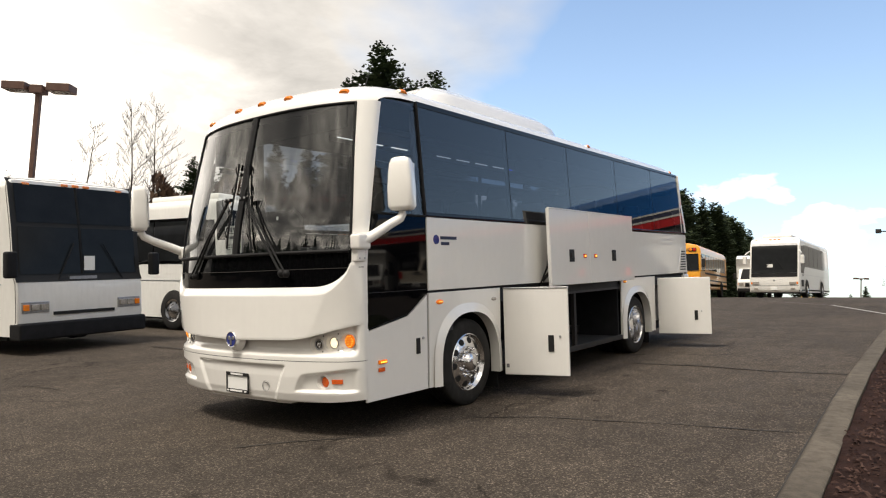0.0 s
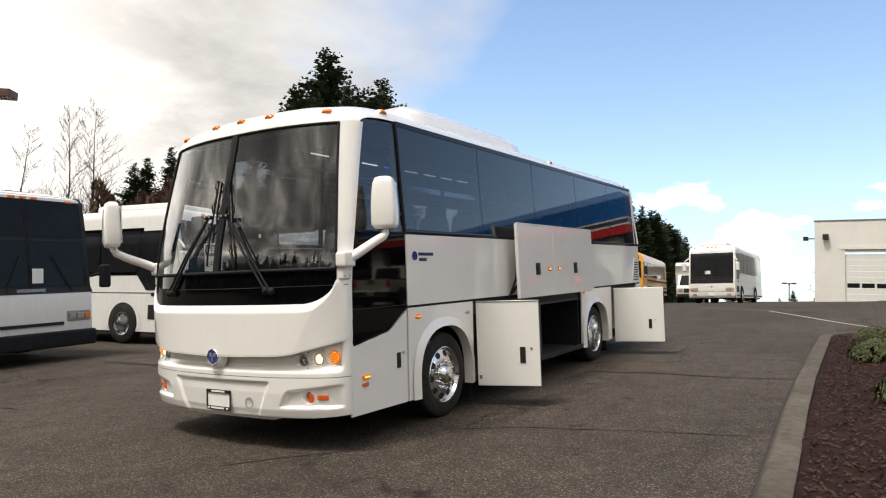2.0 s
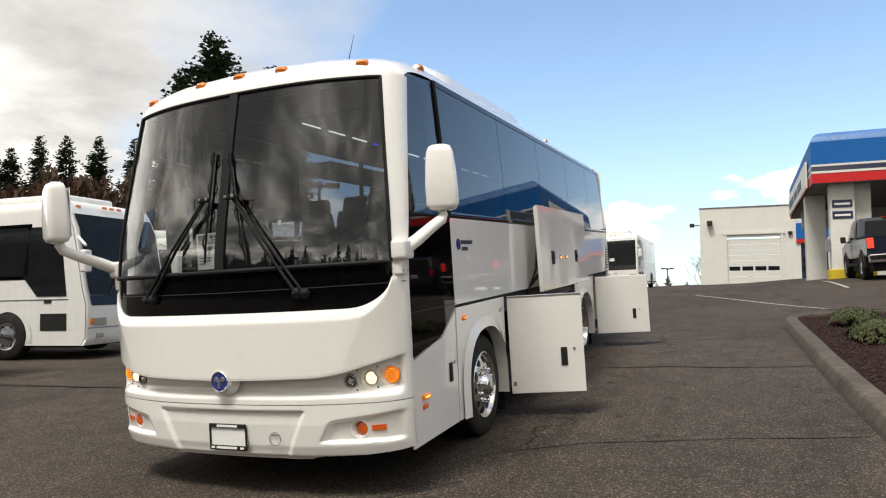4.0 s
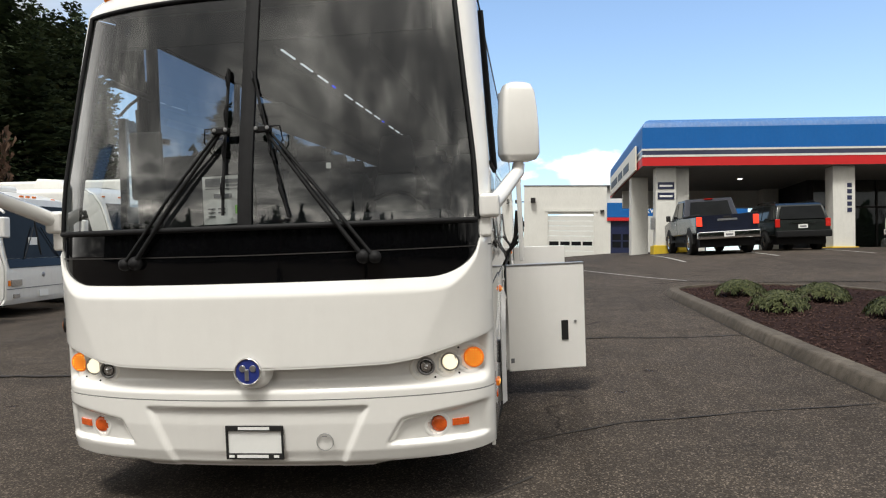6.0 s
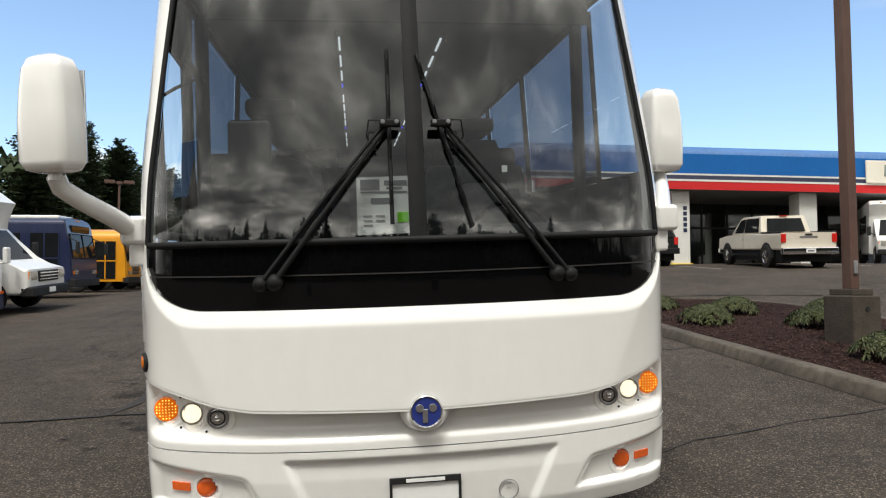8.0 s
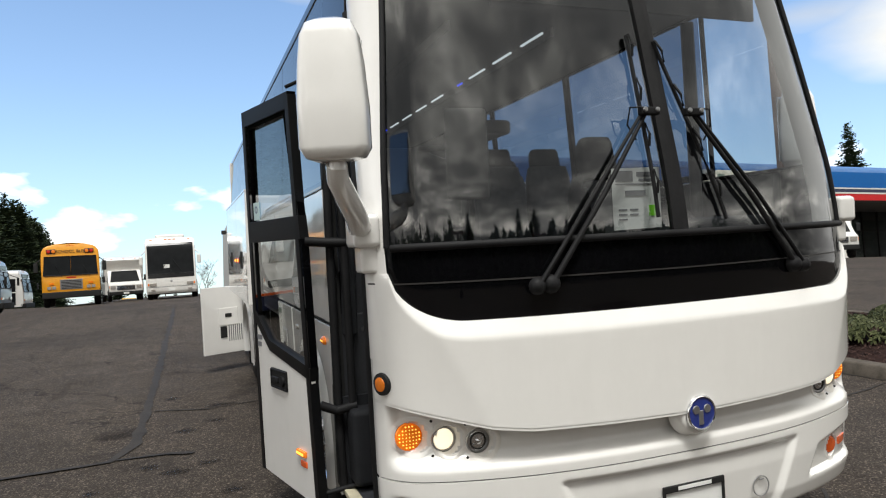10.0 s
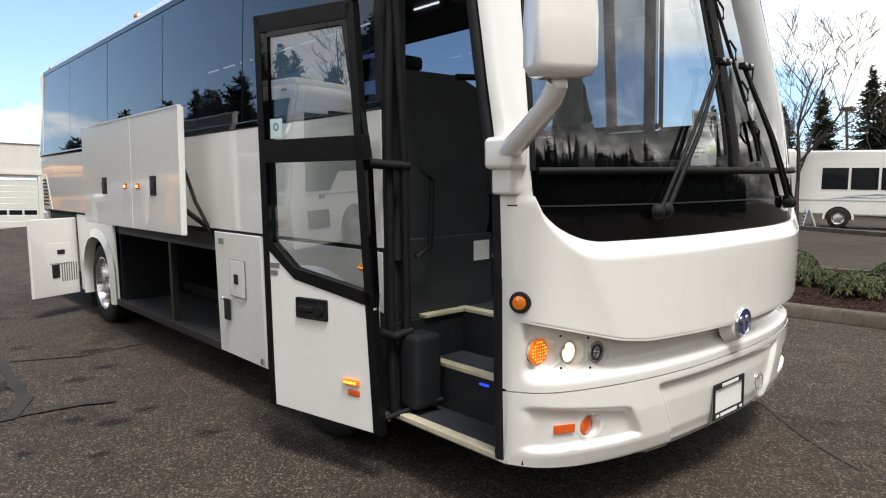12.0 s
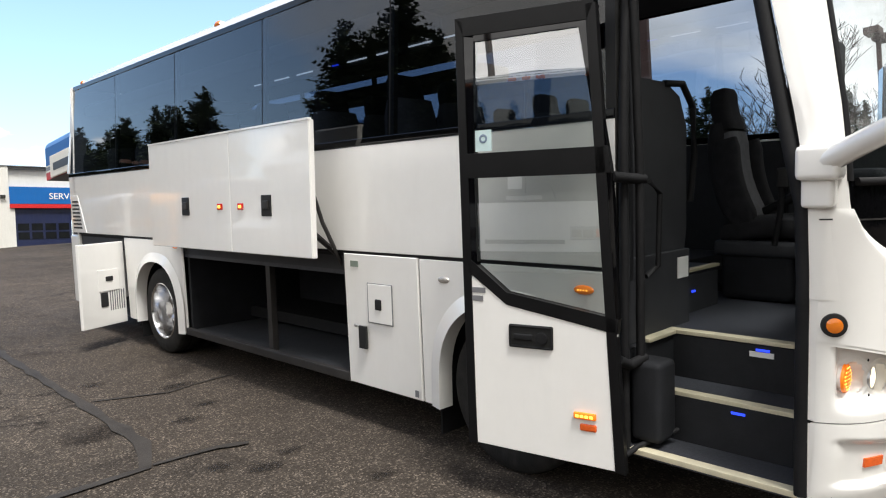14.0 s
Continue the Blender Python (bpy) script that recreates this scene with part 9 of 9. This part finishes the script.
    part("plate_bar", boxed(-0.11, 0.11, L2 + (0.171 if pick else 0.047), L2 + (0.174 if pick else 0.050), 0.60 if pick else 0.86, 0.655 if pick else 0.915), M["ink"], v)
    # underside, made deeper so its dark shape also gives the shade beneath the car
    part("underside", boxed(-hw + 0.12, hw - 0.12, 0.2, L2 - 0.15, 0.24, 0.66), M["rubber"], v)
    if pick:
        part("load_bed", boxed(-hw + 0.14, hw - 0.14, ce + 0.08, L2 - 0.12, 1.262, 1.268), M["ink_black"], v)
        for sg in (-1, 1):
            part("bed_rail", boxed(min(sg * (hw - 0.12), sg * (hw - 0.01)), max(sg * (hw - 0.12), sg * (hw - 0.01)), ce + 0.04, L2, 1.255, 1.31, bevel=0.01), M["ink_black"], v)
        bw = bmesh.new()
        bw.faces.new([bw.verts.new(p) for p in ((-0.70, ce + 0.01, 1.32), (0.70, ce + 0.01, 1.32), (0.62, ce - 0.18, 1.82), (-0.62, ce - 0.18, 1.82))])
        part("rear_window", bw, M["glass_far"], v, smooth=0)
        part("tailgate_bar", boxed(-0.30, 0.30, L2, L2 + 0.012, 1.08, 1.14), M["steel"], v)
        part("tailgate_handle", boxed(-0.12, 0.12, L2, L2 + 0.02, 1.16, 1.22), M["ink_black"], v)
        part("high_brake_lamp", boxed(-0.14, 0.14, ce - 0.28, ce - 0.22, 1.895, 1.925), M["red_lens"], v)
        ws = bmesh.new()
        ws.faces.new([ws.verts.new(p) for p in ((-0.82, 1.40, 1.29), (0.82, 1.40, 1.29), (0.70, 2.02, 1.84), (-0.70, 2.02, 1.84))])
        for w in ws.verts:
            w.co += Vector((0, -0.025, 0.03))
        part("windscreen", ws, M["glass_far"], v, smooth=0)
    else:
        bw = bmesh.new()
        bw.faces.new([bw.verts.new(p) for p in ((-0.78, L2 + 0.0, 1.16), (0.78, L2 + 0.0, 1.16), (0.68, 4.56, 1.62), (-0.68, 4.56, 1.62))])
        for w in bw.verts:
            w.co += Vector((0, 0.02, 0.0))
        part("rear_window", bw, M["glass_far"], v, smooth=0)
        part("tailgate_bar", boxed(-0.42, 0.42, L2 + 0.02, L2 + 0.045, 0.985, 1.03), M["chrome"], v)
        for sg in (-1, 1):
            part("roof_rail", tube([(sg * 0.70, 2.2, 1.78), (sg * 0.70, 2.3, 1.83), (sg * 0.69, 4.0, 1.82), (sg * 0.69, 4.1, 1.76)], 0.02, 6), M["rubber"], v)
    return v


def tail_at(x, y, heading, length):
    h = radians(heading)
    return on_slope(x + math.cos(h) * length, y + math.sin(h) * length, heading)


car(tail_at(8.22, 20.4, 88, 6.25) @ Matrix.Scale(1.06, 4), "dark blue lifted pickup truck with lit tail lamps", "pickup", "dark_blue_car")
car(tail_at(11.1, 21.7, 90, 4.6) @ Matrix.Scale(0.98, 4), "black-green SUV with roof rails", "suv", "black_green_car")
car(tail_at(14.3, 17.3, 80, 5.9 * 0.94) @ Matrix.Scale(0.94, 4), "cream crew-cab pickup truck", "pickup", "cream")

# A-board on the far verge, kerbs across the road
ax, ay = 18.5, 6.5
ab = thing("sidewalk_sign", "white folding sign board with dark lettering bars", "sign board", pose(ax, ay, ground_z(ax, ay), 0, 0, 30) @ Matrix.Scale(0.72, 4))
for sg in (-1, 1):
    face = part("sign_leaf", prism([(-0.30, 0.0), (0.30, 0.0), (0.30, 0.84), (-0.30, 0.84)], "y", -0.012, 0.012), M["paper"], ab, m=Matrix.Translation((0, sg * 0.27, 0)) @ Matrix.Rotation(radians(sg * 16), 4, "X"))
    for i in range(4):
        part("lettering_bar", boxed(-0.22, 0.22, -0.016 if sg < 0 else 0.012, -0.012 if sg < 0 else 0.016, 0.18 + i * 0.15, 0.26 + i * 0.15), M["ink_black"], face)
for a, b in (((21.0, 12.6), (12.7, -2.3)),):
    bm = bmesh.new()
    rows = []
    for i in range(25):
        x, y = a[0] + (b[0] - a[0]) * i / 24, a[1] + (b[1] - a[1]) * i / 24
        g = ground_z(x, y)
        rows.append([bm.verts.new((x + dx, y, g + h)) for dx, h in ((0, -0.03), (0.01, 0.11), (0.04, 0.13), (0.16, 0.13), (0.17, -0.03))])
    for r0, r1 in zip(rows, rows[1:]):
        for i in range(4):
            bm.faces.new((r0[i], r0[i + 1], r1[i + 1], r1[i]))
    tagged(part("far_kerb", bm, M["concrete"], None, "concrete kerb across the drive", smooth=50), category="kerb", kind="structure")

# overhead wire and far yellow machines
for i, (bearing, dist, w) in enumerate(((7.0, 92, 3.2), (5.9, 95, 2.6), (8.0, 90, 2.2))):
    x, y = polar(4.1, -3.78, bearing, dist)
    mc = thing("yellow_machine", "yellow loader far off at the end of the yard", "loader", pose(x, y, ground_z(x, y) - 0.55, 0, 0, 40 * i), group="far machines")
    part("machine_body", prism([(-w / 2, 0.35), (w / 2, 0.35), (w / 2, 1.0), (w * 0.1, 1.25), (-w * 0.1, 1.9), (-w / 2, 1.2)], "y", -0.8, 0.8, 0.08), M["far_yellow"], mc)
    for sx in (-1, 1):
        for sy in (-1, 1):
            part("machine_wheel", lathe([(-0.2, 0.35), (-0.2, 0.5), (0.2, 0.5), (0.2, 0.35)], (sx * w * 0.32, sy * 0.8, 0.5), (0, 1, 0), 16, close=True), M["tyre"], mc)
